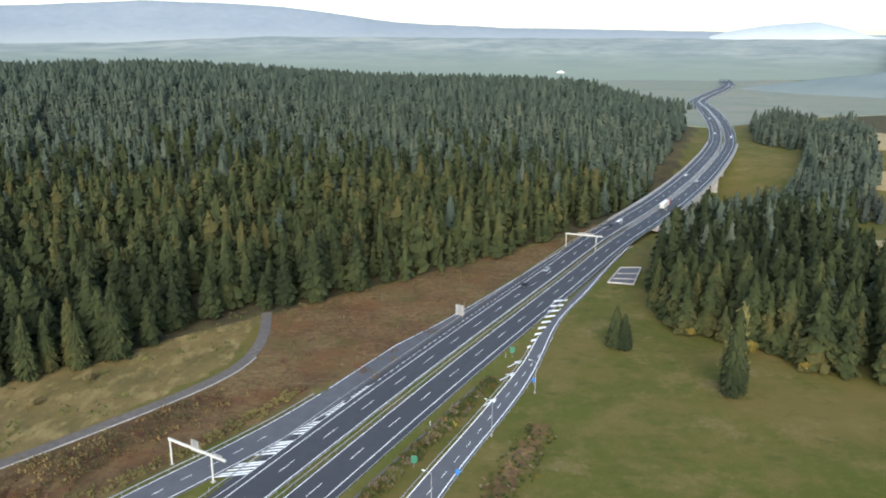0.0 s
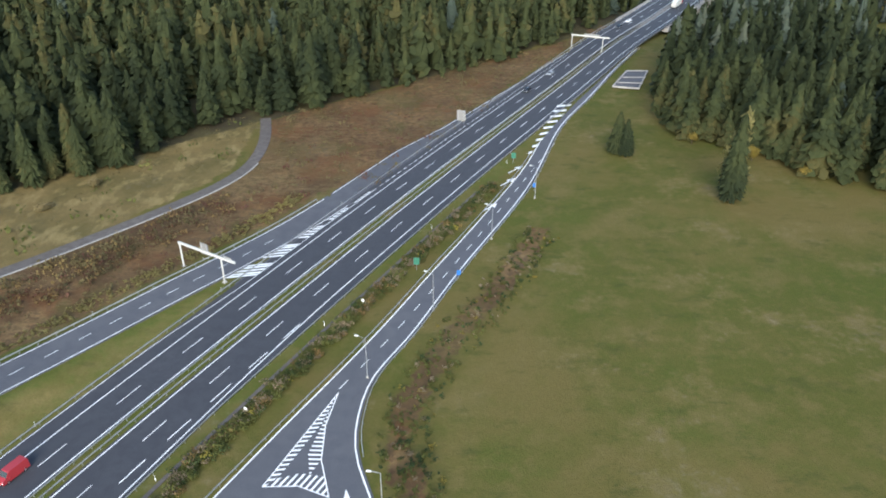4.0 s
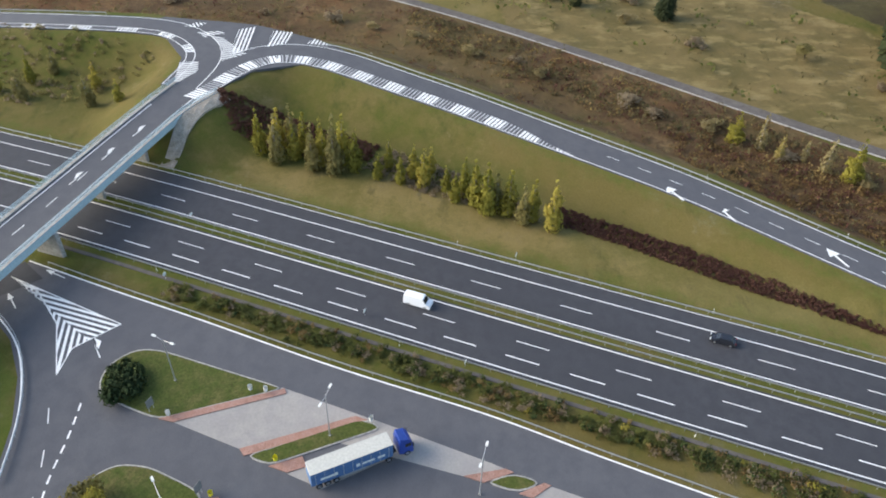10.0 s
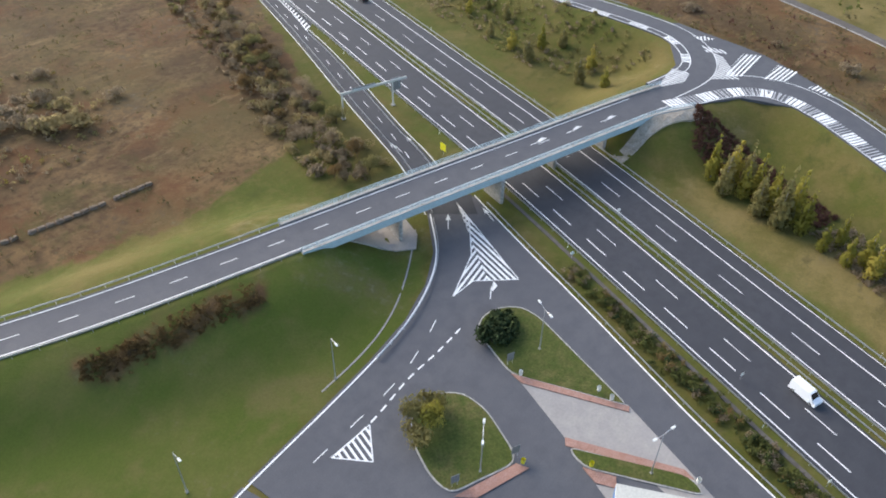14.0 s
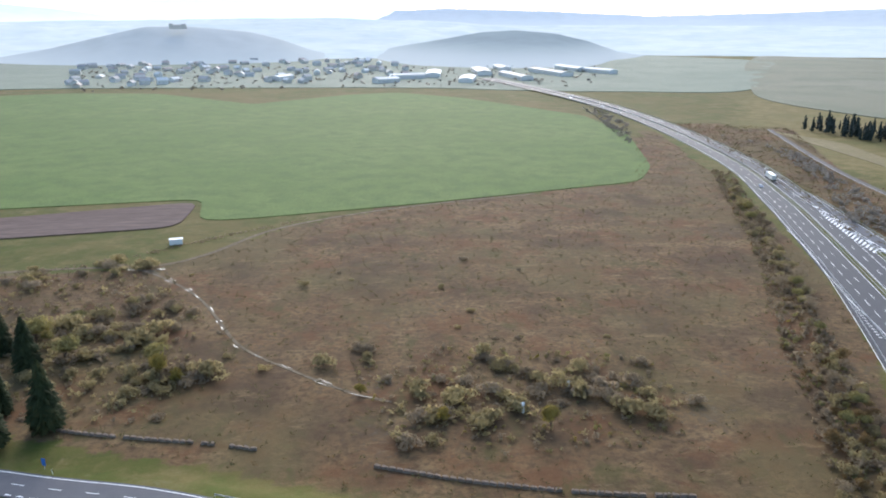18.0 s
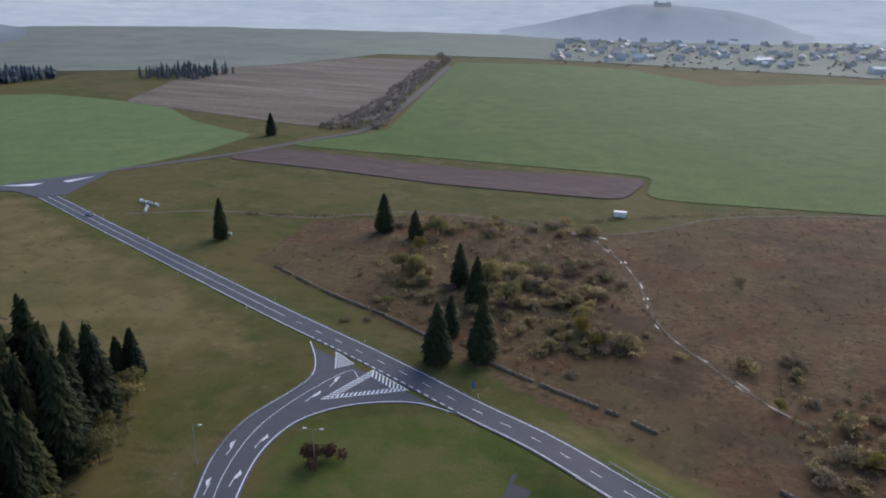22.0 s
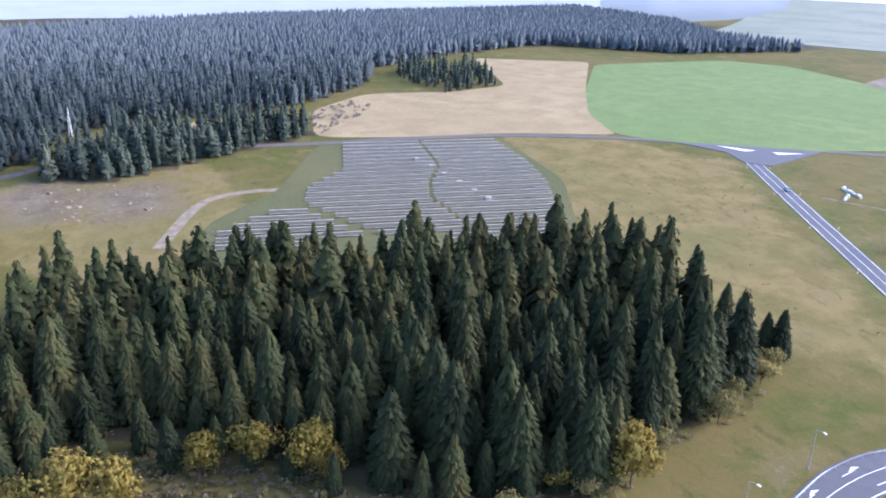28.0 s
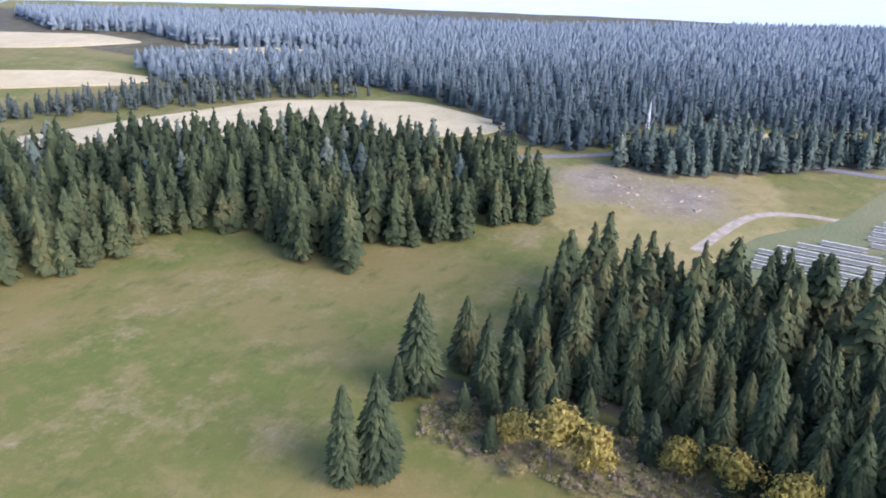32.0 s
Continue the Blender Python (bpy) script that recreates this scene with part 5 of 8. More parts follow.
SPRUCE_FAINT_HAZE = foliage("spruce_needles_faint_haze", (0.03, 0.038, 0.031), (0.044, 0.052, 0.043), (0.052, 0.06, 0.05))
BARK = mottled("spruce_bark", [(0.11, 0.085, 0.065), (0.07, 0.055, 0.042)], (1.5,), 0.95, 0.5, 6.0)
BIRCH_BARK = mottled("pale_bark", [(0.35, 0.32, 0.28), (0.18, 0.15, 0.12)], (1.5,), 0.9, 0.3, 5.0)
LEAF_YELLOW = foliage("yellow_leaves", (0.175, 0.14, 0.032), (0.28, 0.215, 0.056), (0.33, 0.24, 0.062), thin=0.4)
LEAF_LIME = foliage("yellow_green_leaves", (0.19, 0.18, 0.034), (0.31, 0.27, 0.055), (0.38, 0.31, 0.07), thin=0.4)
LEAF_OLIVE = foliage("olive_leaves", (0.15, 0.14, 0.055), (0.26, 0.225, 0.09), (0.32, 0.265, 0.10), thin=0.5)
LEAF_RUST = foliage("rusty_leaves", (0.12, 0.075, 0.03), (0.205, 0.135, 0.058), (0.24, 0.175, 0.07), thin=0.4)
LEAF_DARK = foliage("dark_green_leaves", (0.02, 0.034, 0.014), (0.045, 0.062, 0.022))
TWIG_BROWN = foliage("bare_twigs", (0.20, 0.155, 0.10), (0.30, 0.235, 0.155), thin=0.5)
LEAF_TUFT = foliage("dry_tuft_leaves", (0.10, 0.085, 0.04), (0.165, 0.135, 0.064), thin=0.4)
HEATH_LEAF = foliage("heath_bush_leaves", (0.25, 0.205, 0.105), (0.35, 0.285, 0.145), (0.39, 0.315, 0.15), thin=0.62)
TWIG_RED = foliage("reddish_twigs", (0.085, 0.040, 0.030), (0.13, 0.066, 0.046), thin=0.3)

rng = np.random.default_rng(7)
LOD = {"near": [crown_of(rng, 24, 5.2 * q, 640, 8, size=0.72) for q in (1.0, 0.85, 1.15, 0.95)],
       "close": [crown_of(rng, 24, 5.3 * q, 170, 7, size=1.3) for q in (1.0, 0.85, 1.15, 0.95)],
       "mid": [crown_of(rng, 24, 5.4 * q, 46, 7, size=2.3) for q in (1.0, 0.85, 1.15, 0.95)],
       "far": [crown_of(rng, 24, 5.2 * q, 20, 6, size=2.8) for q in (1.0, 0.86, 1.12)],
       "haze": [crown_of(rng, 24, 8.6 * q, 9, 6, size=2.4, blunt=0.64) for q in (1.0, 0.9, 1.1)]}
TRUNKS = [tapered((0, 0, -0.6), (0, 0, 22), 0.3, 0.04, 8)]


CLEARINGS = [[(226.8, 630.9), (292.9, 760.7), (323.7, 679.1), (278.7, 580.5), (241.5, 525.1), (217.9, 511), (198.2, 475.3), (165.3, 474.5), (172.3, 513.6)], [(554.2, 1096.2), (447.9, 818.1), (336.6, 582.2), (273.4, 456.4), (400, 430), (700, 1150)]]


def scatter(poly, gap, seed, jitter=0.42):
    """Points over a polygon, evenly but unevenly placed."""
    r = np.random.default_rng(seed)
    p = np.array(poly)
    xs, ys = np.arange(p[:, 0].min(), p[:, 0].max(), gap), np.arange(p[:, 1].min(), p[:, 1].max(), gap)
    g = np.stack(np.meshgrid(xs, ys), -1).reshape(-1, 2)
    g = g + r.uniform(-jitter, jitter, g.shape) * gap
    g = g[inside(g, [tuple(q) for q in poly])]
    for open_land in CLEARINGS:
        g = g[~inside(g, open_land)]
    return g


def stuff_trees(name, pts, sizes, kinds, material, label, seed, soft_shade=False):
    """Many trees, too many to count, joined into one mesh."""
    if not len(pts):
        return None
    r = np.random.default_rng(seed)
    z = height(pts)
    pick = r.integers(0, len(kinds), len(pts))
    vs, fs, k = [], [], 0
    for q, (tv, tf) in enumerate(kinds):
        sel = np.where(pick == q)[0]
        if not len(sel):
            continue
        ang = r.uniform(0, 6.28, len(sel))
        c, s = np.cos(ang), np.sin(ang)
        sc = sizes[sel] / 24
        wide = sc * r.uniform(0.85, 1.2, len(sel))
        x = tv[None, :, 0] * c[:, None] - tv[None, :, 1] * s[:, None]
        y = tv[None, :, 0] * s[:, None] + tv[None, :, 1] * c[:, None]
        v = np.stack([x * wide[:, None] + pts[sel, 0, None], y * wide[:, None] + pts[sel, 1, None], tv[None, :, 2] * sc[:, None] + z[sel, None]], -1)
        vs.append(v.reshape(-1, 3))
        fs.append((tf[None] + (np.arange(len(sel)) * len(tv))[:, None, None]).reshape(-1, 3) + k)
        k += len(sel) * len(tv)
    ob = mesh_object(name, np.concatenate(vs), np.concatenate(fs), material, None, soft_shade)
    return tagged(ob, label, "forest", kind="stuff")


def mesh_data(name, vf, material):
    ob = mesh_object(name, vf[0], vf[1], material)
    me = ob.data
    bpy.data.objects.remove(ob)
    return me


CROWNS = [mesh_data("crown", q, SPRUCE) for q in LOD["near"]]
TRUNK = mesh_data("trunk", TRUNKS[0], BARK)


def tree_thing(name, x, y, z, crown, trunk, scale, turn, label, group, category="tree", lean=0.0):
    root = tagged(new(name), label, category, group)
    root.matrix_basis = pose(x, y, z, lean, 0, turn) @ Matrix.Diagonal((scale[0], scale[0], scale[1], 1))
    for nm, me in (("trunk", trunk), ("crown", crown)):
        o = new(nm, me)
        o.parent = root
    return root


FOREST_N = [(-187, 133), (-164, 132), (-166, 165), (-133, 190), (-112, 205), (-100, 219), (-80, 260), (-57, 268), (-21, 297), (18, 324), (59, 375), (104, 446), (140, 520), (185, 640), (235, 760), (285, 900), (300, 960), (180, 1180), (-100, 1380), (-520, 1300), (-720, 1000), (-360, 440), (-320, 280), (-270, 185)]
FOREST_SE = [(126, 392), (108, 350), (90, 304), (81, 281), (72, 256), (88, 239), (102, 229), (116, 210), (129, 201), (145, 199), (174, 197), (184, 189), (188, 172), (179, 144), (181, 126), (206, 136), (210, 119), (225, 107), (238, 111), (241, 97), (264, 88), (300, 125), (312, 150), (305, 225), (268, 270), (240, 292), (185, 310), (230, 430), (330, 560), (420, 760), (400, 800), (300, 640), (215, 520)]
FOREST_E = [(470, 330), (452, 255), (420, 195), (385, 168), (364, 138), (364, 116), (385, 106), (438, 102), (474, 66), (482, 12), (499, -15), (552, -62), (607, -88), (672, -100), (770, -206), (835, -318), (745, -448), (752, -600)] + [polar(a, d) for a, d in ((-127, 960), (-123, 1010), (-120, 1200), (-113, 1420), (-102, 1240), (-90, 1120), (-78, 1000), (-70, 930), (-60, 950), (-42, 1050), (-28, 1150), (-28, 980), (-41, 890), (-44, 790), (-56, 740), (-56, 690), (-42, 690), (-40, 670), (-28, 720), (-26, 700), (-43, 600), (-52, 560))]
MID_WOOD = [(185, 66), (211, 61), (224, 45), (221, 22), (224, -6), (228, -32), (221, -72), (220, -100), (194, -121), (166, -124), (137, -111), (124, -85), (113, -66), (108, -50), (112, -25), (123, -8), (136, 5), (146, 23), (147, 36), (138, 55), (140, 66), (156, 66), (174, 60)]
NEAR_LABEL = "tall dark green spruce in the wood"
rt = np.random.default_rng(11)


def plant_wood(poly, gap, seed, tall, near_pick, group, mats=(SPRUCE, SPRUCE_FAR), far_at=430, name="spruce_wood"):
    """Sets trees over a wood: the picked ones as things, the rest joined by distance."""
    pts = scatter(poly, gap, seed)
    size = np.random.default_rng(seed + 1).uniform(tall[0], tall[1], len(pts)) * np.random.default_rng(seed + 2).choice([1, 1, 0.92, 0.85, 0.72, 0.55], len(pts))
    r = np.hypot(pts[:, 0], pts[:, 1])
    d = r + np.random.default_rng(seed + 6).normal(0, 75, len(pts))
    close = near_pick(pts)
    z = height(pts[close])
    for (x, y), h, zz in zip(pts[close], size[close], z):
        tree_thing("spruce", x, y, zz - 0.2, CROWNS[rt.integers(0, 4)], TRUNK, (h / 24 * rt.uniform(0.85, 1.15), h / 24), rt.uniform(0, 360), NEAR_LABEL, group)
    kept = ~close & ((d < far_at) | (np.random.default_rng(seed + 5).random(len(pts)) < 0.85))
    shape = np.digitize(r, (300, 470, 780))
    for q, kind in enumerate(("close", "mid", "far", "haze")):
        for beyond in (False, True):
            # trees past far_at take needle colours with haze mixed in
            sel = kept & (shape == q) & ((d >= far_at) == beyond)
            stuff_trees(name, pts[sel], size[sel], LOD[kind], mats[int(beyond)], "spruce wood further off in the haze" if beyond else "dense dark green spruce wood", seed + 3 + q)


plant_wood(MID_WOOD, 6.7, 21, (16, 28), lambda p: p[:, 0] < 172, "spruces of the small wood")
plant_wood(FOREST_SE, 7.2, 31, (18, 28), lambda p: (np.hypot(p[:, 0] - 40, p[:, 1] - 120) < 104), "spruces at the meadow's edge", far_at=430)
plant_wood(FOREST_N, 7.8, 41, (19, 30), lambda p: (np.hypot(p[:, 0] + 60, p[:, 1] - 120) < 112), "spruces along the forest edge", far_at=520)
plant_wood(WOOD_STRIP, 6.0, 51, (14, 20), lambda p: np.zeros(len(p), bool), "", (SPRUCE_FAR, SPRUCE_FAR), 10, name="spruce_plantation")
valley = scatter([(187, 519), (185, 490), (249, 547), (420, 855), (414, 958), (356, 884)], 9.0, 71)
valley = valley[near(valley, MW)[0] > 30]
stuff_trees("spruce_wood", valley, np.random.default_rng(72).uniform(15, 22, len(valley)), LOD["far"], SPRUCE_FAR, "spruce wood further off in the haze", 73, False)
for q, (x, y) in enumerate(((133.4, 56.9), (140.3, 53.8), (143.1, 48.4), (135.7, 43.4), (129.4, 49.7), (145.9, 59.7), (138.5, 36.2), (141.6, 27.4), (137.2, 12.8), (131.4, 5.8), (126.5, -1.6), (143.6, 17.0), (134.2, 21.5), (120.4, -9.5))):
    tall = 11 + (q * 7) % 5 - 2 * (q > 5)
    tree_thing("spruce", x, y, float(height(np.array([(x, y)]))[0]) - 0.2, CROWNS[q % 4], TRUNK, (tall / 24 * 1.1, tall / 24), q * 67, NEAR_LABEL, "spruces of the small wood")
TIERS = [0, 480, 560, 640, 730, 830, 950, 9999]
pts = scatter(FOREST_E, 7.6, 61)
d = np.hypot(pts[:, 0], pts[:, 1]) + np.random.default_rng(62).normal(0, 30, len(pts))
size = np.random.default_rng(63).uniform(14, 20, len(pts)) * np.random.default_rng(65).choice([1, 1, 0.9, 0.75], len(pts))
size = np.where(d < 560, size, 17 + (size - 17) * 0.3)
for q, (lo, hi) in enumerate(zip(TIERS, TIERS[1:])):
    # haze as colour: each farther tier's needles turn paler and bluer
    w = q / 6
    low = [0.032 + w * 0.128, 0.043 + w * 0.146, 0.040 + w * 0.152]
    leaf = foliage("spruce_haze_tier_" + "abcdefg"[q], low, [v * 1.12 for v in low], [v * 1.2 for v in low], thin=0.15, even=0.35 + 0.45 * w)
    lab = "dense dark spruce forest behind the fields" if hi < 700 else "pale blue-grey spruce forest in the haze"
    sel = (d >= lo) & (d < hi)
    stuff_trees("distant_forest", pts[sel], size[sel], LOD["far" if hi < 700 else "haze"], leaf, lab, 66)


# ---- small builders ----
def box(cx, cy, cz, sx, sy, sz, taper=1.0, bevel=0.0):
    """A block with its base centre at cx, cy, cz; taper narrows the top, bevel cuts its upright edges."""
    if bevel:
        ring = [(sx / 2 - bevel, -sy / 2), (sx / 2, -sy / 2 + bevel), (sx / 2, sy / 2 - bevel), (sx / 2 - bevel, sy / 2), (-sx / 2 + bevel, sy / 2), (-sx / 2, sy / 2 - bevel), (-sx / 2, -sy / 2 + bevel), (-sx / 2 + bevel, -sy / 2)]
    else:
        ring = [(sx / 2, -sy / 2), (sx / 2, sy / 2), (-sx / 2, sy / 2), (-sx / 2, -sy / 2)]
    m = len(ring)
    v = [(cx + x, cy + y, cz) for x, y in ring] + [(cx + x * taper, cy + y * taper, cz + sz) for x, y in ring]
    f = [(i, (i + 1) % m, m + (i + 1) % m) for i in range(m)] + [(i, m + (i + 1) % m, m + i) for i in range(m)]
    f += [(m, m + i, m + i + 1) for i in range(1, m - 1)] + [(0, i + 1, i) for i in range(1, m - 1)]
    return np.array(v, float), np.array(f)


def body(profile, width, y0=None, inset=0.0, top_from=None):
    """A side outline (x, z) drawn across a width, drawn in by inset above the height top_from."""
    m = len(profile)
    w = [(width / 2 - (inset if top_from is not None and z > top_from else 0)) for x, z in profile]
    v = [(x, -q, z) for (x, z), q in zip(profile, w)] + [(x, q, z) for (x, z), q in zip(profile, w)]
    f = []
    for i in range(m):
        j = (i + 1) % m
        f += [(i, j, m + j), (i, m + j, m + i)]
    bm = bmesh.new()
    vs = [bm.verts.new(q) for q in v]
    for q in f:
        bm.faces.new([vs[k] for k in q])
    for side in (vs[:m][::-1], vs[m:]):
        face = bm.faces.new(side)
        bmesh.ops.triangulate(bm, faces=[face])
    bmesh.ops.recalc_face_normals(bm, faces=bm.faces)
    bm.verts.index_update()
    out = np.array([q.co[:] for q in bm.verts]), np.array([[q.index for q in g.verts] for g in bm.faces])
    bm.free()
    return out


def piece(name, vf, material, parent, label=""):
    ob = mesh_object(name, vf[0], vf[1], material, parent)
    if label:
        ob["label"] = label
    return ob


def disc(x, y, z, r, w, sides=12):
    """A wheel lying across y."""
    a = np.arange(sides) * 2 * math.pi / sides
    ring = np.stack([x + r * np.cos(a), np.zeros(sides), z + r * np.sin(a)], 1)
    v = np.r_[ring + (0, y - w / 2, 0), ring + (0, y + w / 2, 0)]
    i = np.arange(sides)
    j = (i + 1) % sides
    f = np.r_[np.stack([i, j, j + sides], 1), np.stack([i, j + sides, i + sides], 1), np.array([(0, k + 1, k) for k in range(1, sides - 1)]), np.array([(sides, sides + k, sides + k + 1) for k in range(1, sides - 1)])]
    return v, f


GLASS = plain("dark_glass", (0.02, 0.024, 0.03), 0.12, 0.0, 0.05, spec=0.6)
RUBBER = plain("tyre_rubber", (0.022, 0.022, 0.023), 0.85)
RIM = plain("wheel_rim", (0.4, 0.41, 0.42), 0.35, 0.7)
CAR_RED = plain("red_car_paint", (0.32, 0.03, 0.036), 0.35, 0.0, 0.05, spec=0.5)
CAR_BLACK = plain("black_car_paint", (0.018, 0.02, 0.026), 0.25, 0.0, 0.05, spec=0.6)
CAR_WHITE = plain("white_car_paint", (0.78, 0.79, 0.8), 0.35, 0.0, 0.04, spec=0.5)
CAR_GREY = plain("silver_car_paint", (0.36, 0.38, 0.40), 0.3, 0.4, 0.05, spec=0.5)
TRUCK_BLUE = plain("truck_blue_paint", (0.02, 0.06, 0.30), 0.35, 0.0, 0.08, spec=0.5)
TARP_BLUE = plain("faded_blue_tarpaulin", (0.07, 0.15, 0.30), 0.6, 0.0, 0.15)
TARP_PALE = plain("pale_grey_tarpaulin", (0.50, 0.49, 0.44), 0.65, 0.0, 0.12)
LAMP_ON = plain("headlamp_glass", (0.85, 0.86, 0.82), 0.2, 0.0, 0.02, spec=0.6)
RED_LENS = plain("red_lamp_lens", (0.35, 0.02, 0.02), 0.3)
SIGN_BACK = plain("grey_sign_back", (0.2, 0.2, 0.195), 0.55, 0.1)
SIGN_BLUE = plain("blue_sign", (0.03, 0.14, 0.42), 0.45)
SIGN_GREEN = plain("green_sign", (0.03, 0.13, 0.085), 0.5)
SIGN_YELLOW = plain("yellow_sign", (0.75, 0.68, 0.03), 0.45)
SIGN_WHITE = plain("white_sign", (0.72, 0.72, 0.68), 0.5)
GRASS_LAWN = mottled("mown_grass", [(0.075, 0.088, 0.022), (0.11, 0.1, 0.036), (0.06, 0.078, 0.018)], (0.08, 0.5), 0.95, 0.3, 3.0)

# ---- bridge over the motorway ----
sA, sZ = where(OV, -72, -85.7), where(OV, -169, -48.8)
bridge = tagged(new("overpass_bridge"), "concrete road bridge with pale blue railings over the motorway", "bridge")
span = cut(OV, sA, sZ, 3.0)
v, f = ribbon(span, 5.25, np.interp(np.linspace(sA, sZ, len(span)), so, ov_right) - 0.95, -0.46, 1.0)
mesh_object("deck", v, f, CONCRETE_LIGHT, bridge)
right_edge = np.interp(np.linspace(sA, sZ, len(span)), so, ov_right)
for sgn in (1, -1):
    inner = np.full(len(span), 4.45) if sgn > 0 else right_edge - 0.15
    outer = inner + sgn * 0.8
    v, f = ribbon(span, np.maximum(inner, outer), np.minimum(inner, outer), 0.2, 0.7)
    mesh_object("edge_beam", v, f, CONCRETE_LIGHT, bridge)
    face = outer + sgn * 0.04
    v, f = ribbon(span, face + 0.02, face - 0.02, 0.15, 1.5)
    mesh_object("fascia", v, f, RAIL_BLUE, bridge)
    line_at = outer - sgn * 0.25
    rails = [ribbon(span, line_at + 0.05, line_at - 0.05, h, 0.08) for h in (1.3, 0.95, 0.62)]
    v, f = join(rails)
    rail_ob = mesh_object("railing", v, f, RAIL_BLUE, bridge)
    n0 = normals(span)
    for p, q, off in zip(span, n0, line_at):
        vv, ff = box(p[0] + q[0] * off, p[1] + q[1] * off, p[2] + 0.2, 0.09, 0.09, 1.1)
        mesh_object("railing_post", vv, ff, RAIL_BLUE, rail_ob)
for px, py in ((-115.4, -66.8), (-92.6, -76.4), (-134.2, -64.4), (-147.5, -58.5)):
    i0 = int(np.hypot(OV[:, 0] - px, OV[:, 1] - py).argmin())
    d = math.degrees(math.atan2(OV[i0 + 1, 1] - OV[i0 - 1, 1], OV[i0 + 1, 0] - OV[i0 - 1, 0]))
    ob = piece("pier", box(0, 0, -0.4, 0.9, 6.5, 6.1, 1.04, 0.3), CONCRETE_LIGHT, bridge)
    ob.matrix_basis = pose(px, py, 0, 0, 0, d)
for (px, py), turn, run in (((-75, -84), 0, 11), ((-160.5, -52.6), 180, 15)):
    i0 = int(np.hypot(OV[:, 0] - px, OV[:, 1] - py).argmin())
    d = math.degrees(math.atan2(OV[i0 + 1, 1] - OV[i0 - 1, 1], OV[i0 + 1, 0] - OV[i0 - 1, 0])) + turn
    ob = piece("abutment", box(-3.2, 0, -0.4, 3.4, 11.0, 6.0, 1.0, 0.2), CONCRETE_LIGHT, bridge)
    ob.matrix_basis = pose(px, py, 0, 0, 0, d)
    ob = piece("slope_paving", body([(-2.0, 5.75), (-1.4, 5.75), (run - 1.5, 0.3), (run - 1.5, -0.4), (-2.0, -0.4)], 13.0), CONCRETE, bridge)
    ob.matrix_basis = pose(px, py, 0, 0, 0, d)
    for k in range(6):
        ob = piece("step", box(k * 1.2, 7.0, 4.6 - k * 0.9, 1.2, 1.2, 0.4), CONCRETE_LIGHT, bridge)
        ob.matrix_basis = pose(px, py, 0, 0, 0, d)

# ---- viaduct of the motorway ----
viaduct = tagged(new("motorway_viaduct"), "long concrete motorway viaduct on paired piers over the valley", "bridge")
va, vb = where(MW, 104, 402), where(MW, 270, 740)
vs_ = cut(MW, va, vb, 6.0)
for off in (7.4, -7.4):
    v, f = ribbon(vs_, off + 6.6, off - 6.6, -0.45, 1.9)
    mesh_object("deck", v, f, CONCRETE_LIGHT, viaduct)
    v, f = ribbon(vs_, math.copysign(14.2, off) + 0.2, math.copysign(14.2, off) - 0.2, 1.0, 1.9)
    mesh_object("parapet", v, f, CONCRETE_LIGHT, viaduct)
for s0 in np.arange(va + 20, vb - 10, 38):
    c = cut(MW, s0 - 1, s0 + 1, 1.0)
    q = normals(c)[0]
    d = math.degrees(math.atan2(c[-1, 1] - c[0, 1], c[-1, 0] - c[0, 0]))
    for off in (8.5, -8.5):
        x, y = c[0, 0] + q[0] * off, c[0, 1] + q[1] * off
        gz0 = float(height([(x, y)])[0])
        if gz0 < -2.5:
            ob = piece("pier", box(0, 0, gz0 - 0.6, 2.2, 5.0, -gz0 - 1.4, 1.0, 0.5), CONCRETE_LIGHT, viaduct)
            ob.matrix_basis = pose(x, y, 0, 0, 0, d)

# ---- barriers ----
guardrail("guardrail", cut(MW, 300, along(MW)[-1] - 260, 6.0), 14.1)
gl = cut(np.c_[MW, np.minimum(se_edge - 1.4, -12.5)], 300, along(MW)[-1] - 260, 6.0)
guardrail("guardrail", gl[:, :3], gl[:, 3])
guardrail("guardrail", cut(MW, 300, along(MW)[-1] - 260, 6.0), 0.75, "double steel crash barrier in the grass median")
guardrail("guardrail", cut(MW, 300, along(MW)[-1] - 260, 6.0), -0.75, "double steel crash barrier in the grass median")
guardrail("guardrail", cut(OV, where(OV, 30, -136), sA, 3.0), 4.9, "steel crash barrier on the bank")
guardrail("guardrail", cut(OV, where(OV, 30, -136), sA, 3.0), -4.9, "steel crash barrier on the bank")
guardrail("guardrail", cut(OV, where(OV, -186, -20), along(OV)[-1] - 4, 3.0), 4.9, "steel crash barrier along the slip road")
guardrail("guardrail", cut(flat(RAMP_E), 22, along(RAMP_E)[-1] - 4, 3.0), -0.5, "steel crash barrier round the outer edge of the slip road")
guardrail("guardrail", cut(flat(COLLECTOR), 4, along(COLLECTOR)[-1] - 14, 3.0), 0.8, "steel crash barrier beside the collector road")
guardrail("guardrail", cut(flat(LOT_W), 2, 42, 3.0), 1.0, "steel crash barrier on the inner curve")
guardrail("guardrail", cut(flat(SWW), 45, along(SWW)[-1], 4.0), 1.0, "steel crash barrier along the slip road")
guardrail("guardrail", cut(flat(SWE), 3, along(SWE)[-1], 4.0), -1.2, "steel crash barrier along the slip road")
guardrail("guardrail", cut(WR, 10, along(WR)[-1] - 60, 4.0), 4.8, "steel crash barrier along the slip road")
guardrail("guardrail", cut(flat(BR_R), 130, along(BR_R)[-1] - 22, 3.0), -1.0, "steel crash barrier on the inner curve of the side road")
# drain channel of concrete beside the southern carriageway
drain = cut(MW, where(MW, -128, -62), where(MW, -2, 210), 5.0)
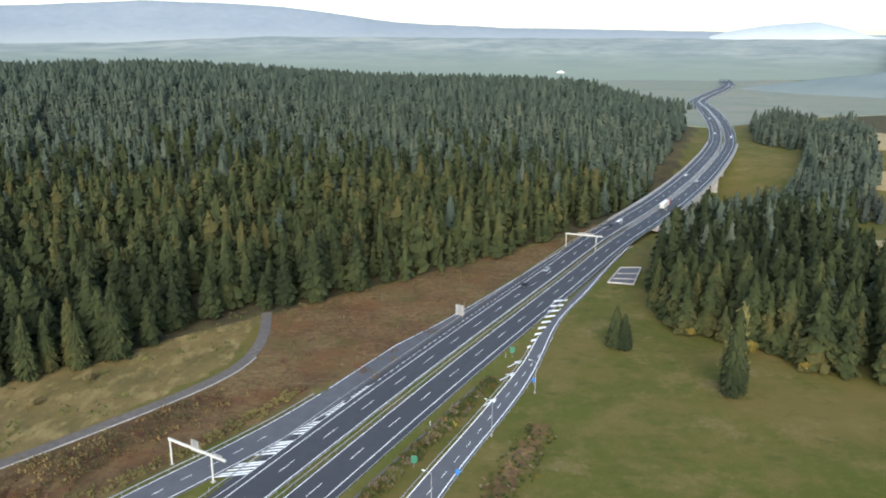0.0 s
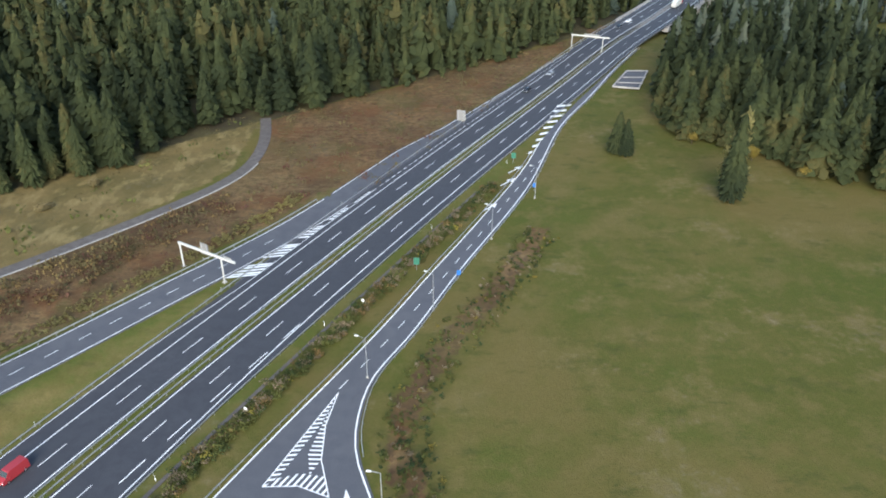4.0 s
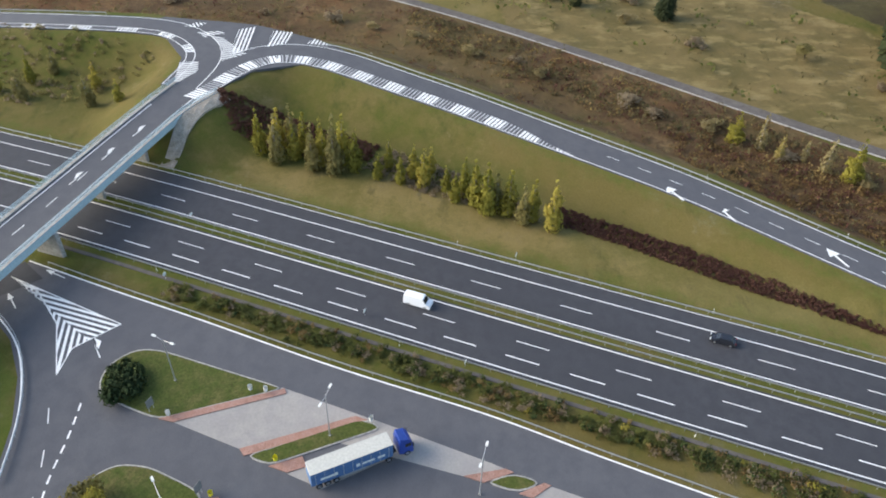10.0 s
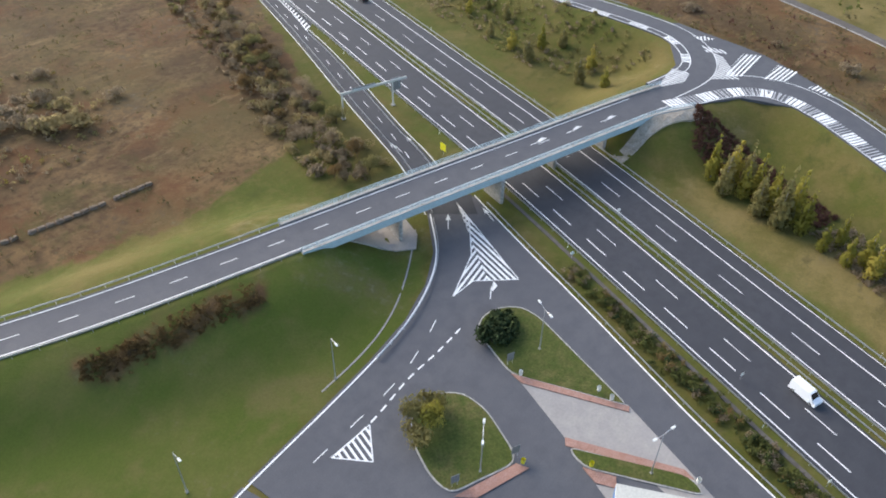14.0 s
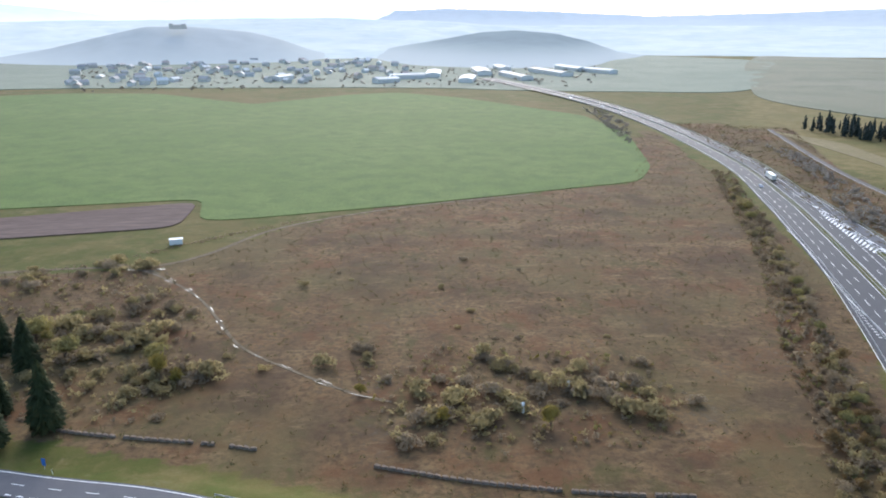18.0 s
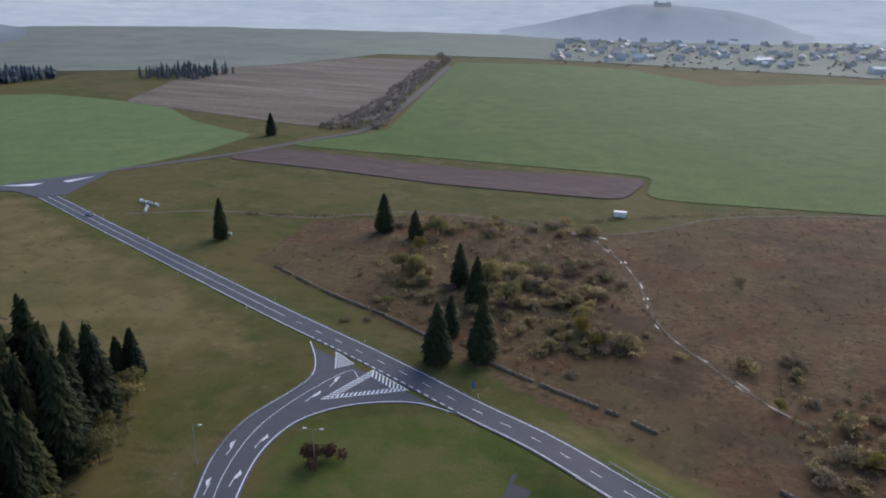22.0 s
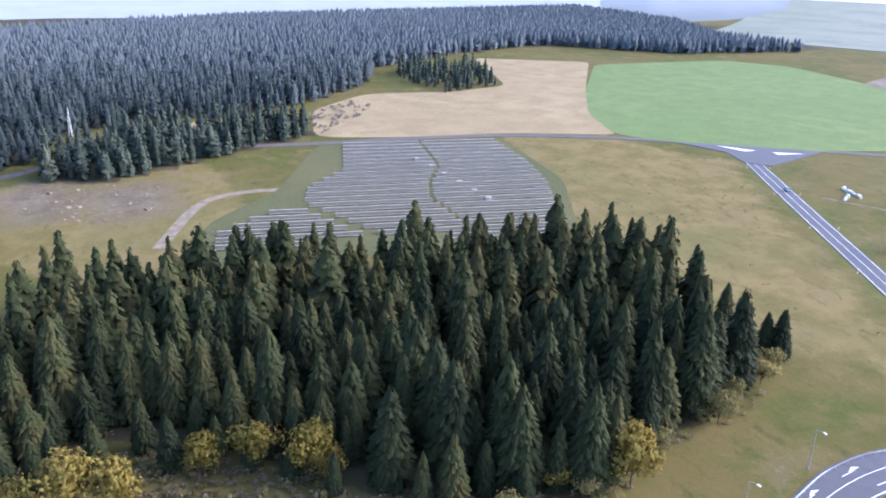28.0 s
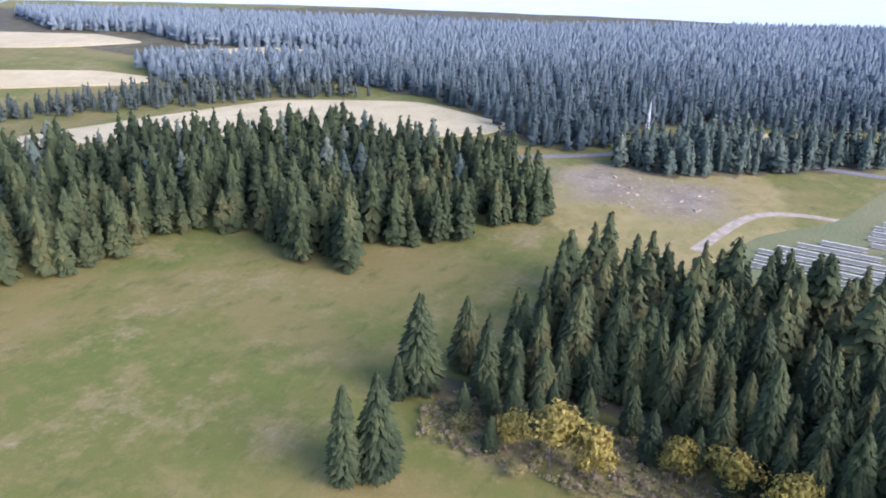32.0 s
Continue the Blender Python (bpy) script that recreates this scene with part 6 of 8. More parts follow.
v, f = ribbon(drain, -15.2, -16.0, 0.02, 0.3)
tagged(mesh_object("drain_channel", v, f, ASPHALT_OLD), "pale concrete drain channel beside the carriageway", "channel", kind="structure")


# ---- islands, bays and paving of the rest area ----
def shrink(poly, d):
    c = np.mean(poly, 0)
    out = []
    m = len(poly)
    area = sum(xa * yb - xb * ya for (xa, ya), (xb, yb) in zip(poly, poly[1:] + poly[:1]))
    for i in range(m):
        a, b_, e = (np.array(poly[k % m], float) for k in (i - 1, i, i + 1))
        n1, n2 = np.array((-(b_ - a)[1], (b_ - a)[0])), np.array((-(e - b_)[1], (e - b_)[0]))
        n1, n2 = n1 / (np.linalg.norm(n1) + 1e-9), n2 / (np.linalg.norm(n2) + 1e-9)
        q = (n1 + n2) * (1 if area > 0 else -1)
        out.append(tuple(b_ + q / (np.linalg.norm(q) + 1e-9) * d))
    return out


def island(poly, label, soft=True):
    poly = rounded(poly, 1.2) if soft else poly
    root = tagged(new("traffic_island"), label, "island", "islands of the rest area")
    k1 = slab("kerb", poly, 0.14, 0.3, CONCRETE_LIGHT, root)
    slab("lawn", shrink(poly, 0.25), 0.17, 0.1, GRASS_LAWN, root)
    return root


for q in (ISL_EAST, ISL_NORTH, ISL_WEST, ISL_MID, ISL_9C):
    island(q, "kerbed grass island between the parking bays")
for q in (RED_N, RED_M1, RED_M2, RED_W, RED_9C, RED_9D, RED_E, RED_E2):
    tagged(slab("paved_strip", q, 0.155, 0.3, BRICK_RED), "red block-paved strip along a parking bay", "pavement", kind="structure")
for q, h in ((BAY_N, 0.015), (BAY_TRUCK, 0.02), (BAY_T2, 0.01), (BAY_E, 0.015)):
    tagged(slab("parking_bay", q, h, 0.2, CONCRETE), "pale concrete-paved parking bay", "pavement", kind="structure")
drive = tagged(slab("side_drive", [(45, -138), (36, -124), (30, -100), (24, -60), (16, -52), (14, -60), (22, -100), (26, -122), (28, -133)], -0.03, 0.3, ASPHALT), "dark asphalt drive joining the road", "road", kind="structure")
for x, y in ((-25.2, 78.3), (-32.8, 62.9)):
    manhole = tagged(new("drain_cover"), "square concrete drain shaft with two dark openings", "drain", "drain shafts in the island")
    piece("frame", box(0, 0, 0.17, 2.6, 1.8, 0.12), CONCRETE_LIGHT, manhole)
    for dx in (-0.65, 0.65):
        piece("opening", box(dx, 0, 0.285, 0.8, 0.9, 0.02), ASPHALT_DARK, manhole)
    manhole.matrix_basis = pose(x, y, 0, 0, 0, 60)
for dx, dy in ((0, 0), (0.9, 1.3)):
    tagged(piece("manhole", tapered((-27.4 + dx, 73.4 + dy, 0.1), (-27.4 + dx, 73.4 + dy, 0.28), 0.45, 0.45, 14), CONCRETE_LIGHT, None), "round concrete manhole ring in the grass", "manhole")
    mo = scene.collection.objects[-1]
    vtop = np.array([(-27.4 + dx + 0.45 * math.cos(a), 73.4 + dy + 0.45 * math.sin(a), 0.28) for a in np.arange(14) * 2 * math.pi / 14])
    piece("lid", (vtop + (0, 0, 0.004), np.array([(0, i, i + 1) for i in range(1, 13)])), STEEL_WHITE, mo)
basin = tagged(new("retention_basin"), "small fenced concrete retention basin below the motorway", "basin")
pond = [(69, 300), (79, 321), (88, 321), (79, 297.5)]
slab("basin_floor", pond, 0.05, 0.3, ASPHALT, basin)
for a, b_ in zip(pond, pond[1:] + pond[:1]):
    v, f = ribbon(np.array([(*a, 0.4), (*b_, 0.4)], float), 0.25, -0.25, 0, 0.6)
    mesh_object("basin_wall", v, f, CONCRETE_LIGHT, basin)
for a, b_ in (((72, 305), (82, 304)), ((75.5, 312), (85, 312))):
    v, f = ribbon(np.array([(*a, 0.35), (*b_, 0.35)], float), 0.2, -0.2, 0, 0.4)
    mesh_object("basin_wall", v, f, CONCRETE_LIGHT, basin)


# ---- lamps, signs, posts ----
def lamp_post(x, y, heading, double, tall=9.6, z=0.0, label="tall galvanised street lamp"):
    root = tagged(new("street_lamp"), label + (" with two heads" if double else " with one head"), "street lamp", "street lamps")
    piece("base", box(0, 0, -0.2, 0.45, 0.45, 0.5, 0.8), CONCRETE_LIGHT, root)
    piece("pole", tapered((0, 0, 0), (0, 0, tall), 0.11, 0.06, 8), STEEL, root)
    for sgn in ((1, -1) if double else (1,)):
        arm = piece("arm", tapered((0, 0, tall - 0.05), (sgn * 1.5, 0, tall + 0.25), 0.045, 0.04, 6), STEEL, root)
        piece("lamp_head", body([(sgn * 1.4, tall + 0.2), (sgn * 1.5, tall + 0.34), (sgn * 2.15, tall + 0.36), (sgn * 2.25, tall + 0.26), (sgn * 2.1, tall + 0.18)], 0.34), SIGN_WHITE, arm, "white lamp head")
    root.matrix_basis = pose(x, y, z, 0, 0, heading)
    return root


for x, y, hd, dbl in ((-82.6, -36.5, 60, True), (-56.3, -31.5, 30, True), (-70.9, -10.8, 160, True), (-60.0, 11.3, 160, True), (-47.0, 37.5, 160, True), (-33.9, 63.5, 160, True),
                      (-57.1, -60.6, 70, False), (-28.8, -63.9, 80, False), (-14.8, 117.6, 160, False), (-2.0, 141.0, 155, False), (12.9, 173.8, 155, False), (26.8, 198.2, 155, False), (-9.4, 83.5, 175, False),
                      (83.5, -115.1, 20, True), (107.6, -105.4, 190, False), (96.2, -82.2, 200, False)):
    lamp_post(x, y, hd, dbl)


def gantry(xa, ya, xb, yb, reach, panels, tall=7.0):
    """A portal over a lane, its beam running on past the second leg, with sign panels hung from it."""
    L = math.hypot(xb - xa, yb - ya)
    root = tagged(new("sign_gantry"), "pale steel sign gantry across the slip road", "gantry", "sign gantries")
    for x in (0, L):
        leg = piece("leg", box(x, 0, 0, 0.35, 0.35, tall, 1.0, 0.06), STEEL_WHITE, root)
        piece("footing", box(x, 0, -0.3, 0.9, 0.9, 0.5), CONCRETE_LIGHT, leg)
    piece("beam", box((L + reach) / 2 - 0.2, 0, tall - 0.5, L + reach + 0.4, 0.4, 0.55), STEEL_WHITE, root)
    for px, w, h, dz in panels:
        pn = piece("sign_panel", box(px, 0.35, tall + dz - h, w, 0.12, h), SIGN_BACK, root, "grey back of a large traffic sign")
        for dx in (-w / 3, w / 3):
            piece("bracket", box(px + dx, 0.25, tall + dz - h * 0.8, 0.12, 0.12, h * 0.7), STEEL, pn)
    root.matrix_basis = pose(xa, ya, 0, 0, 0, math.degrees(math.atan2(yb - ya, xb - xa)))


gantry(-63.6, 159.5, -51.8, 152.4, 4.5, [(8.2, 2.6, 3.0, 1.8), (15.6, 2.6, 0.8, 0.4)])
gantry(-120.5, -114.0, -133.2, -108.4, 4.0, [(15.0, 2.8, 3.4, 0.2), (6.0, 6.5, 0.8, 0.35)])
gantry(60.1, 355.3, 73.5, 350.0, 3.0, [(9.0, 7.0, 1.6, 0.8)])


def sign(x, y, z, heading, w, h, face, label, stand=2.2, two=False):
    root = tagged(new("road_sign"), label, "sign", "road signs")
    for dx in ((-w / 3, w / 3) if two else (0,)):
        piece("post", tapered((dx, 0, -0.3), (dx, 0, stand + h * 0.9), 0.05, 0.05, 6), STEEL, root)
    pn = piece("panel", box(0, -0.1, stand, w, 0.06, h, 1.0), face, root)
    piece("panel_edge", box(0, -0.06, stand - 0.03, w + 0.06, 0.03, h + 0.06), SIGN_BACK, pn)
    root.matrix_basis = pose(x, y, z, 0, 0, heading)


sign(6.5, 256.5, -0.1, 160, 3.2, 4.0, SIGN_BACK, "large grey-backed direction sign beside the motorway", 1.6, True)
sign(-6.3, 158.4, -0.1, 0, 1.4, 1.9, SIGN_GREEN, "green and white exit sign on a post", 1.6)
sign(22.5, 223.4, -0.1, 0, 1.4, 1.9, SIGN_GREEN, "green and white exit sign on a post", 1.6)
sign(3.9, 154.2, -0.1, 10, 1.0, 1.4, SIGN_BLUE, "small blue sign at the slip road", 1.2)
sign(27, 203, -0.1, 10, 1.0, 1.4, SIGN_BLUE, "small blue sign at the slip road", 1.2)
sign(65.9, -160.9, -0.1, 150, 1.1, 1.8, SIGN_BLUE, "small blue sign at the roadside", 1.0)
sign(-121.9, -84.7, -0.05, 75, 1.9, 1.9, SIGN_YELLOW, "bright yellow square warning sign", 1.4)
sign(-47.2, -84.8, 0.4, 30, 0.7, 0.9, SIGN_YELLOW, "small yellow marker sign in the grass", 0.6)
for x, y in ((-76.7, -38.9), (-61.5, -28.7), (-52.1, -33.2)):
    sign(x, y, 0.15, 150, 1.3, 1.7, SIGN_BACK, "grey information board at the parking bays", 1.0, True)
for x, y in ((-75.4, -36), (-79.6, -21.5), (-66.5, -18.5), (-73.2, -4.5), (-61, -27), (-80, -24)):
    root = tagged(new("litter_bin"), "small round pale litter bin on a post", "bin", "litter bins")
    piece("drum", tapered((0, 0, 0.5), (0, 0, 1.3), 0.32, 0.36, 10), SIGN_YELLOW if x > -70 else SIGN_WHITE, root)
    piece("post", tapered((0, 0, -0.1), (0, 0, 0.7), 0.05, 0.05, 6), STEEL, root)
    root.matrix_basis = pose(x, y, 0.16)
marker = None


def delineator(x, y, z):
    global marker
    if marker is None:
        marker = tagged(new("marker_post"), "white roadside marker post with a dark band", "post", "marker posts")
        p = piece("post", box(0, 0, -0.2, 0.14, 0.12, 1.35, 0.85), SIGN_WHITE, marker)
        piece("band", box(0, 0, 0.78, 0.16, 0.14, 0.2), CAR_BLACK, p)
        marker.matrix_basis = pose(x, y, z)
        return
    copy_thing(marker, pose(x, y, z))


for s0 in np.arange(where(MW, -230, -320), where(MW, 90, 380), 50):
    c = cut(MW, s0, s0 + 1, 1.0)
    q = normals(c)[0]
    for off in (14.5, -14.6):
        delineator(c[0, 0] + q[0] * off, c[0, 1] + q[1] * off, -0.1)
for s0 in np.arange(20, where(OV, 30, -136), 45):
    c = cut(OV, s0, s0 + 1, 1.0)
    q = normals(c)[0]
    for off in (5.4, -5.4):
        delineator(c[0, 0] + q[0] * off, c[0, 1] + q[1] * off, c[0, 2] - 0.2)
for s0 in np.arange(where(OV, -180, -8), along(OV)[-1] - 20, 30):
    c = cut(OV, s0, s0 + 1, 1.0)
    q = normals(c)[0]
    delineator(c[0, 0] + q[0] * 5.6, c[0, 1] + q[1] * 5.6, c[0, 2] - 0.2)
# round kilometre markers on the barriers
for x, y in ((-84.1, 11.1), (-107.3, -43.4), (-125.4, -42), (-54, 72), (-36.5, 107), (-18, 143), (-111.2, 23.2), (-96.6, -6)):
    root = tagged(new("round_marker"), "round white marker on a short post by the barrier", "marker", "round markers")
    piece("post", tapered((0, 0, -0.2), (0, 0, 1.1), 0.05, 0.05, 6), STEEL, root)
    piece("plate", disc(0, 0, 1.3, 0.42, 0.06, 14), SIGN_WHITE, root)
    root.matrix_basis = pose(x, y, -0.05, 0, 0, 150)


# ---- vehicles ----
def wheels(root, xs, half, r=0.32, w=0.22):
    for x in xs:
        for sgn in (1, -1):
            o = piece("wheel", disc(x, sgn * (half - w / 2), r, r, w, 14), RUBBER, root)
            piece("rim", disc(x, sgn * (half - w / 2 + 0.015 * 1), r, r * 0.6, w + 0.02, 10), RIM, o)


def car(x, y, z, heading, paint_, label, van=False):
    root = tagged(new("van" if van else "car"), label, "van" if van else "car", "vehicles on the motorway")
    if van:
        L, W_, Ht = 5.2, 1.95, 2.15
        prof = [(-2.6, 0.35), (-2.62, 1.2), (-2.55, 2.05), (-2.4, 2.15), (0.9, 2.15), (1.2, 2.05), (1.75, 1.25), (2.5, 1.02), (2.6, 0.7), (2.58, 0.35)]
        glass = [(1.2, 1.98), (1.74, 1.28), (0.6, 1.28), (0.6, 1.98)]
        xs = (-1.6, 1.65)
    else:
        L, W_, Ht = 4.4, 1.8, 1.45
        prof = [(-2.2, 0.35), (-2.22, 0.8), (-2.1, 0.95), (-1.75, 1.0), (-1.2, 1.4), (-0.9, 1.46), (0.35, 1.46), (0.6, 1.4), (1.25, 0.98), (2.05, 0.85), (2.2, 0.65), (2.2, 0.35)]
        glass = [(-1.68, 1.02), (-1.18, 1.38), (-0.9, 1.43), (0.35, 1.43), (0.58, 1.37), (1.15, 1.02)]
        xs = (-1.35, 1.35)
    bd = piece("body", body(prof, W_, inset=0.16, top_from=1.05), paint_, root)
    piece("window", body(glass, W_ - 0.3), GLASS, bd, "dark tinted windows") if van else piece("window", body([(px * 1.005, pz - 0.02) for px, pz in glass], W_ - 0.28), GLASS, bd, "dark tinted windows")
    v, f = body([(prof[5][0] if van else 0.6, (2.04 if van else 1.39)), (1.74 if van else 1.24, 1.28 if van else 1.0), (1.78 if van else 1.28, 1.28 if van else 1.0), ((prof[5][0] + 0.04) if van else 0.64, 2.05 if van else 1.40)], W_ - 0.42)
    piece("windscreen", (v, f), GLASS, bd)
    for sgn in (1, -1):
        piece("headlight", box(L / 2 - 0.12, sgn * (W_ / 2 - 0.28), 0.66, 0.26, 0.36, 0.16), LAMP_ON, bd)
        piece("tail_light", box(-L / 2 + 0.05, sgn * (W_ / 2 - 0.2), 0.8, 0.12, 0.22, 0.2), RED_LENS, bd)
        piece("mirror", box(0.75 if not van else 1.3, sgn * (W_ / 2 + 0.08), 1.0, 0.16, 0.2, 0.14), paint_, bd)
    wheels(root, xs, W_ / 2)
    root.matrix_basis = pose(x, y, z, 0, 0, heading)
    return root


def on_mw(x, y, off=None):
    """The place of a vehicle on the motorway: the carriageway's heading there."""
    i0 = int(np.hypot(MW[:, 0] - x, MW[:, 1] - y).argmin())
    a = math.degrees(math.atan2(MW[i0 + 1, 1] - MW[i0 - 1, 1], MW[i0 + 1, 0] - MW[i0 - 1, 0]))
    q = normals(MW[i0 - 1:i0 + 2])[1]
    side = (x - MW[i0, 0]) * q[0] + (y - MW[i0, 1]) * q[1]
    lane = off if off is not None else (7.7 if side > 5.8 else 3.9 if side > 0 else -3.9 if side > -5.8 else -7.7)
    return x + q[0] * (lane - side), y + q[1] * (lane - side), 0.03, a + (180 if lane > 0 else 0)


car(*on_mw(-71.6, 91.4), CAR_RED, "red delivery van on the motorway", True)
car(*on_mw(-87.7, 56.7), CAR_BLACK, "black car with headlights on")
car(*on_mw(-105.8, 6.6, -3.9), CAR_WHITE, "white delivery van on the motorway", True)
car(*on_mw(33.5, 293.7), CAR_BLACK, "dark car on the motorway")
car(*on_mw(45.2, 316.1), CAR_GREY, "silver car on the motorway")
for x, y, c in ((98, 408, CAR_WHITE), (89, 397, CAR_BLACK), (178, 530, CAR_GREY), (176, 556, CAR_WHITE), (287, 810, CAR_WHITE), (330, 966, CAR_WHITE), (295, 778, CAR_WHITE), (-247, -417, CAR_WHITE), (-299, -924, CAR_WHITE), (-303, -826, CAR_WHITE), (-300, -775, CAR_GREY), (-179.5, -157.7, CAR_BLACK)):
    car(*on_mw(x, y), c, "car further along the motorway")
car(283, -230, 0.05, 160, CAR_GREY, "silver car waiting near the country junction")


def lorry(x, y, z, heading, cab_paint, side_paint, roof_paint, label):
    """An articulated lorry: tractor with sleeper cab and a tarpaulin trailer."""
    root = tagged(new("lorry"), label, "lorry")
    tr = piece("trailer", box(-3.0, 0, 1.15, 12.6, 2.5, 2.75, 1.0, 0.08), side_paint, root, "tarpaulin trailer sides")
    piece("trailer_roof", box(-3.0, 0, 3.9, 12.64, 2.54, 0.12, 0.99, 0.1), roof_paint, tr, "pale tarpaulin roof")
    for k in range(9):
        for sgn in (1, -1):
            piece("strap", box(-8.6 + k * 1.4, sgn * 1.26, 1.25, 0.06, 0.03, 2.5), roof_paint, tr)
    for sgn in (1, -1):
        for q, (dx, dz, w, h) in enumerate(((-6.6, 1.9, 2.6, 0.5), (-5.6, 2.2, 0.5, 0.35), (-2.2, 1.9, 0.6, 0.7), (-0.6, 2.0, 1.9, 0.45), (1.4, 2.0, 1.2, 0.45))):
            piece("lettering_bar", box(dx, sgn * 1.262, dz, w, 0.02, h), SIGN_WHITE, tr)
    piece("chassis", box(-2.2, 0, 0.75, 12.5, 1.0, 0.4), CAR_BLACK, root)
    piece("side_guard", box(-3.0, 1.15, 0.6, 4.0, 0.08, 0.45), STEEL, root)
    piece("side_guard", box(-3.0, -1.15, 0.6, 4.0, 0.08, 0.45), STEEL, root)
    cab = piece("cab", body([(4.3, 0.9), (4.3, 3.2), (4.6, 3.65), (5.7, 3.7), (6.3, 3.1), (6.55, 2.0), (6.6, 0.5), (5.2, 0.5)], 2.45, inset=0.06, top_from=2.9), cab_paint, root, "blue sleeper cab")
    piece("windscreen", body([(6.33, 3.0), (6.56, 2.05), (6.6, 2.05), (6.37, 3.0)], 2.2), GLASS, cab)
    piece("deflector", body([(4.4, 3.66), (5.5, 3.72), (4.5, 4.1)], 2.2), cab_paint, cab)
    for sgn in (1, -1):
        piece("side_window", box(5.75, sgn * 1.225, 2.1, 0.9, 0.03, 0.75), GLASS, cab)
        piece("mirror", box(6.45, sgn * 1.4, 2.1, 0.15, 0.2, 0.8), CAR_BLACK, cab)
        piece("headlight", box(6.55, sgn * 0.9, 0.75, 0.12, 0.45, 0.25), LAMP_ON, cab)
    wheels(root, (5.6, 2.6, -5.6, -6.9, -8.2), 1.24, 0.5, 0.32)
    root.matrix_basis = pose(x, y, z, 0, 0, heading)


tx, ty = -66.0, -4.6
lorry(tx, ty, 0.03, math.degrees(math.atan2(14.4, -5.9)), TRUCK_BLUE, TARP_BLUE, TARP_PALE, "parked articulated lorry with blue cab and blue-grey tarpaulin trailer")
x, y, z, a = on_mw(-272, -436)
lorry(x, y, z, a, CAR_WHITE, TARP_PALE, CAR_WHITE, "white lorry far along the motorway")
x, y, z, a = on_mw(132.8, 446.2)
lorry(x, y, z, a, CAR_RED, TARP_PALE, SIGN_WHITE, "red and white lorry on the viaduct")
drape("abutment_paving", [(-80.6, -80.6), (-81.2, -79.2), (-91.3, -69.6), (-95.1, -72.2), (-97.5, -77), (-99.5, -82), (-86, -88.5)], CONCRETE, 0.3, 1.5, label="pale concrete slope paving under the bridge end", category="paving")
land_road("gutter", [(-96.2, -73.5), (-87.7, -68.4), (-78.4, -63.8), (-70.5, -61.3), (-62.5, -60.4), (-53.7, -60.6)], 0.14, CONCRETE, "narrow concrete gutter in the grass beside the ramp", 0.06, 2.0)
slope_line = cut(np.c_[OV, ov_right], where(OV, -146, -58), where(OV, -170, -48), 3.0)
slope_side = normals(slope_line)
slope_poly = [tuple(p[:2] + q * (p[3] - 1.1)) for p, q in zip(slope_line, slope_side)] + [tuple(p[:2] + q * (p[3] - 4.4)) for p, q in zip(slope_line[::-1], slope_side[::-1])]
drape("abutment_paving", slope_poly, mottled("sandy_slope", [(0.34, 0.29, 0.23), (0.26, 0.22, 0.17), (0.39, 0.34, 0.28)], (0.15, 0.7), 0.95, 0.2, 4.0), 0.3, 2.0, label="pale sandy concrete slope paving beside the bridge end", category="paving")


# ---- solar park ----
PANEL = plain("solar_panel", (0.105, 0.10, 0.078), 0.8, 0.0, 0.15, 0.5, spec=0.1)
PANEL_FRAME = plain("panel_frame", (0.52, 0.50, 0.44), 0.6, 0.0)
SOLAR_A = [(397, -41), (396, -126), (350, -129), (312, -126), (273, -116), (251, -108), (248, -78), (258, -40), (300, -14), (322, -17), (348, -36)]
SOLAR_B = [(282, 8), (299, -11), (257, -36), (247, 18), (268, 20)]


def solar_row(p, q):
    """One tilted row of modules on posts, facing south."""
    L = math.dist(p, q)
    root = tagged(new("solar_row"), "long row of dark blue solar modules on a steel frame", "solar panel", "rows of the solar park")
    piece("module_panel", body([(-1.1, 0.45), (1.1, 1.15), (1.08, 1.21), (-1.12, 0.51)], L), PANEL, root)
    v, f = join([body([(-1.17, 0.41), (-1.08, 0.44), (-1.1, 0.53), (-1.19, 0.5)], L + 0.1), body([(1.05, 1.1), (1.2, 1.15), (1.16, 1.34), (1.02, 1.28)], L + 0.1)])
    piece("frame", (v, f), PANEL_FRAME, root)
    posts = [box(dx, dy, -0.3, 0.1, 0.1, h) for dy in np.arange(-L / 2 + 1, L / 2, 4.5) for dx, h in ((-0.8, 0.8), (0.8, 1.3))]
    ob = piece("support_frame", join(posts), STEEL, root)
    ob["kind"] = "stuff"
    a = math.degrees(math.atan2(q[1] - p[1], q[0] - p[0])) - 90
    root.matrix_basis = pose((p[0] + q[0]) / 2, (p[1] + q[1]) / 2, 0.0, 0, 0, a)


for poly, gap in ((SOLAR_A, 7.2), (SOLAR_B, 7.2)):
    ang = radians(88)
    ux, uy = math.cos(ang), math.sin(ang)
    d = [-x * uy + y * ux for x, y in poly]
    s = min(d) + 2
    while s < max(d):
        pts = []
        for (xa, ya), (xb, yb) in zip(poly, poly[1:] + poly[:1]):
            da, db = -xa * uy + ya * ux - s, -xb * uy + yb * ux - s
            if (da >= 0) != (db >= 0):
                t = da / (da - db)
                pts.append((xa + (xb - xa) * t, ya + (yb - ya) * t))
        pts.sort(key=lambda q: q[1])
        for a, b_ in zip(pts[::2], pts[1::2]):
            n_ = max(1, round(math.dist(a, b_) / 46))
            for k in range(n_):
                p = tuple(a[i] + (b_[i] - a[i]) * (k / n_) for i in (0, 1))
                q = tuple(a[i] + (b_[i] - a[i]) * ((k + 0.965) / n_) for i in (0, 1))
                if math.dist(p, q) > 6:
                    solar_row(p, q)
        s += gap
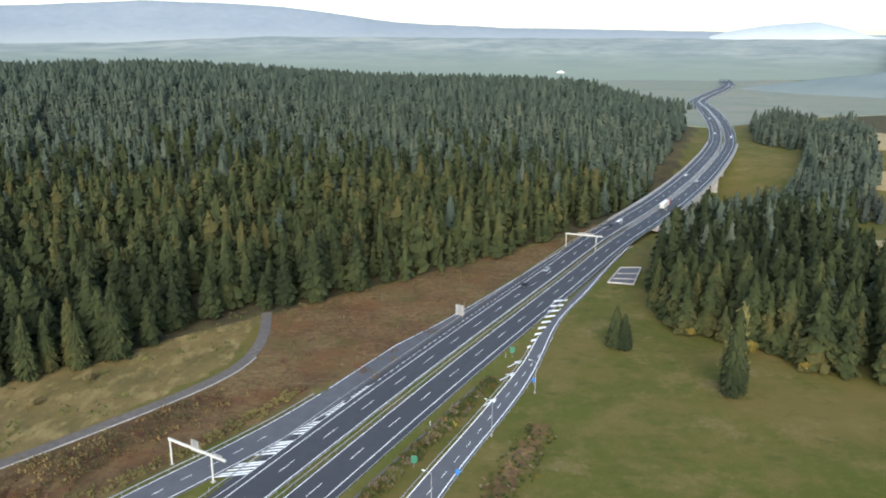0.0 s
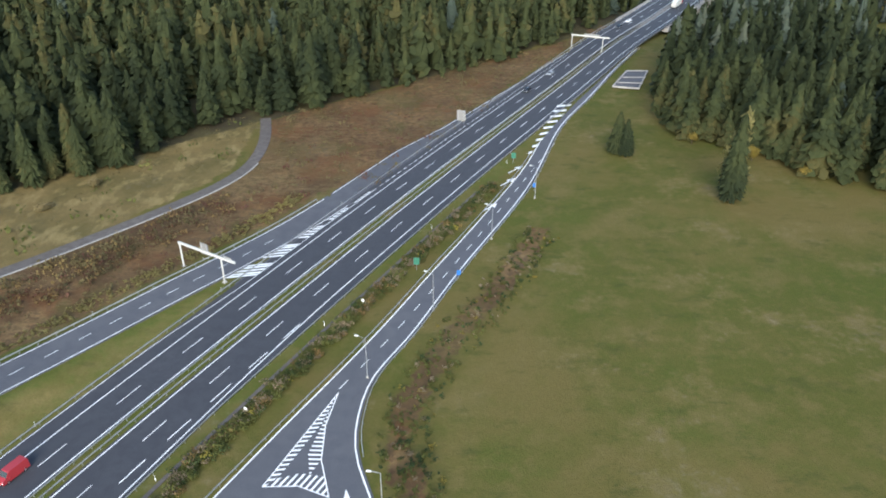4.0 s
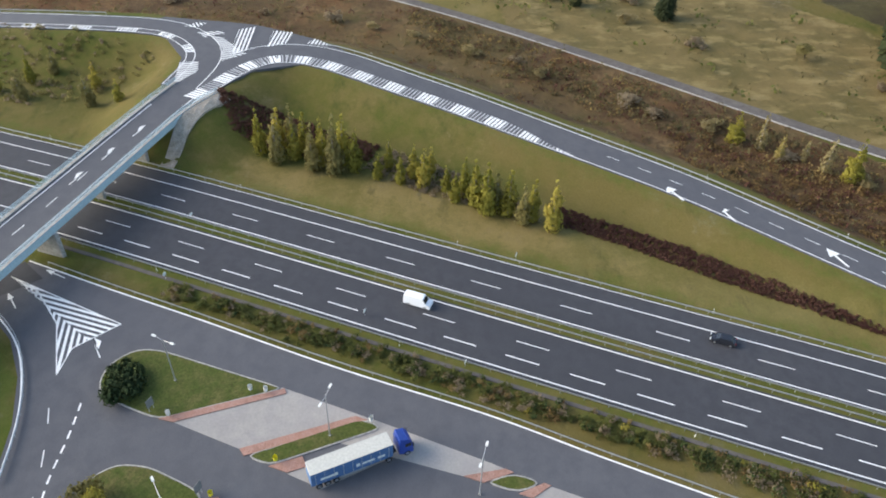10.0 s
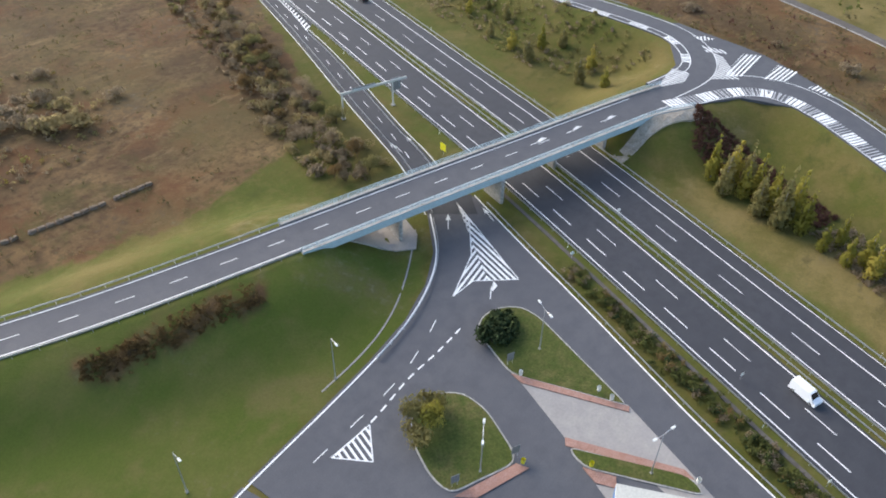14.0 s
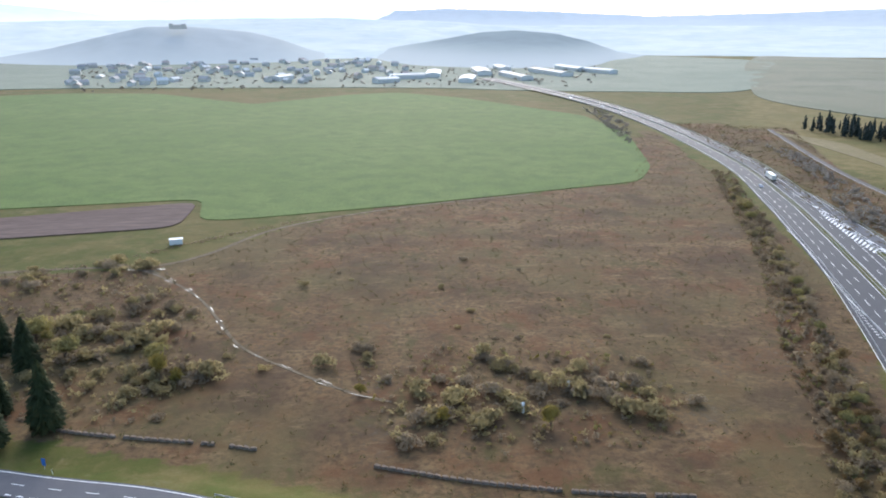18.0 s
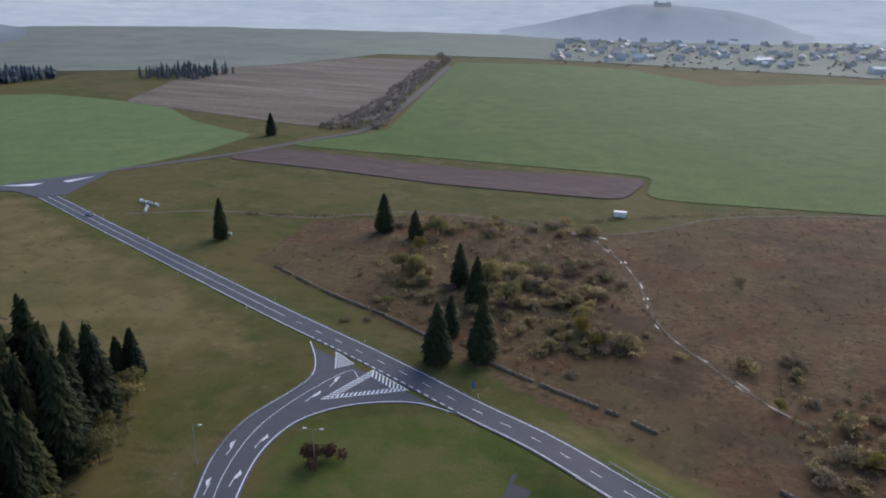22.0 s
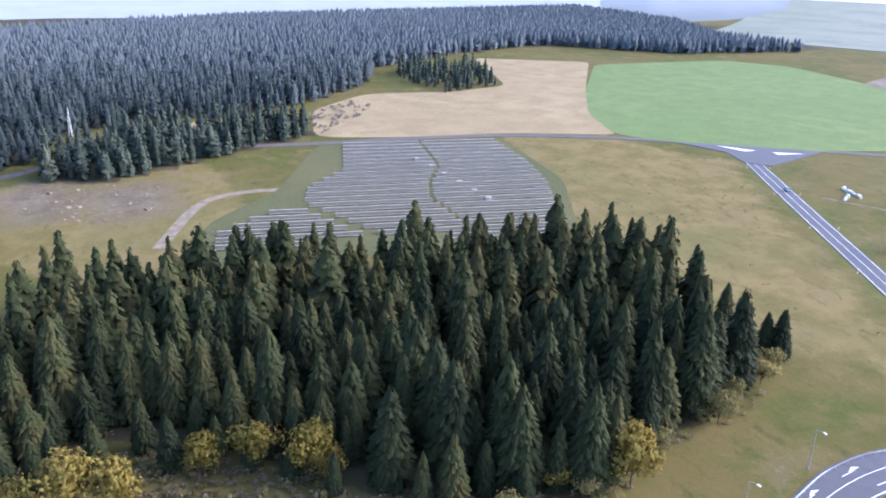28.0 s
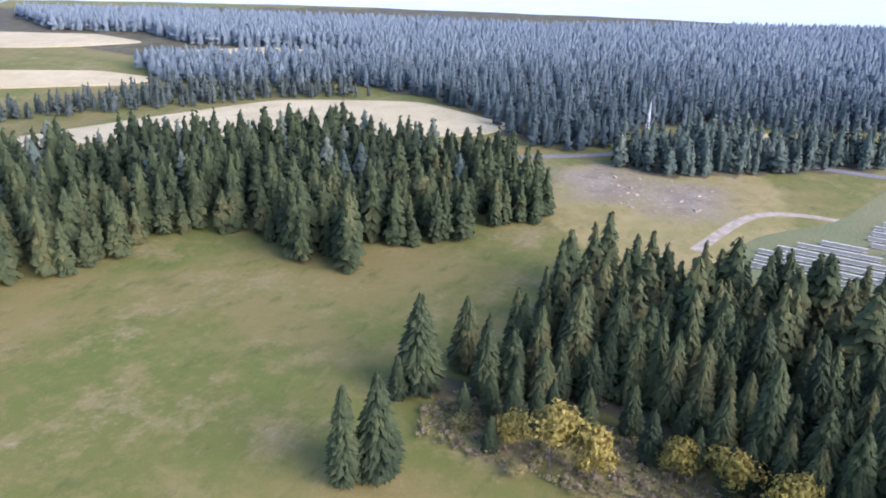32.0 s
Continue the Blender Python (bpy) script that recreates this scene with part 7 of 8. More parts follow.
for x, y in ((292, -92), (304, -89), (318, -86), (332, -82), (346, -79), (360, -75)):
    root = tagged(new("transformer_kiosk"), "small white transformer kiosk among the solar rows", "kiosk", "kiosks")
    piece("walls", box(0, 0, -0.1, 1.3, 2.2, 1.6), CONCRETE_LIGHT, root)
    piece("roof", box(0, 0, 1.5, 1.5, 2.5, 0.2, 0.94), CONCRETE_LIGHT, root)
    piece("door", box(-0.66, 0.4, 0.0, 0.06, 0.8, 1.4), SIGN_BACK, root)
    root.matrix_basis = pose(x, y, 0.05, 0, 0, 4)

# ---- single trees, bushes and hedges ----
rb = np.random.default_rng(23)


def leafy(kind, tall, wide, count, size):
    """Crown and limbs of a broadleaf; kind: round, column or bush."""
    if kind == "column":
        lobes = [(rb.uniform(-0.1, 0.1) * wide, rb.uniform(-0.1, 0.1) * wide, tall * q, wide * w, tall * 0.13) for q, w in ((0.13, 0.46), (0.27, 0.5), (0.43, 0.42), (0.59, 0.31), (0.75, 0.21), (0.9, 0.1))]
    elif kind == "round":
        lobes = [(rb.uniform(-0.3, 0.3) * wide, rb.uniform(-0.3, 0.3) * wide, tall * rb.uniform(0.42, 0.78), wide * rb.uniform(0.26, 0.4), tall * rb.uniform(0.16, 0.26)) for _ in range(8)]
    else:
        lobes = [(rb.uniform(-0.35, 0.35) * wide, rb.uniform(-0.35, 0.35) * wide, tall * rb.uniform(0.25, 0.6), wide * rb.uniform(0.2, 0.36), tall * rb.uniform(0.2, 0.38)) for _ in range(6)]
    limbs = [tapered((0, 0, -0.4), (0, 0, tall * (0.8 if kind == "column" else 0.45)), tall * 0.018 + 0.03, tall * 0.006 + 0.015, 6)]
    for q in lobes:
        limbs.append(tapered((0, 0, tall * 0.18), (q[0] * 0.8, q[1] * 0.8, q[2]), tall * 0.008 + 0.02, 0.012, 5))
    return leafage(rb, lobes, count, size), join(limbs)


def stock(kind, tall, wide, count, size, leaf, n_=3, bark=BARK):
    out = []
    for _ in range(n_):
        c, t_ = leafy(kind, tall, wide, count, size)
        out.append((mesh_data("crown", c, leaf), mesh_data("trunk", t_, bark)))
    return out


POPLAR = stock("column", 8, 3.4, 620, 0.3, LEAF_LIME, 3, BIRCH_BARK)
POPLAR_G = stock("column", 8, 3.6, 480, 0.34, LEAF_OLIVE, 2, BIRCH_BARK)
YELLOW = stock("round", 9.6, 7.8, 1200, 0.36, LEAF_YELLOW)
OLIVE = stock("round", 7, 7.2, 720, 0.36, LEAF_OLIVE)
HEATH_BUSH = stock("bush", 4.2, 6.6, 300, 0.4, HEATH_LEAF) + stock("bush", 3.4, 6.0, 270, 0.38, TWIG_BROWN, 2)
MAROON = stock("bush", 5.0, 6.5, 900, 0.28, TWIG_RED, 1)
RUST = stock("round", 6, 5.5, 640, 0.28, LEAF_RUST)
DARKBUSH = stock("bush", 2.6, 4.4, 380, 0.28, LEAF_DARK)
BARE_TREE = stock("round", 7, 6.0, 560, 0.24, TWIG_BROWN)


def put(name, kinds, spots, label, group, scale=(0.8, 1.25), tall=(0.85, 1.2), lift=-0.15):
    spots = np.array([(*q, 1.0)[:3] for q in spots], float)
    zz = height(spots[:, :2])
    for (x, y, *rest), z in zip(spots, zz):
        c, t_ = kinds[rb.integers(0, len(kinds))]
        k = rest[0] if rest else 1.0
        sc = rb.uniform(*scale) * k
        tree_thing(name, x, y, z + lift, c, t_, (sc, sc * rb.uniform(*tall)), rb.uniform(0, 360), label, group, "tree" if "bush" not in name else "bush")


put("poplar", POPLAR + POPLAR_G[:1], [(-153, -24), (-150, -21, 0.8), (-139, -4, 0.8), (-136, 6), (-127, 21, 0.9), (-122, 26, 1.0), (-149.7, -31), (-147, -23), (-143, -18.7), (-144.5, -16.2), (-141.5, -13.8), (-141.8, -9), (-145.5, -12), (-148, -17), (-142.7, -1.6, 0.7), (-139.2, 4, 0.8), (-140.7, 7.8, 0.6), (-134.1, 10.8, 0.7), (-132.5, 14.6, 0.8), (-128.5, 16.6), (-125.6, 18.8), (-125.6, 23.4, 1.1), (-123.6, 28.1), (-120.1, 31.7), (-130, 12.5, 0.6), (-137, 1, 0.7), (-151.5, -27), (-146, -27, 0.9)], "slender young poplar with yellow-green autumn leaves", "poplars between slip road and motorway", scale=(0.95, 1.45), tall=(1.1, 1.45))
BIRCH = stock("column", 8.5, 2.3, 340, 0.26, foliage("pale_thin_leaves", (0.17, 0.14, 0.07), (0.27, 0.225, 0.115), (0.34, 0.27, 0.09), thin=0.4), 3, BIRCH_BARK)
put("birch", BIRCH + POPLAR[:1], [(-152.6, 81.6, 1.1), (-149.2, 86.5, 0.9), (-144.9, 89.7), (-144.1, 95.6, 0.8), (-139.9, 98.8), (-135.6, 102.6, 1.1), (-130.7, 111.7, 0.9), (-125.5, 114.7, 1.1), (-122.4, 119.3)], "slim pale birch with thin yellow leaves", "birches below the farm road", scale=(1.0, 1.5))
put("poplar", POPLAR[:2] + POPLAR_G, [(-223.7, -186.7), (-215.6, -172.3), (-211.6, -159.9), (-208.2, -147.8), (-204.6, -137.4), (-201.1, -129.2), (-197.7, -121.2), (-194.4, -112.2)], "small yellow-green poplar beside the slip road", "poplars beside the western slip road", scale=(0.55, 0.8))
put("poplar", POPLAR_G + POPLAR[:1], [(-179.0, -101.0), (-184.0, -94.0), (-188.0, -89.4), (-175.2, -93.4), (-171.9, -75.9), (-169.9, -67.6), (-182.2, -110.4), (-181.0, -76.7), (-192.5, -124.7)], "thin yellowing poplar in the brush", "poplars in the brush by the bridge", scale=(0.7, 1.0))
put("yellow_bush", YELLOW, [(123.6, 47.6, 0.95), (121.7, 38.3, 1.25), (121.7, 29.2, 1.3), (131.7, 15.1, 1.15), (131.5, 4.2, 1.1), (126, -5.5, 1.2), (124, -9, 1.0), (110.1, -66.6, 1.25), (112, -52, 0.9)], "rounded bush in yellow autumn leaf at the wood's edge", "yellow bushes at the wood's edge")
put("olive_bush", OLIVE, [(145, -121, 1.1), (139, -116, 0.9), (129, -98, 0.9), (118, -70, 0.8), (128, -92, 0.7), (134.5, -104, 0.8), (105, -40, 0.8), (116, 43, 0.6), (125, 60, 0.6)], "olive-green bush beside the spruces", "bushes beside the spruces")
LOT = stock("round", 6.5, 5.0, 900, 0.26, LEAF_LIME)
put("lot_tree", LOT[:2] + OLIVE[:2], [(-61.8, -44.6, 0.8), (-58.5, -42, 0.9), (-55.5, -42.3, 0.75), (-58, -45.2, 0.7)], "bushy tree with yellowing leaves on the island", "trees on the island")
put("dark_bush", DARKBUSH, [(-83, -46.5), (-85, -45.5), (-82, -44.3), (-80, -45.8), (-84, -43.2), (-81.2, -42.8), (-79, -44)], "low dark evergreen bush on the island", "evergreen bushes on the island", lift=0.0)
def cluster(centres, per, spread):
    return [(x + rb.normal(0, spread), y + rb.normal(0, spread), rb.uniform(0.55, 1.2)) for x, y in centres for _ in range(per)]


put("heath_bush", HEATH_BUSH, cluster([(-22, -165), (-32, -176), (-42, -168), (-52, -176), (-40, -190), (-25, -188), (-14, -172)], 4, 6.0), "scrubby olive and brown bush on the heath", "bushes on the heath", tall=(0.7, 1.1))
put("heath_bush", HEATH_BUSH, cluster([(69, -243), (78, -231), (57, -252), (55, -202), (48, -203), (113, -230), (88, -236), (62, -228)], 6, 6.0), "rounded grey-brown bush on the heath", "bushes on the heath", tall=(0.7, 1.1))
put("heath_bush", HEATH_BUSH, cluster([(125, -292), (92, -304), (110, -298), (78, -306), (142, -286)], 6, 5.0), "rounded grey-brown bush along the heath's hedge line", "bushes on the heath", tall=(0.6, 1.0))
put("heath_bush", HEATH_BUSH, [(rb.uniform(-90, 130), rb.uniform(-300, -170), rb.uniform(0.3, 0.7)) for _ in range(40)], "small brown bush alone on the heath", "bushes on the heath", tall=(0.6, 0.9))
put("yellow_bush", YELLOW, [(-52, -161, 0.6), (-26, -168, 0.5), (129, -255, 0.75), (50, -204, 0.6), (44, -200, 0.5), (-6, -186, 0.4)], "pale yellowing bush on the heath", "bushes on the heath")
put("heath_bush", HEATH_BUSH + OLIVE[:1], [(-162, 136, 1.0), (-178, 132, 0.8), (-147, 135, 0.7), (-205, 88, 0.9), (-134, 167, 0.8), (-126, 185, 0.9), (-221, 72, 0.8), (-240, 48, 0.9), (-250, 62, 0.7), (-196, 118, 0.9), (-170, 152, 0.8), (-112, 190, 0.8), (-104, 205, 0.7), (-262, 30, 0.8), (-238, 76, 1.0), (-150, 158, 0.6), (-120, 172, 0.6)], "olive bush in the dry grass below the forest", "bushes in the dry grass", tall=(0.7, 1.1))
put("heath_bush", HEATH_BUSH, [(-146, 92, 0.8), (-158, 78, 0.9), (-172, 60, 0.9), (-134, 106, 0.7), (-186, 40, 0.8), (-200, 22, 0.9), (-212, 6, 0.8), (-222, -18, 0.9), (-228, -40, 0.8), (-118, 122, 0.7), (-236, -70, 0.9), (-240, -110, 0.9), (-104, 138, 0.6), (-165, 66, 0.7), (-195, 34, 0.6), (-217, -6, 0.7)], "brown and olive bush on the heath slope", "bushes on the heath slope", tall=(0.7, 1.2))
put("heath_bush", HEATH_BUSH, cluster([(-60, -192), (-74, -188), (-84, -180), (-66, -176), (-44, -206), (-12, -206), (-78, -172), (-56, -168)], 4, 6.0), "scrubby olive and brown bush on the heath", "bushes on the heath", tall=(0.7, 1.1))
put("heath_bush", HEATH_BUSH + OLIVE[:1], cluster([(68, -222), (58, -208), (78, -206), (90, -238), (60, -232), (74, -216), (98, -222), (108, -212), (118, -234), (134, -272), (46, -202), (86, -250), (70, -262)], 6, 5.5), "rounded olive-grey bush in the scrub", "bushes on the heath", tall=(0.7, 1.15))
put("maroon_bush", MAROON, [(84, -116, 0.95), (81.5, -120.5, 0.8)], "dark maroon bush on the lawn inside the loop", "bushes on the loop lawn")
put("olive_bush", OLIVE, [(119, -78, 0.9), (109, -56, 0.7), (126, -96, 1.0), (104, -60, 0.6)], "olive-green bush beside the spruces", "bushes beside the spruces")
WOODS_SW = np.array(scatter([(-150, -183), (-130, -142), (-122, -119), (-111, -93), (-96, -96), (-100, -112), (-108, -130), (-128, -165), (-150, -205)], 4.2, 71))
put("roadside_tree", OLIVE[:1] + BARE_TREE + RUST[:1] + HEATH_BUSH, [(x, y, 0.6) for x, y in WOODS_SW[:90]], "young broadleaf tree in fading leaf beside the slip road", "trees beside the slip road")
put("roadside_tree", OLIVE[:1] + BARE_TREE + HEATH_BUSH, [(x, y, 0.75) for x, y in scatter([(-152, -195), (-175, -240), (-215, -340), (-240, -410), (-232, -412), (-200, -330), (-160, -238)], 7.5, 72)[:60]], "young broadleaf tree in fading leaf beside the slip road", "trees beside the slip road")
for x, y, k in ((-234.3, 58.3, 13), (-224.4, 84.8, 15), (-253, 71, 12), (207.9, -230.3, 20), (153.4, -269.8, 19), (137.6, -267.7, 14), (99.3, -227.2, 18), (87.3, -213.7, 19), (81.5, -171.7, 20), (71, -178.7, 21), (85.1, -188.7, 15), (334, -429, 18), (150.1, -128.7, 16), (152.5, -126, 14), (98, 71.7, 25), (103.2, 67.3, 26), (133.7, 75.5, 28), (148.2, 70.6, 22), (128.1, 78, 13), (128, 61.1, 11), (121, 51.2, 10), (134.1, 46.1, 12)):
    tree_thing("spruce", x, y, float(height([(x, y)])[0]) - 0.2, CROWNS[rt.integers(0, 4)], TRUNK, (k / 24 * rt.uniform(1.0, 1.25) * (1 if k < 21.5 else 0.76), k / 24 * 0.9), rt.uniform(0, 360), "single dark spruce standing in the open", "single spruces")
lone = tree_thing("tall_spruce", 82.7, 197.0, -0.2, CROWNS[1], TRUNK, (1.0, 27 / 24), 40, "tall spruce alone in the meadow with a yellow birch top behind", "single spruces")
put("birch", POPLAR_G, [(83.9, 199.5, 2.5)], "tall thin birch with yellow crown beside the lone spruce", "birches", (1, 1), (1.5, 1.55))
put("dark_bush", [(CROWNS[2], TRUNK)], [(57.2, 232.3, 0.62), (59.5, 230.5, 0.55)], "broad dark spruce at the meadow's edge", "single spruces", (1, 1), (0.95, 1.0))
put("yellow_bush", YELLOW, [(99.5, 226, 0.55), (84, 240, 0.5), (111, 213, 0.4)], "small yellow bush at the foot of the wood", "bushes at the wood's foot")


def stuff_plants(name, pts, kinds, sizes, material, label, seed):
    """Low plants beyond counting, joined into one mesh."""
    r = np.random.default_rng(seed)
    z = height(pts)
    vs, fs, k = [], [], 0
    pick = r.integers(0, len(kinds), len(pts))
    for q, (tv, tf) in enumerate(kinds):
        sel = np.where(pick == q)[0]
        ang = r.uniform(0, 6.28, len(sel))
        c, s = np.cos(ang)[:, None], np.sin(ang)[:, None]
        sc = sizes[sel][:, None]
        v = np.stack([(tv[None, :, 0] * c - tv[None, :, 1] * s) * sc + pts[sel, 0, None], (tv[None, :, 0] * s + tv[None, :, 1] * c) * sc + pts[sel, 1, None], tv[None, :, 2] * sc * r.uniform(0.7, 1.2, len(sel))[:, None] + z[sel, None]], -1)
        vs.append(v.reshape(-1, 3))
        fs.append((tf[None] + (np.arange(len(sel)) * len(tv))[:, None, None]).reshape(-1, 3) + k)
        k += len(sel) * len(tv)
    return tagged(mesh_object(name, np.concatenate(vs), np.concatenate(fs), material), label, "shrubs", kind="stuff")


def low_bush(n_, count):
    return [leafage(rb, [(rb.uniform(-0.4, 0.4), rb.uniform(-0.4, 0.4), rb.uniform(0.3, 0.6), rb.uniform(0.35, 0.6), rb.uniform(0.3, 0.5)) for _ in range(4)], count, 0.2) for _ in range(n_)]


LOW = low_bush(3, 22)
FINE = [leafage(rb, [(rb.uniform(-0.4, 0.4), rb.uniform(-0.4, 0.4), rb.uniform(0.3, 0.7), rb.uniform(0.35, 0.6), rb.uniform(0.3, 0.5)) for _ in range(4)], 40, 0.15) for _ in range(3)]
HEDGE_GREEN = foliage("hedge_leaves", (0.085, 0.095, 0.03), (0.155, 0.16, 0.05), (0.22, 0.21, 0.06), thin=0.4)
TUFT = low_bush(3, 7)


def strip(line, a, b, lo, hi, n_, seed):
    """Random places along a line, between two offsets."""
    r = np.random.default_rng(seed)
    c = cut(line, a, b, 2.0)
    q = normals(c)
    i = r.integers(0, len(c), n_)
    return c[i, :2] + q[i] * r.uniform(min(lo, hi), max(lo, hi), n_)[:, None] + r.uniform(-1, 1, (n_, 2))


def over(poly, n_, seed):
    rr = np.random.default_rng(seed)
    q = np.array(poly)
    out = np.zeros((0, 2))
    while len(out) < n_:
        p = rr.uniform(q.min(0), q.max(0), (n_ * 3, 2))
        out = np.r_[out, p[inside(p, [tuple(t) for t in poly])]]
    return out[:n_]


edge_wood = spline(MID_WOOD + MID_WOOD[:1], 3.0)
p = strip(np.c_[edge_wood[:, :2], np.zeros(len(edge_wood))], 0, along(edge_wood)[-1], -4.0, 4.0, 420, 87)
p = np.r_[p, over(WOOD_FOOT, 520, 86)]
stuff_plants("scrub", over(WOOD_FOOT, 380, 186), LOW, np.random.default_rng(187).uniform(0.7, 2.0, 380), LEAF_OLIVE, "olive undergrowth at the wood's foot", 186)
stuff_plants("scrub", p, LOW, np.random.default_rng(88).uniform(0.7, 1.9, len(p)), TWIG_BROWN, "brown undergrowth along the wood's edge", 87)
heath_hedge = flat(spline([(223, -265), (177, -283), (130, -304), (93, -315), (51, -347), (12, -373)], 3.0))
p = strip(heath_hedge, 0, along(heath_hedge)[-1], -1.6, 1.6, 320, 89)
stuff_plants("hedge", p, LOW, np.random.default_rng(90).uniform(0.5, 1.1, len(p)), TWIG_BROWN, "low brown hedge between heath and fields", 89)
p = strip(OV, where(OV, -105, 90), along(OV)[-1] - 4, 8.5, 12.5, 520, 95)
stuff_plants("scrub", p, LOW, np.random.default_rng(96).uniform(0.5, 1.2, len(p)), LEAF_OLIVE, "dark olive brush at the foot of the heath", 95)
h0, h1 = where(MW, -120, -33), where(MW, -2, 212)
r = np.random.default_rng(5)
for leaf, n_, sd in ((HEDGE_GREEN, 800, 81), (LEAF_RUST, 180, 82), (LEAF_LIME, 20, 83), (LEAF_DARK, 200, 84), (TWIG_BROWN, 320, 85)):
    p = strip(MW, h0, h1, -16.8, -20.0, n_, sd)
    stuff_plants("hedge", p, FINE, r.uniform(0.7, 1.6, len(p)), leaf, "low mixed hedge between motorway and collector road", sd)
brown_line = flat(spline([(-32.4, -90.4), (-40.0, -87.0), (-49.3, -84.3), (-59.3, -80.4)], 2.0))
p = strip(brown_line, 0, along(brown_line)[-1], -1.6, 1.6, 420, 130)
stuff_plants("scrub", p, LOW, np.random.default_rng(131).uniform(0.4, 0.9, len(p)), LEAF_RUST, "low strip of rusty brown growth in the grass", 132)
scrub_line = flat(spline(SCRUB, 2.0))
SCRUB_W = [(42, -196), (52, -178), (84, -186), (120, -200), (140, -225), (142, -270), (120, -296), (80, -300), (52, -272), (44, -240)]
SCRUB_M = [(-4, -204), (-34, -214), (-66, -204), (-92, -196), (-96, -168), (-78, -150), (-40, -150), (-12, -160)]
VERGE_S = [(-104, -88), (-112, -112), (-130, -148), (-150, -190), (-176, -246), (-206, -318), (-240, -402), (-262, -460), (-250, -462), (-222, -392), (-188, -306), (-160, -246), (-138, -200), (-112, -142), (-98, -106)]
for poly, n_, lo, hi, leaf, sd in ((SCRUB_W, 420, 0.7, 2.2, HEATH_LEAF, 151), (SCRUB_W, 500, 0.6, 1.9, TWIG_BROWN, 152), (SCRUB_W, 160, 0.6, 1.7, LEAF_OLIVE, 153), (SCRUB_M, 200, 0.7, 2.0, HEATH_LEAF, 154), (SCRUB_M, 110, 0.7, 1.8, LEAF_OLIVE, 155), (SCRUB_M, 220, 0.6, 1.8, TWIG_BROWN, 156), (SCRUB_M, 40, 0.6, 1.6, LEAF_YELLOW, 157), (VERGE_S, 900, 0.8, 2.6, TWIG_BROWN, 158), (VERGE_S, 260, 0.8, 2.2, LEAF_OLIVE, 159), (VERGE_S, 140, 0.8, 2.0, LEAF_RUST, 160), (VERGE_S, 24, 0.8, 1.8, LEAF_YELLOW, 161)):
    rr = np.random.default_rng(sd)
    p = over(poly, n_, sd)
    stuff_plants("scrub", p, LOW, rr.uniform(lo, hi, len(p)) * rr.choice([1, 1, 0.6, 0.45], len(p)), leaf, "dense scrub of olive and brown bushes", sd)
for leaf, n_, sd in ((HEDGE_GREEN, 430, 91), (LEAF_YELLOW, 34, 92), (TWIG_BROWN, 70, 93), (LEAF_DARK, 150, 94)):
    p = strip(scrub_line, 0, along(scrub_line)[-1], -4.0, 5.5, n_, sd)
    stuff_plants("scrub", p, LOW, r.uniform(0.4, 1.2, len(p)), leaf, "scrubby bank with yellow and brown bushes", sd)


RED_STRIP = [(-128, 34), (-115, 56), (-101, 75), (-89, 89), (-88, 88), (-103, 63), (-115, 45), (-121.7, 33)]
p = over(RED_STRIP, 1900, 101)
stuff_plants("red_shrubs", p, LOW, r.uniform(0.4, 0.9, len(p)), TWIG_RED, "dense band of dark reddish shrubs in the grass", 101)
p = over([(-167, -43), (-155, -38), (-147, -18), (-146, -6), (-152, -4), (-158, -14), (-165, -26)], 1300, 102)
stuff_plants("red_shrubs", p, LOW, r.uniform(0.5, 1.2, len(p)), TWIG_RED, "dark reddish shrubs on the bank", 102)
p = over([(-150, 0), (-140, 14), (-128, 30), (-122, 30), (-132, 8), (-143, -8)], 600, 103)
stuff_plants("scrub", p, LOW, r.uniform(0.5, 1.1, len(p)), TWIG_BROWN, "brown brush under the poplars", 103)
p = over([(-215, -130), (-200, -80), (-190, -62), (-178, -70), (-172, -90), (-190, -150), (-205, -190)], 420, 104)
stuff_plants("scrub", p, LOW, r.uniform(0.6, 1.5, len(p)), LEAF_OLIVE, "brush between slip road and motorway", 104)
p = over([(-215, -130), (-200, -80), (-190, -62), (-178, -70), (-172, -90), (-190, -150), (-205, -190)], 260, 105)
stuff_plants("scrub", p, LOW, r.uniform(0.6, 1.5, len(p)), TWIG_BROWN, "brown brush between slip road and motorway", 105)
HEATH_BANK = [(-232, 5), (-190, 58), (-150, 104), (-110, 147), (-76, 186), (-66, 205), (-58, 190), (-84, 150), (-125, 104), (-165, 55), (-205, 5)]
RUST_BANK = [(-158, 66), (-150, 80), (-140, 95), (-126, 112), (-112, 124), (-104, 112), (-112, 98), (-124, 82), (-140, 66)]
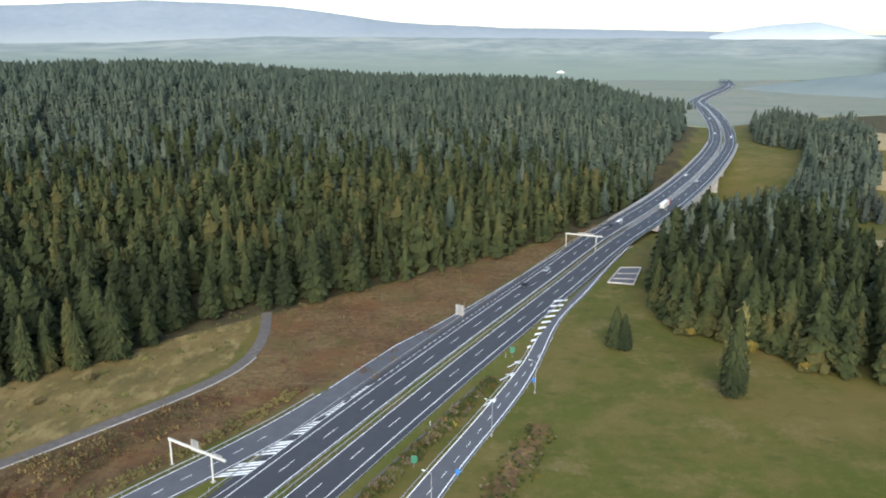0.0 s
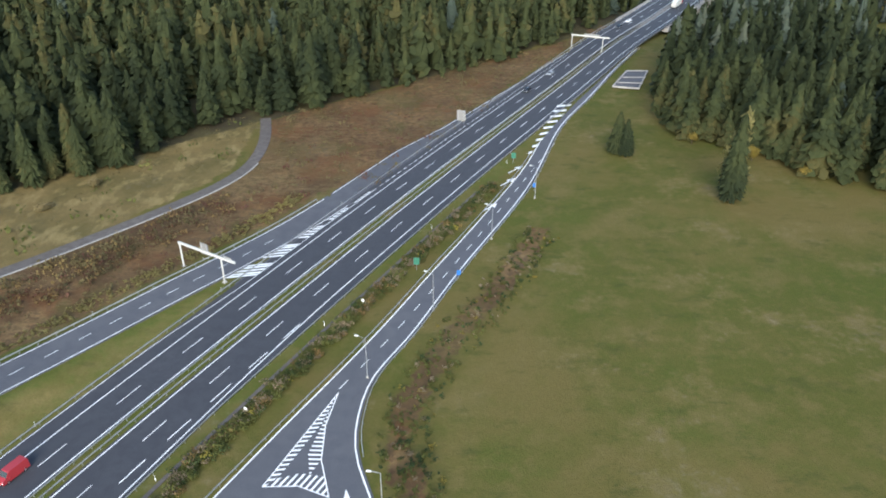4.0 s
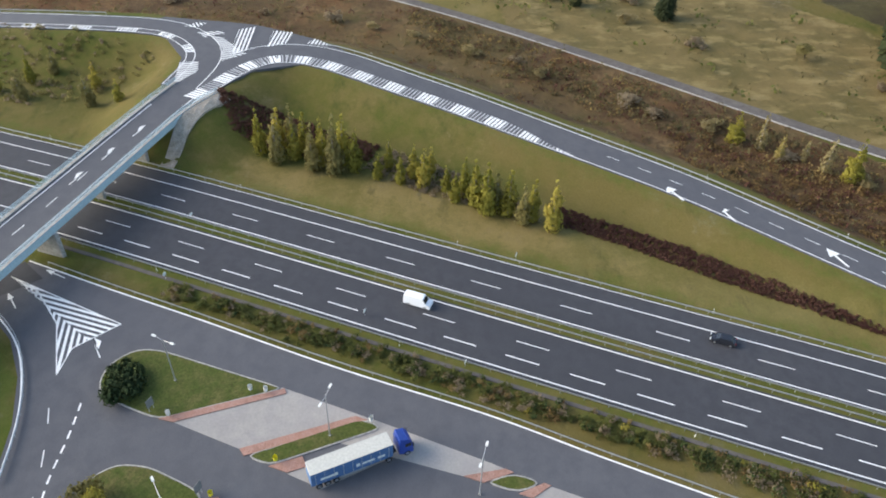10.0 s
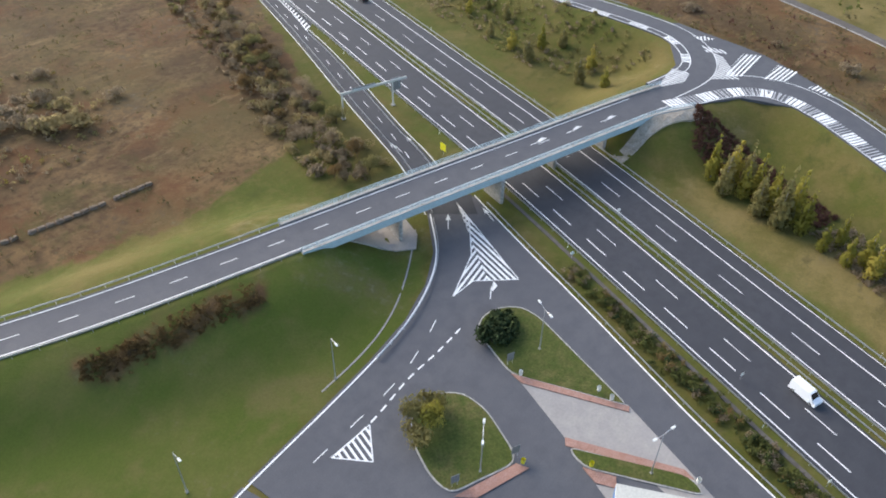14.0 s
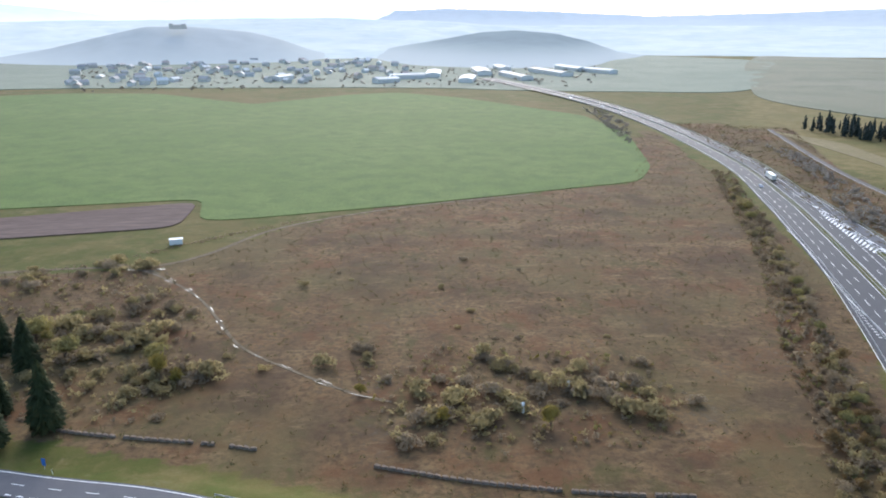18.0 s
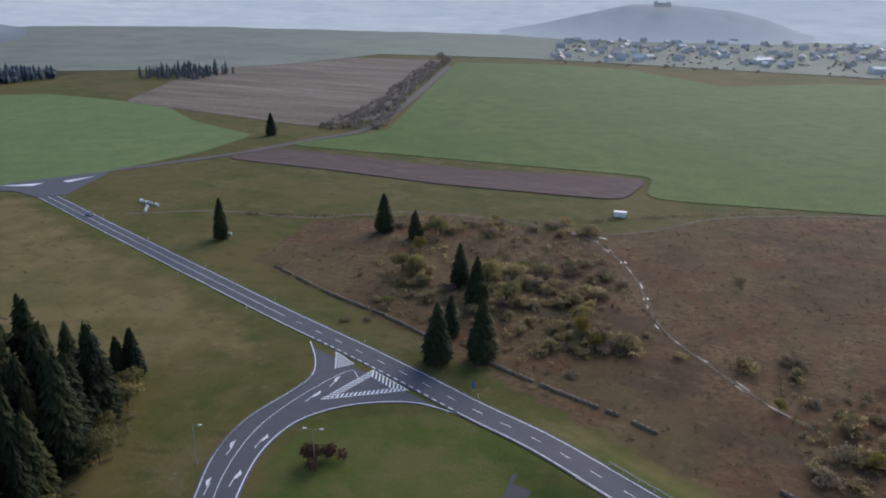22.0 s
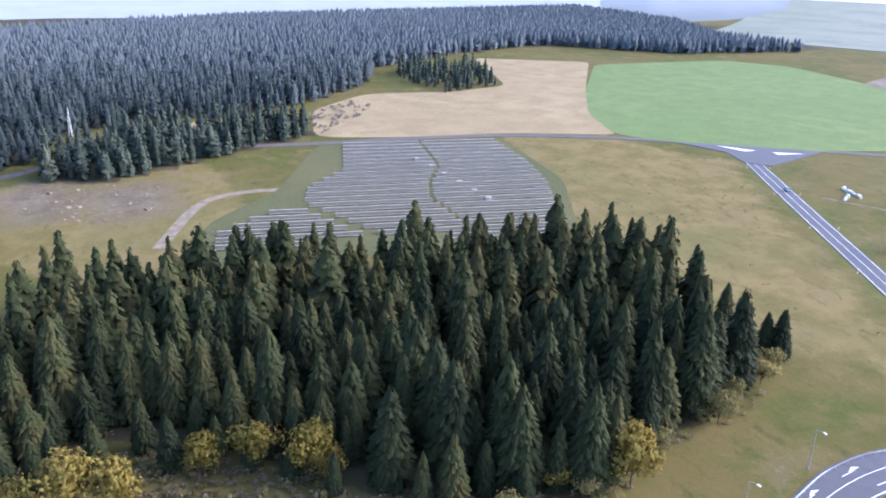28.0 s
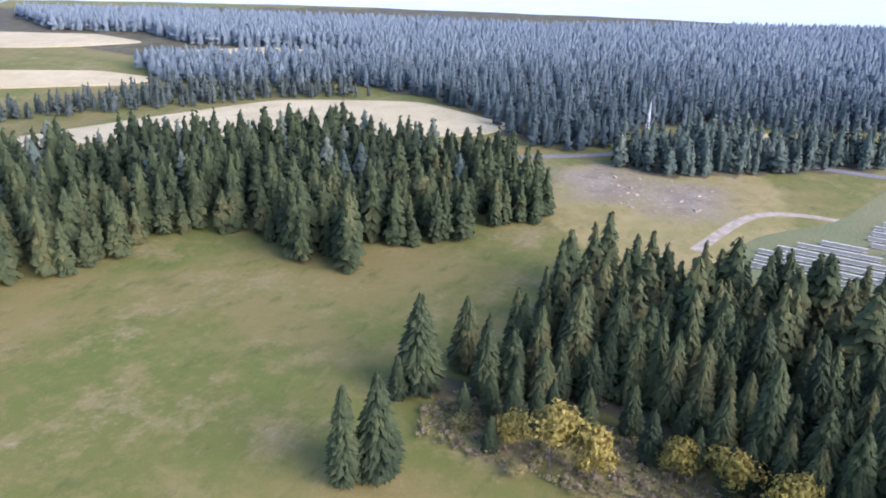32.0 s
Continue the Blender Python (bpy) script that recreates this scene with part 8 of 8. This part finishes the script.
for poly, n_, lo, hi, leaf, sd in ((HEATH_BANK, 520, 0.7, 1.7, LEAF_TUFT, 124), (HEATH_BANK, 500, 0.6, 1.5, LEAF_RUST, 125), (HEATH_BANK, 420, 0.5, 1.2, TWIG_RED, 126), (RUST_BANK, 650, 0.5, 1.2, LEAF_RUST, 122), (RUST_BANK, 250, 0.5, 1.3, TWIG_RED, 123), (HEATH_N, 2600, 0.35, 1.1, LEAF_TUFT, 111), (HEATH_N, 900, 0.4, 1.2, LEAF_RUST, 112), (HEATH_N, 1500, 0.5, 1.7, LEAF_TUFT, 113), (HEATH_N, 500, 0.5, 1.6, TWIG_RED, 120), (HEATH_S, 3000, 0.3, 0.9, LEAF_TUFT, 114), (HEATH_S, 1100, 0.4, 1.2, LEAF_TUFT, 115), (HEATH_S, 300, 0.3, 0.9, LEAF_RUST, 116), (DRY_N, 700, 0.3, 1.1, LEAF_TUFT, 117), (DRY_N, 110, 1.0, 2.6, HEDGE_GREEN, 127), (TAN_NW, 160, 1.0, 3.0, HEDGE_GREEN, 128), (TAN_E, 260, 0.3, 0.8, LEAF_TUFT, 118), (TAN_NW, 380, 0.5, 2.0, LEAF_TUFT, 121)):
    p = over(poly, n_, sd)
    d, _ = near(p, farm_line)
    d2, _ = near(p, OV)
    p = p[(d > 4) & (d2 > 9)]
    stuff_plants("heath_shrubs", p, TUFT, r.uniform(lo, hi, len(p)) * 1.5, leaf, "low tussocks and shrubs of the heath", sd)


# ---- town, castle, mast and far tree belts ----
# haze over the town is put into these colours: lifted tones, little contrast
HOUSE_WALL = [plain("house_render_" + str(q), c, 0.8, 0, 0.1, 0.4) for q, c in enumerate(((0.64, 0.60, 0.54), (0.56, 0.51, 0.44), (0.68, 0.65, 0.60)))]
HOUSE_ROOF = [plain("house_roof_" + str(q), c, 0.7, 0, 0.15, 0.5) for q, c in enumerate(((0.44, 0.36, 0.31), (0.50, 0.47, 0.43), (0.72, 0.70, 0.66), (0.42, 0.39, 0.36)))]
WINDOW = plain("hazed_window", (0.30, 0.29, 0.27), 0.35)


def house(x, y, turn, L, W_, tall, ridge_h, wall, roof, label, category="house"):
    root = tagged(new(category.replace(" ", "_")), label, category, "houses of the town")
    z = float(height([(x, y)])[0])
    w = piece("wall", box(0, 0, -0.6, L, W_, tall + 0.6), wall, root)
    piece("roof", body([(-W_ / 2 - 0.5, tall - 0.15), (0, tall + ridge_h), (W_ / 2 + 0.5, tall - 0.15), (W_ / 2 + 0.5, tall - 0.4), (-W_ / 2 - 0.5, tall - 0.4)], L + 0.8), roof, root).matrix_basis = pose(0, 0, 0, 0, 0, 90)
    for k in range(max(2, int(L / 4))):
        for sgn in (1, -1):
            piece("window", box(-L / 2 + (k + 0.5) * L / max(2, int(L / 4)), sgn * W_ / 2, tall * 0.4, 1.3, 0.08, 1.3), WINDOW, w)
    root.matrix_basis = pose(x, y, z, 0, 0, turn)


rh = np.random.default_rng(77)
spots = []
while len(spots) < 110:
    az, d = rh.uniform(-186, -163), rh.uniform(1180, 1800)
    x, y = polar(az, d)
    if all(math.dist((x, y), q) > 17 for q in spots):
        spots.append((x, y))
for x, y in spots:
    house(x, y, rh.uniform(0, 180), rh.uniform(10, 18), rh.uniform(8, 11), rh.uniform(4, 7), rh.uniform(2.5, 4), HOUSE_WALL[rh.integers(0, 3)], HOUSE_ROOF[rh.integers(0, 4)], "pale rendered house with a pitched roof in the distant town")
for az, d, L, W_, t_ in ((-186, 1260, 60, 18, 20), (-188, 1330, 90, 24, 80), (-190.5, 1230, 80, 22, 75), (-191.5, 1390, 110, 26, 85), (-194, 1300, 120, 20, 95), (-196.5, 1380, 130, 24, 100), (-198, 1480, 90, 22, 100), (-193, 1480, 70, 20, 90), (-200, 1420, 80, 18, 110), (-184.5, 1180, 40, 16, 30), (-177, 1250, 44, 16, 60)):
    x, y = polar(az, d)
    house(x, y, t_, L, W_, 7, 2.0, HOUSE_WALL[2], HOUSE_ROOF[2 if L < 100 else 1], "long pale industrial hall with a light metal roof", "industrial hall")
for x, y, t_, L in ((707, 2330, 30, 60), (326, 2156, 80, 40), (1341, 2969, 20, 70), (1280, 2700, 60, 40)):
    house(x, y, t_, L, 24, 12, 5, HOUSE_WALL[2], HOUSE_ROOF[2], "white building far off in the plain", "far building")
cx, cy = polar(-170.2, 1900)
castle = tagged(new("castle"), "grey castle block on the hill above the town", "castle")
for dx, w, h in ((-14, 16, 17), (4, 22, 14), (20, 12, 19)):
    b0 = piece("keep", box(dx, 0, 0, w, 16, h, 0.97), HOUSE_WALL[1], castle)
    piece("roof", box(dx, 0, h, w + 1, 17, 4, 0.5), HOUSE_ROOF[3], castle)
castle.matrix_basis = pose(cx, cy, 66, 0, 0, 10) @ Matrix.Diagonal((0.8, 0.8, 0.55, 1))

mast = tagged(new("radio_mast"), "slender pale lattice radio mast among the spruces", "mast")
for q in range(3):
    a = q * 2.094
    piece("leg", tapered((2.2 * math.cos(a), 2.2 * math.sin(a), 0), (0.5 * math.cos(a), 0.5 * math.sin(a), 36), 0.16, 0.09, 6), SIGN_WHITE, mast)
for k in range(12):
    r0, r1, z0, z1 = 2.2 - k * 0.142, 2.2 - (k + 1) * 0.142, k * 3.0, (k + 1) * 3.0
    for q in range(3):
        a, b_ = q * 2.094, (q + 1) * 2.094
        piece("brace", tapered((r0 * math.cos(a), r0 * math.sin(a), z0), (r1 * math.cos(b_), r1 * math.sin(b_), z1), 0.07, 0.07, 5), SIGN_WHITE, mast)
piece("antenna", tapered((0, 0, 35), (0, 0, 42), 0.12, 0.04, 6), SIGN_WHITE, mast)
mast.matrix_basis = pose(440, 99, -0.2) @ Matrix.Diagonal((0.55, 0.55, 0.42, 1))

# belt foliage lightened in its base colour to look veiled by haze
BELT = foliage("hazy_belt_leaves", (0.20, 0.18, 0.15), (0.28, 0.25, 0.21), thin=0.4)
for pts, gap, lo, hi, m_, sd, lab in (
        ([(-420, -640), (-455, -640), (-500, -560), (-490, -480), (-545, -470), (-580, -290), (-560, -285), (-535, -360), (-520, -410), (-470, -480), (-440, -560)], 9.5, 12, 20, SPRUCE_FAINT_HAZE, 121, "belt of spruces across the pasture"),
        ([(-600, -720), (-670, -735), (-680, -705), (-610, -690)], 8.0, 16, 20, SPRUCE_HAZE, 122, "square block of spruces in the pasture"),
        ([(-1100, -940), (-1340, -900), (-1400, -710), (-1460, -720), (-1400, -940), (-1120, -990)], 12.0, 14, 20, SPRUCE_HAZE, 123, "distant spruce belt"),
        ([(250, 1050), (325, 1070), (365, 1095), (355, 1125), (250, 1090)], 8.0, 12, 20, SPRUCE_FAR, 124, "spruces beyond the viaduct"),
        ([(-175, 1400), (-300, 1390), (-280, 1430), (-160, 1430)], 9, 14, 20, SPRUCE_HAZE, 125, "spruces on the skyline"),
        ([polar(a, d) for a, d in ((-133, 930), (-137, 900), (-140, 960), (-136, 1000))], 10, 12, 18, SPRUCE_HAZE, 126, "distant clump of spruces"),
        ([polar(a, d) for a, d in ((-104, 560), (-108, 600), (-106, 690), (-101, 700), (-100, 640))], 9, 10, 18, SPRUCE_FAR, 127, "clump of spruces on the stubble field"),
        ([polar(a, d) for a, d in ((-24, 560), (-30, 522), (-40, 514), (-50, 528), (-57, 520), (-54, 548), (-44, 578), (-38, 592), (-30, 602))], 7.5, 12, 17, SPRUCE_FAINT_HAZE, 129, "belt of spruces between the pale fields"),
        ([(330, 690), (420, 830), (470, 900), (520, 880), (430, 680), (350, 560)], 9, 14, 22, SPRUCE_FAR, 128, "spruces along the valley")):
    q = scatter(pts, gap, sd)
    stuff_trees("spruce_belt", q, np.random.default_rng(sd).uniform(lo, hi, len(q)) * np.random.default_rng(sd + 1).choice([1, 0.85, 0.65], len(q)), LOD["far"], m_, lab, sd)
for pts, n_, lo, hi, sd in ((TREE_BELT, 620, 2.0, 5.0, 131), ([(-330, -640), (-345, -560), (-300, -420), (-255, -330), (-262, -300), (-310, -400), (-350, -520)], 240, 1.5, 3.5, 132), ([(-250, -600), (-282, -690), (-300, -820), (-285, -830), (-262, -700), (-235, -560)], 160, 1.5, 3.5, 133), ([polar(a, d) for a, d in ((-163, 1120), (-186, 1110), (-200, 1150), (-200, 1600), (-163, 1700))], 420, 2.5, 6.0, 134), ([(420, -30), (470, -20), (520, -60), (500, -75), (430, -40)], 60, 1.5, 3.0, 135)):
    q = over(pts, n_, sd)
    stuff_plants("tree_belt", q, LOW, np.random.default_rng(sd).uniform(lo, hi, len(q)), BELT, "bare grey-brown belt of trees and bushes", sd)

# ---- small things on the heath ----
STONE = mottled("grey_rubble", [(0.25, 0.19, 0.14), (0.17, 0.13, 0.095)], (0.8,), 0.95, 0.4, 4.0)
WRAP = plain("white_wrap", (0.6, 0.6, 0.58), 0.5)
rs = np.random.default_rng(99)
STONE_MESH = []
for q in range(4):
    v, f = box(0, 0, -0.3, 1.8, 0.9, 0.95, 0.85, 0.2)
    v = v + rs.uniform(-0.12, 0.12, v.shape)
    STONE_MESH.append(mesh_data("stone", (v, f), STONE))


def block_wall(pts, label):
    line = spline(pts, 1.75)
    root = tagged(new("broken_wall"), label, "wall", "broken walls")
    for (xa, ya), (xb, yb) in zip(line[:-1, :2], line[1:, :2]):
        if rs.random() < 0.1:
            continue
        o = new("stone", STONE_MESH[rs.integers(0, 4)])
        o.parent = root
        z = float(height([(xa, ya)])[0])
        o.matrix_basis = pose(xa, ya, z, 0, 0, math.degrees(math.atan2(yb - ya, xb - xa)) + rs.uniform(-12, 12))


for q in (WALL_A, WALL_B[:4], WALL_B[4:]):
    block_wall(q, "broken row of grey concrete blocks in the heath")
hut = tagged(new("field_hut"), "small white field hut with a flat roof", "hut")
piece("walls", box(0, 0, -0.1, 5.5, 2.6, 2.3), SIGN_WHITE, hut)
piece("roof", box(0, 0, 2.2, 6.0, 3.0, 0.25, 0.97), WRAP, hut)
piece("door", box(0.8, -1.32, 0.0, 0.9, 0.06, 1.9), SIGN_BACK, hut)
piece("window", box(-1.2, -1.32, 1.0, 1.2, 0.06, 0.7), GLASS, hut)
hut.matrix_basis = pose(68.5, -339.5, float(height([(68.5, -339.5)])[0]), 0, 0, 10)
BALE = mesh_data("bale", join([tapered((-0.65, 0, 0.6), (0.65, 0, 0.6), 0.62, 0.62, 12), (np.array([(sx * 0.65, 0.62 * math.cos(a), 0.6 + 0.62 * math.sin(a)) for sx in (-1, 1) for a in np.arange(12) * math.pi / 6]), np.array([(0, i + 1, i) for i in range(1, 11)] + [(12, 12 + i, 13 + i) for i in range(1, 11)]))]), WRAP)
for x0, y0, x1, y1, n_ in ((282, -258, 268, -256, 9), (271, -252, 266, -246, 4), (212, -232, 208, -236, 3)):
    for k in range(n_):
        t = k / max(1, n_ - 1)
        o = tagged(new("hay_bale", BALE), "white film-wrapped hay bale on the grass", "bale", "wrapped bales")
        x, y = x0 + (x1 - x0) * t + rs.uniform(-0.6, 0.6), y0 + (y1 - y0) * t + rs.uniform(-0.6, 0.6)
        o.matrix_basis = pose(x, y, float(height([(x, y)])[0]), 0, 0, rs.uniform(0, 180))
for x, y in ((-62.6, -180.3), (-47.2, -170.1)):
    root = tagged(new("vent_pipe"), "white vent pipe standing in the scrub", "pipe", "vent pipes")
    piece("pipe", tapered((0, 0, -0.3), (0, 0, 2.6), 0.35, 0.35, 10), SIGN_WHITE, root)
    piece("cap", tapered((0, 0, 2.6), (0, 0, 3.0), 0.5, 0.15, 10), SIGN_WHITE, root)
    root.matrix_basis = pose(x, y, 0)
PUDDLE, pn, pl, pb = mat("standing_water", 0.25, 0, 0.35)
pb.inputs["Base Color"].default_value = (0.10, 0.085, 0.062, 1)
pb.inputs["IOR"].default_value = 1.33
track_line = spline(TRACK_A, 1.0)
track_side = normals(track_line)
place, wet = 2, 0
while place < len(track_line) - 12:
    span = int(rs.integers(3, 9))
    for side in ((-0.75, 0.75) if rs.random() < 0.3 else (rs.choice([-0.6, 0.6]),)):
        c = track_line[place:place + span, :2] + track_side[place:place + span] * (side + rs.uniform(-0.25, 0.25))
        m_ = len(c)
        half = 0.2 * np.sin(np.linspace(0.25, 2.9, m_)) * rs.uniform(0.7, 1.3)
        side_n = normals(c)
        z = height(c) + 0.13
        v = np.r_[np.c_[c + side_n * half[:, None], z], np.c_[c - side_n * half[:, None], z]]
        k = np.arange(m_ - 1)
        o = mesh_object("puddle", v, np.stack([k, k + m_, k + m_ + 1, k + 1], 1), PUDDLE)
        tagged(o, "shallow pale puddle in the wheel rut of the track", "puddle", "puddles on the track")
    place += span + int(rs.integers(2, 12) if place < 100 else rs.integers(6, 16))
for x, y, k in ((72, -301, 2.2), (68, -303, 1.8), (76, -302.5, 1.6), (80, -304, 1.3)):
    a = np.arange(12) * math.pi / 6
    v = np.c_[x + k * np.cos(a) * (1 + 0.3 * np.sin(a * 2 + k)), y + 0.5 * k * np.sin(a), np.full(12, float(height([(x, y)])[0]) + 0.3)]
    tagged(mesh_object("puddle", v, [list(range(12))], PUDDLE), "broad pale puddle where the tracks meet", "puddle", "puddles on the track")
rubble = over([(330, 95), (345, 65), (335, 35), (305, 40), (292, 62), (300, 92)], 26, 141)
for x, y in rubble:
    o = tagged(new("rubble_block", STONE_MESH[rs.integers(0, 4)]), "pale broken concrete block lying in the yard", "rubble", "blocks in the yard")
    k = rs.uniform(0.4, 1.3)
    o.matrix_basis = pose(x, y, float(height([(x, y)])[0]), 0, 0, rs.uniform(0, 360)) @ Matrix.Diagonal((k, k, k * 0.7, 1))
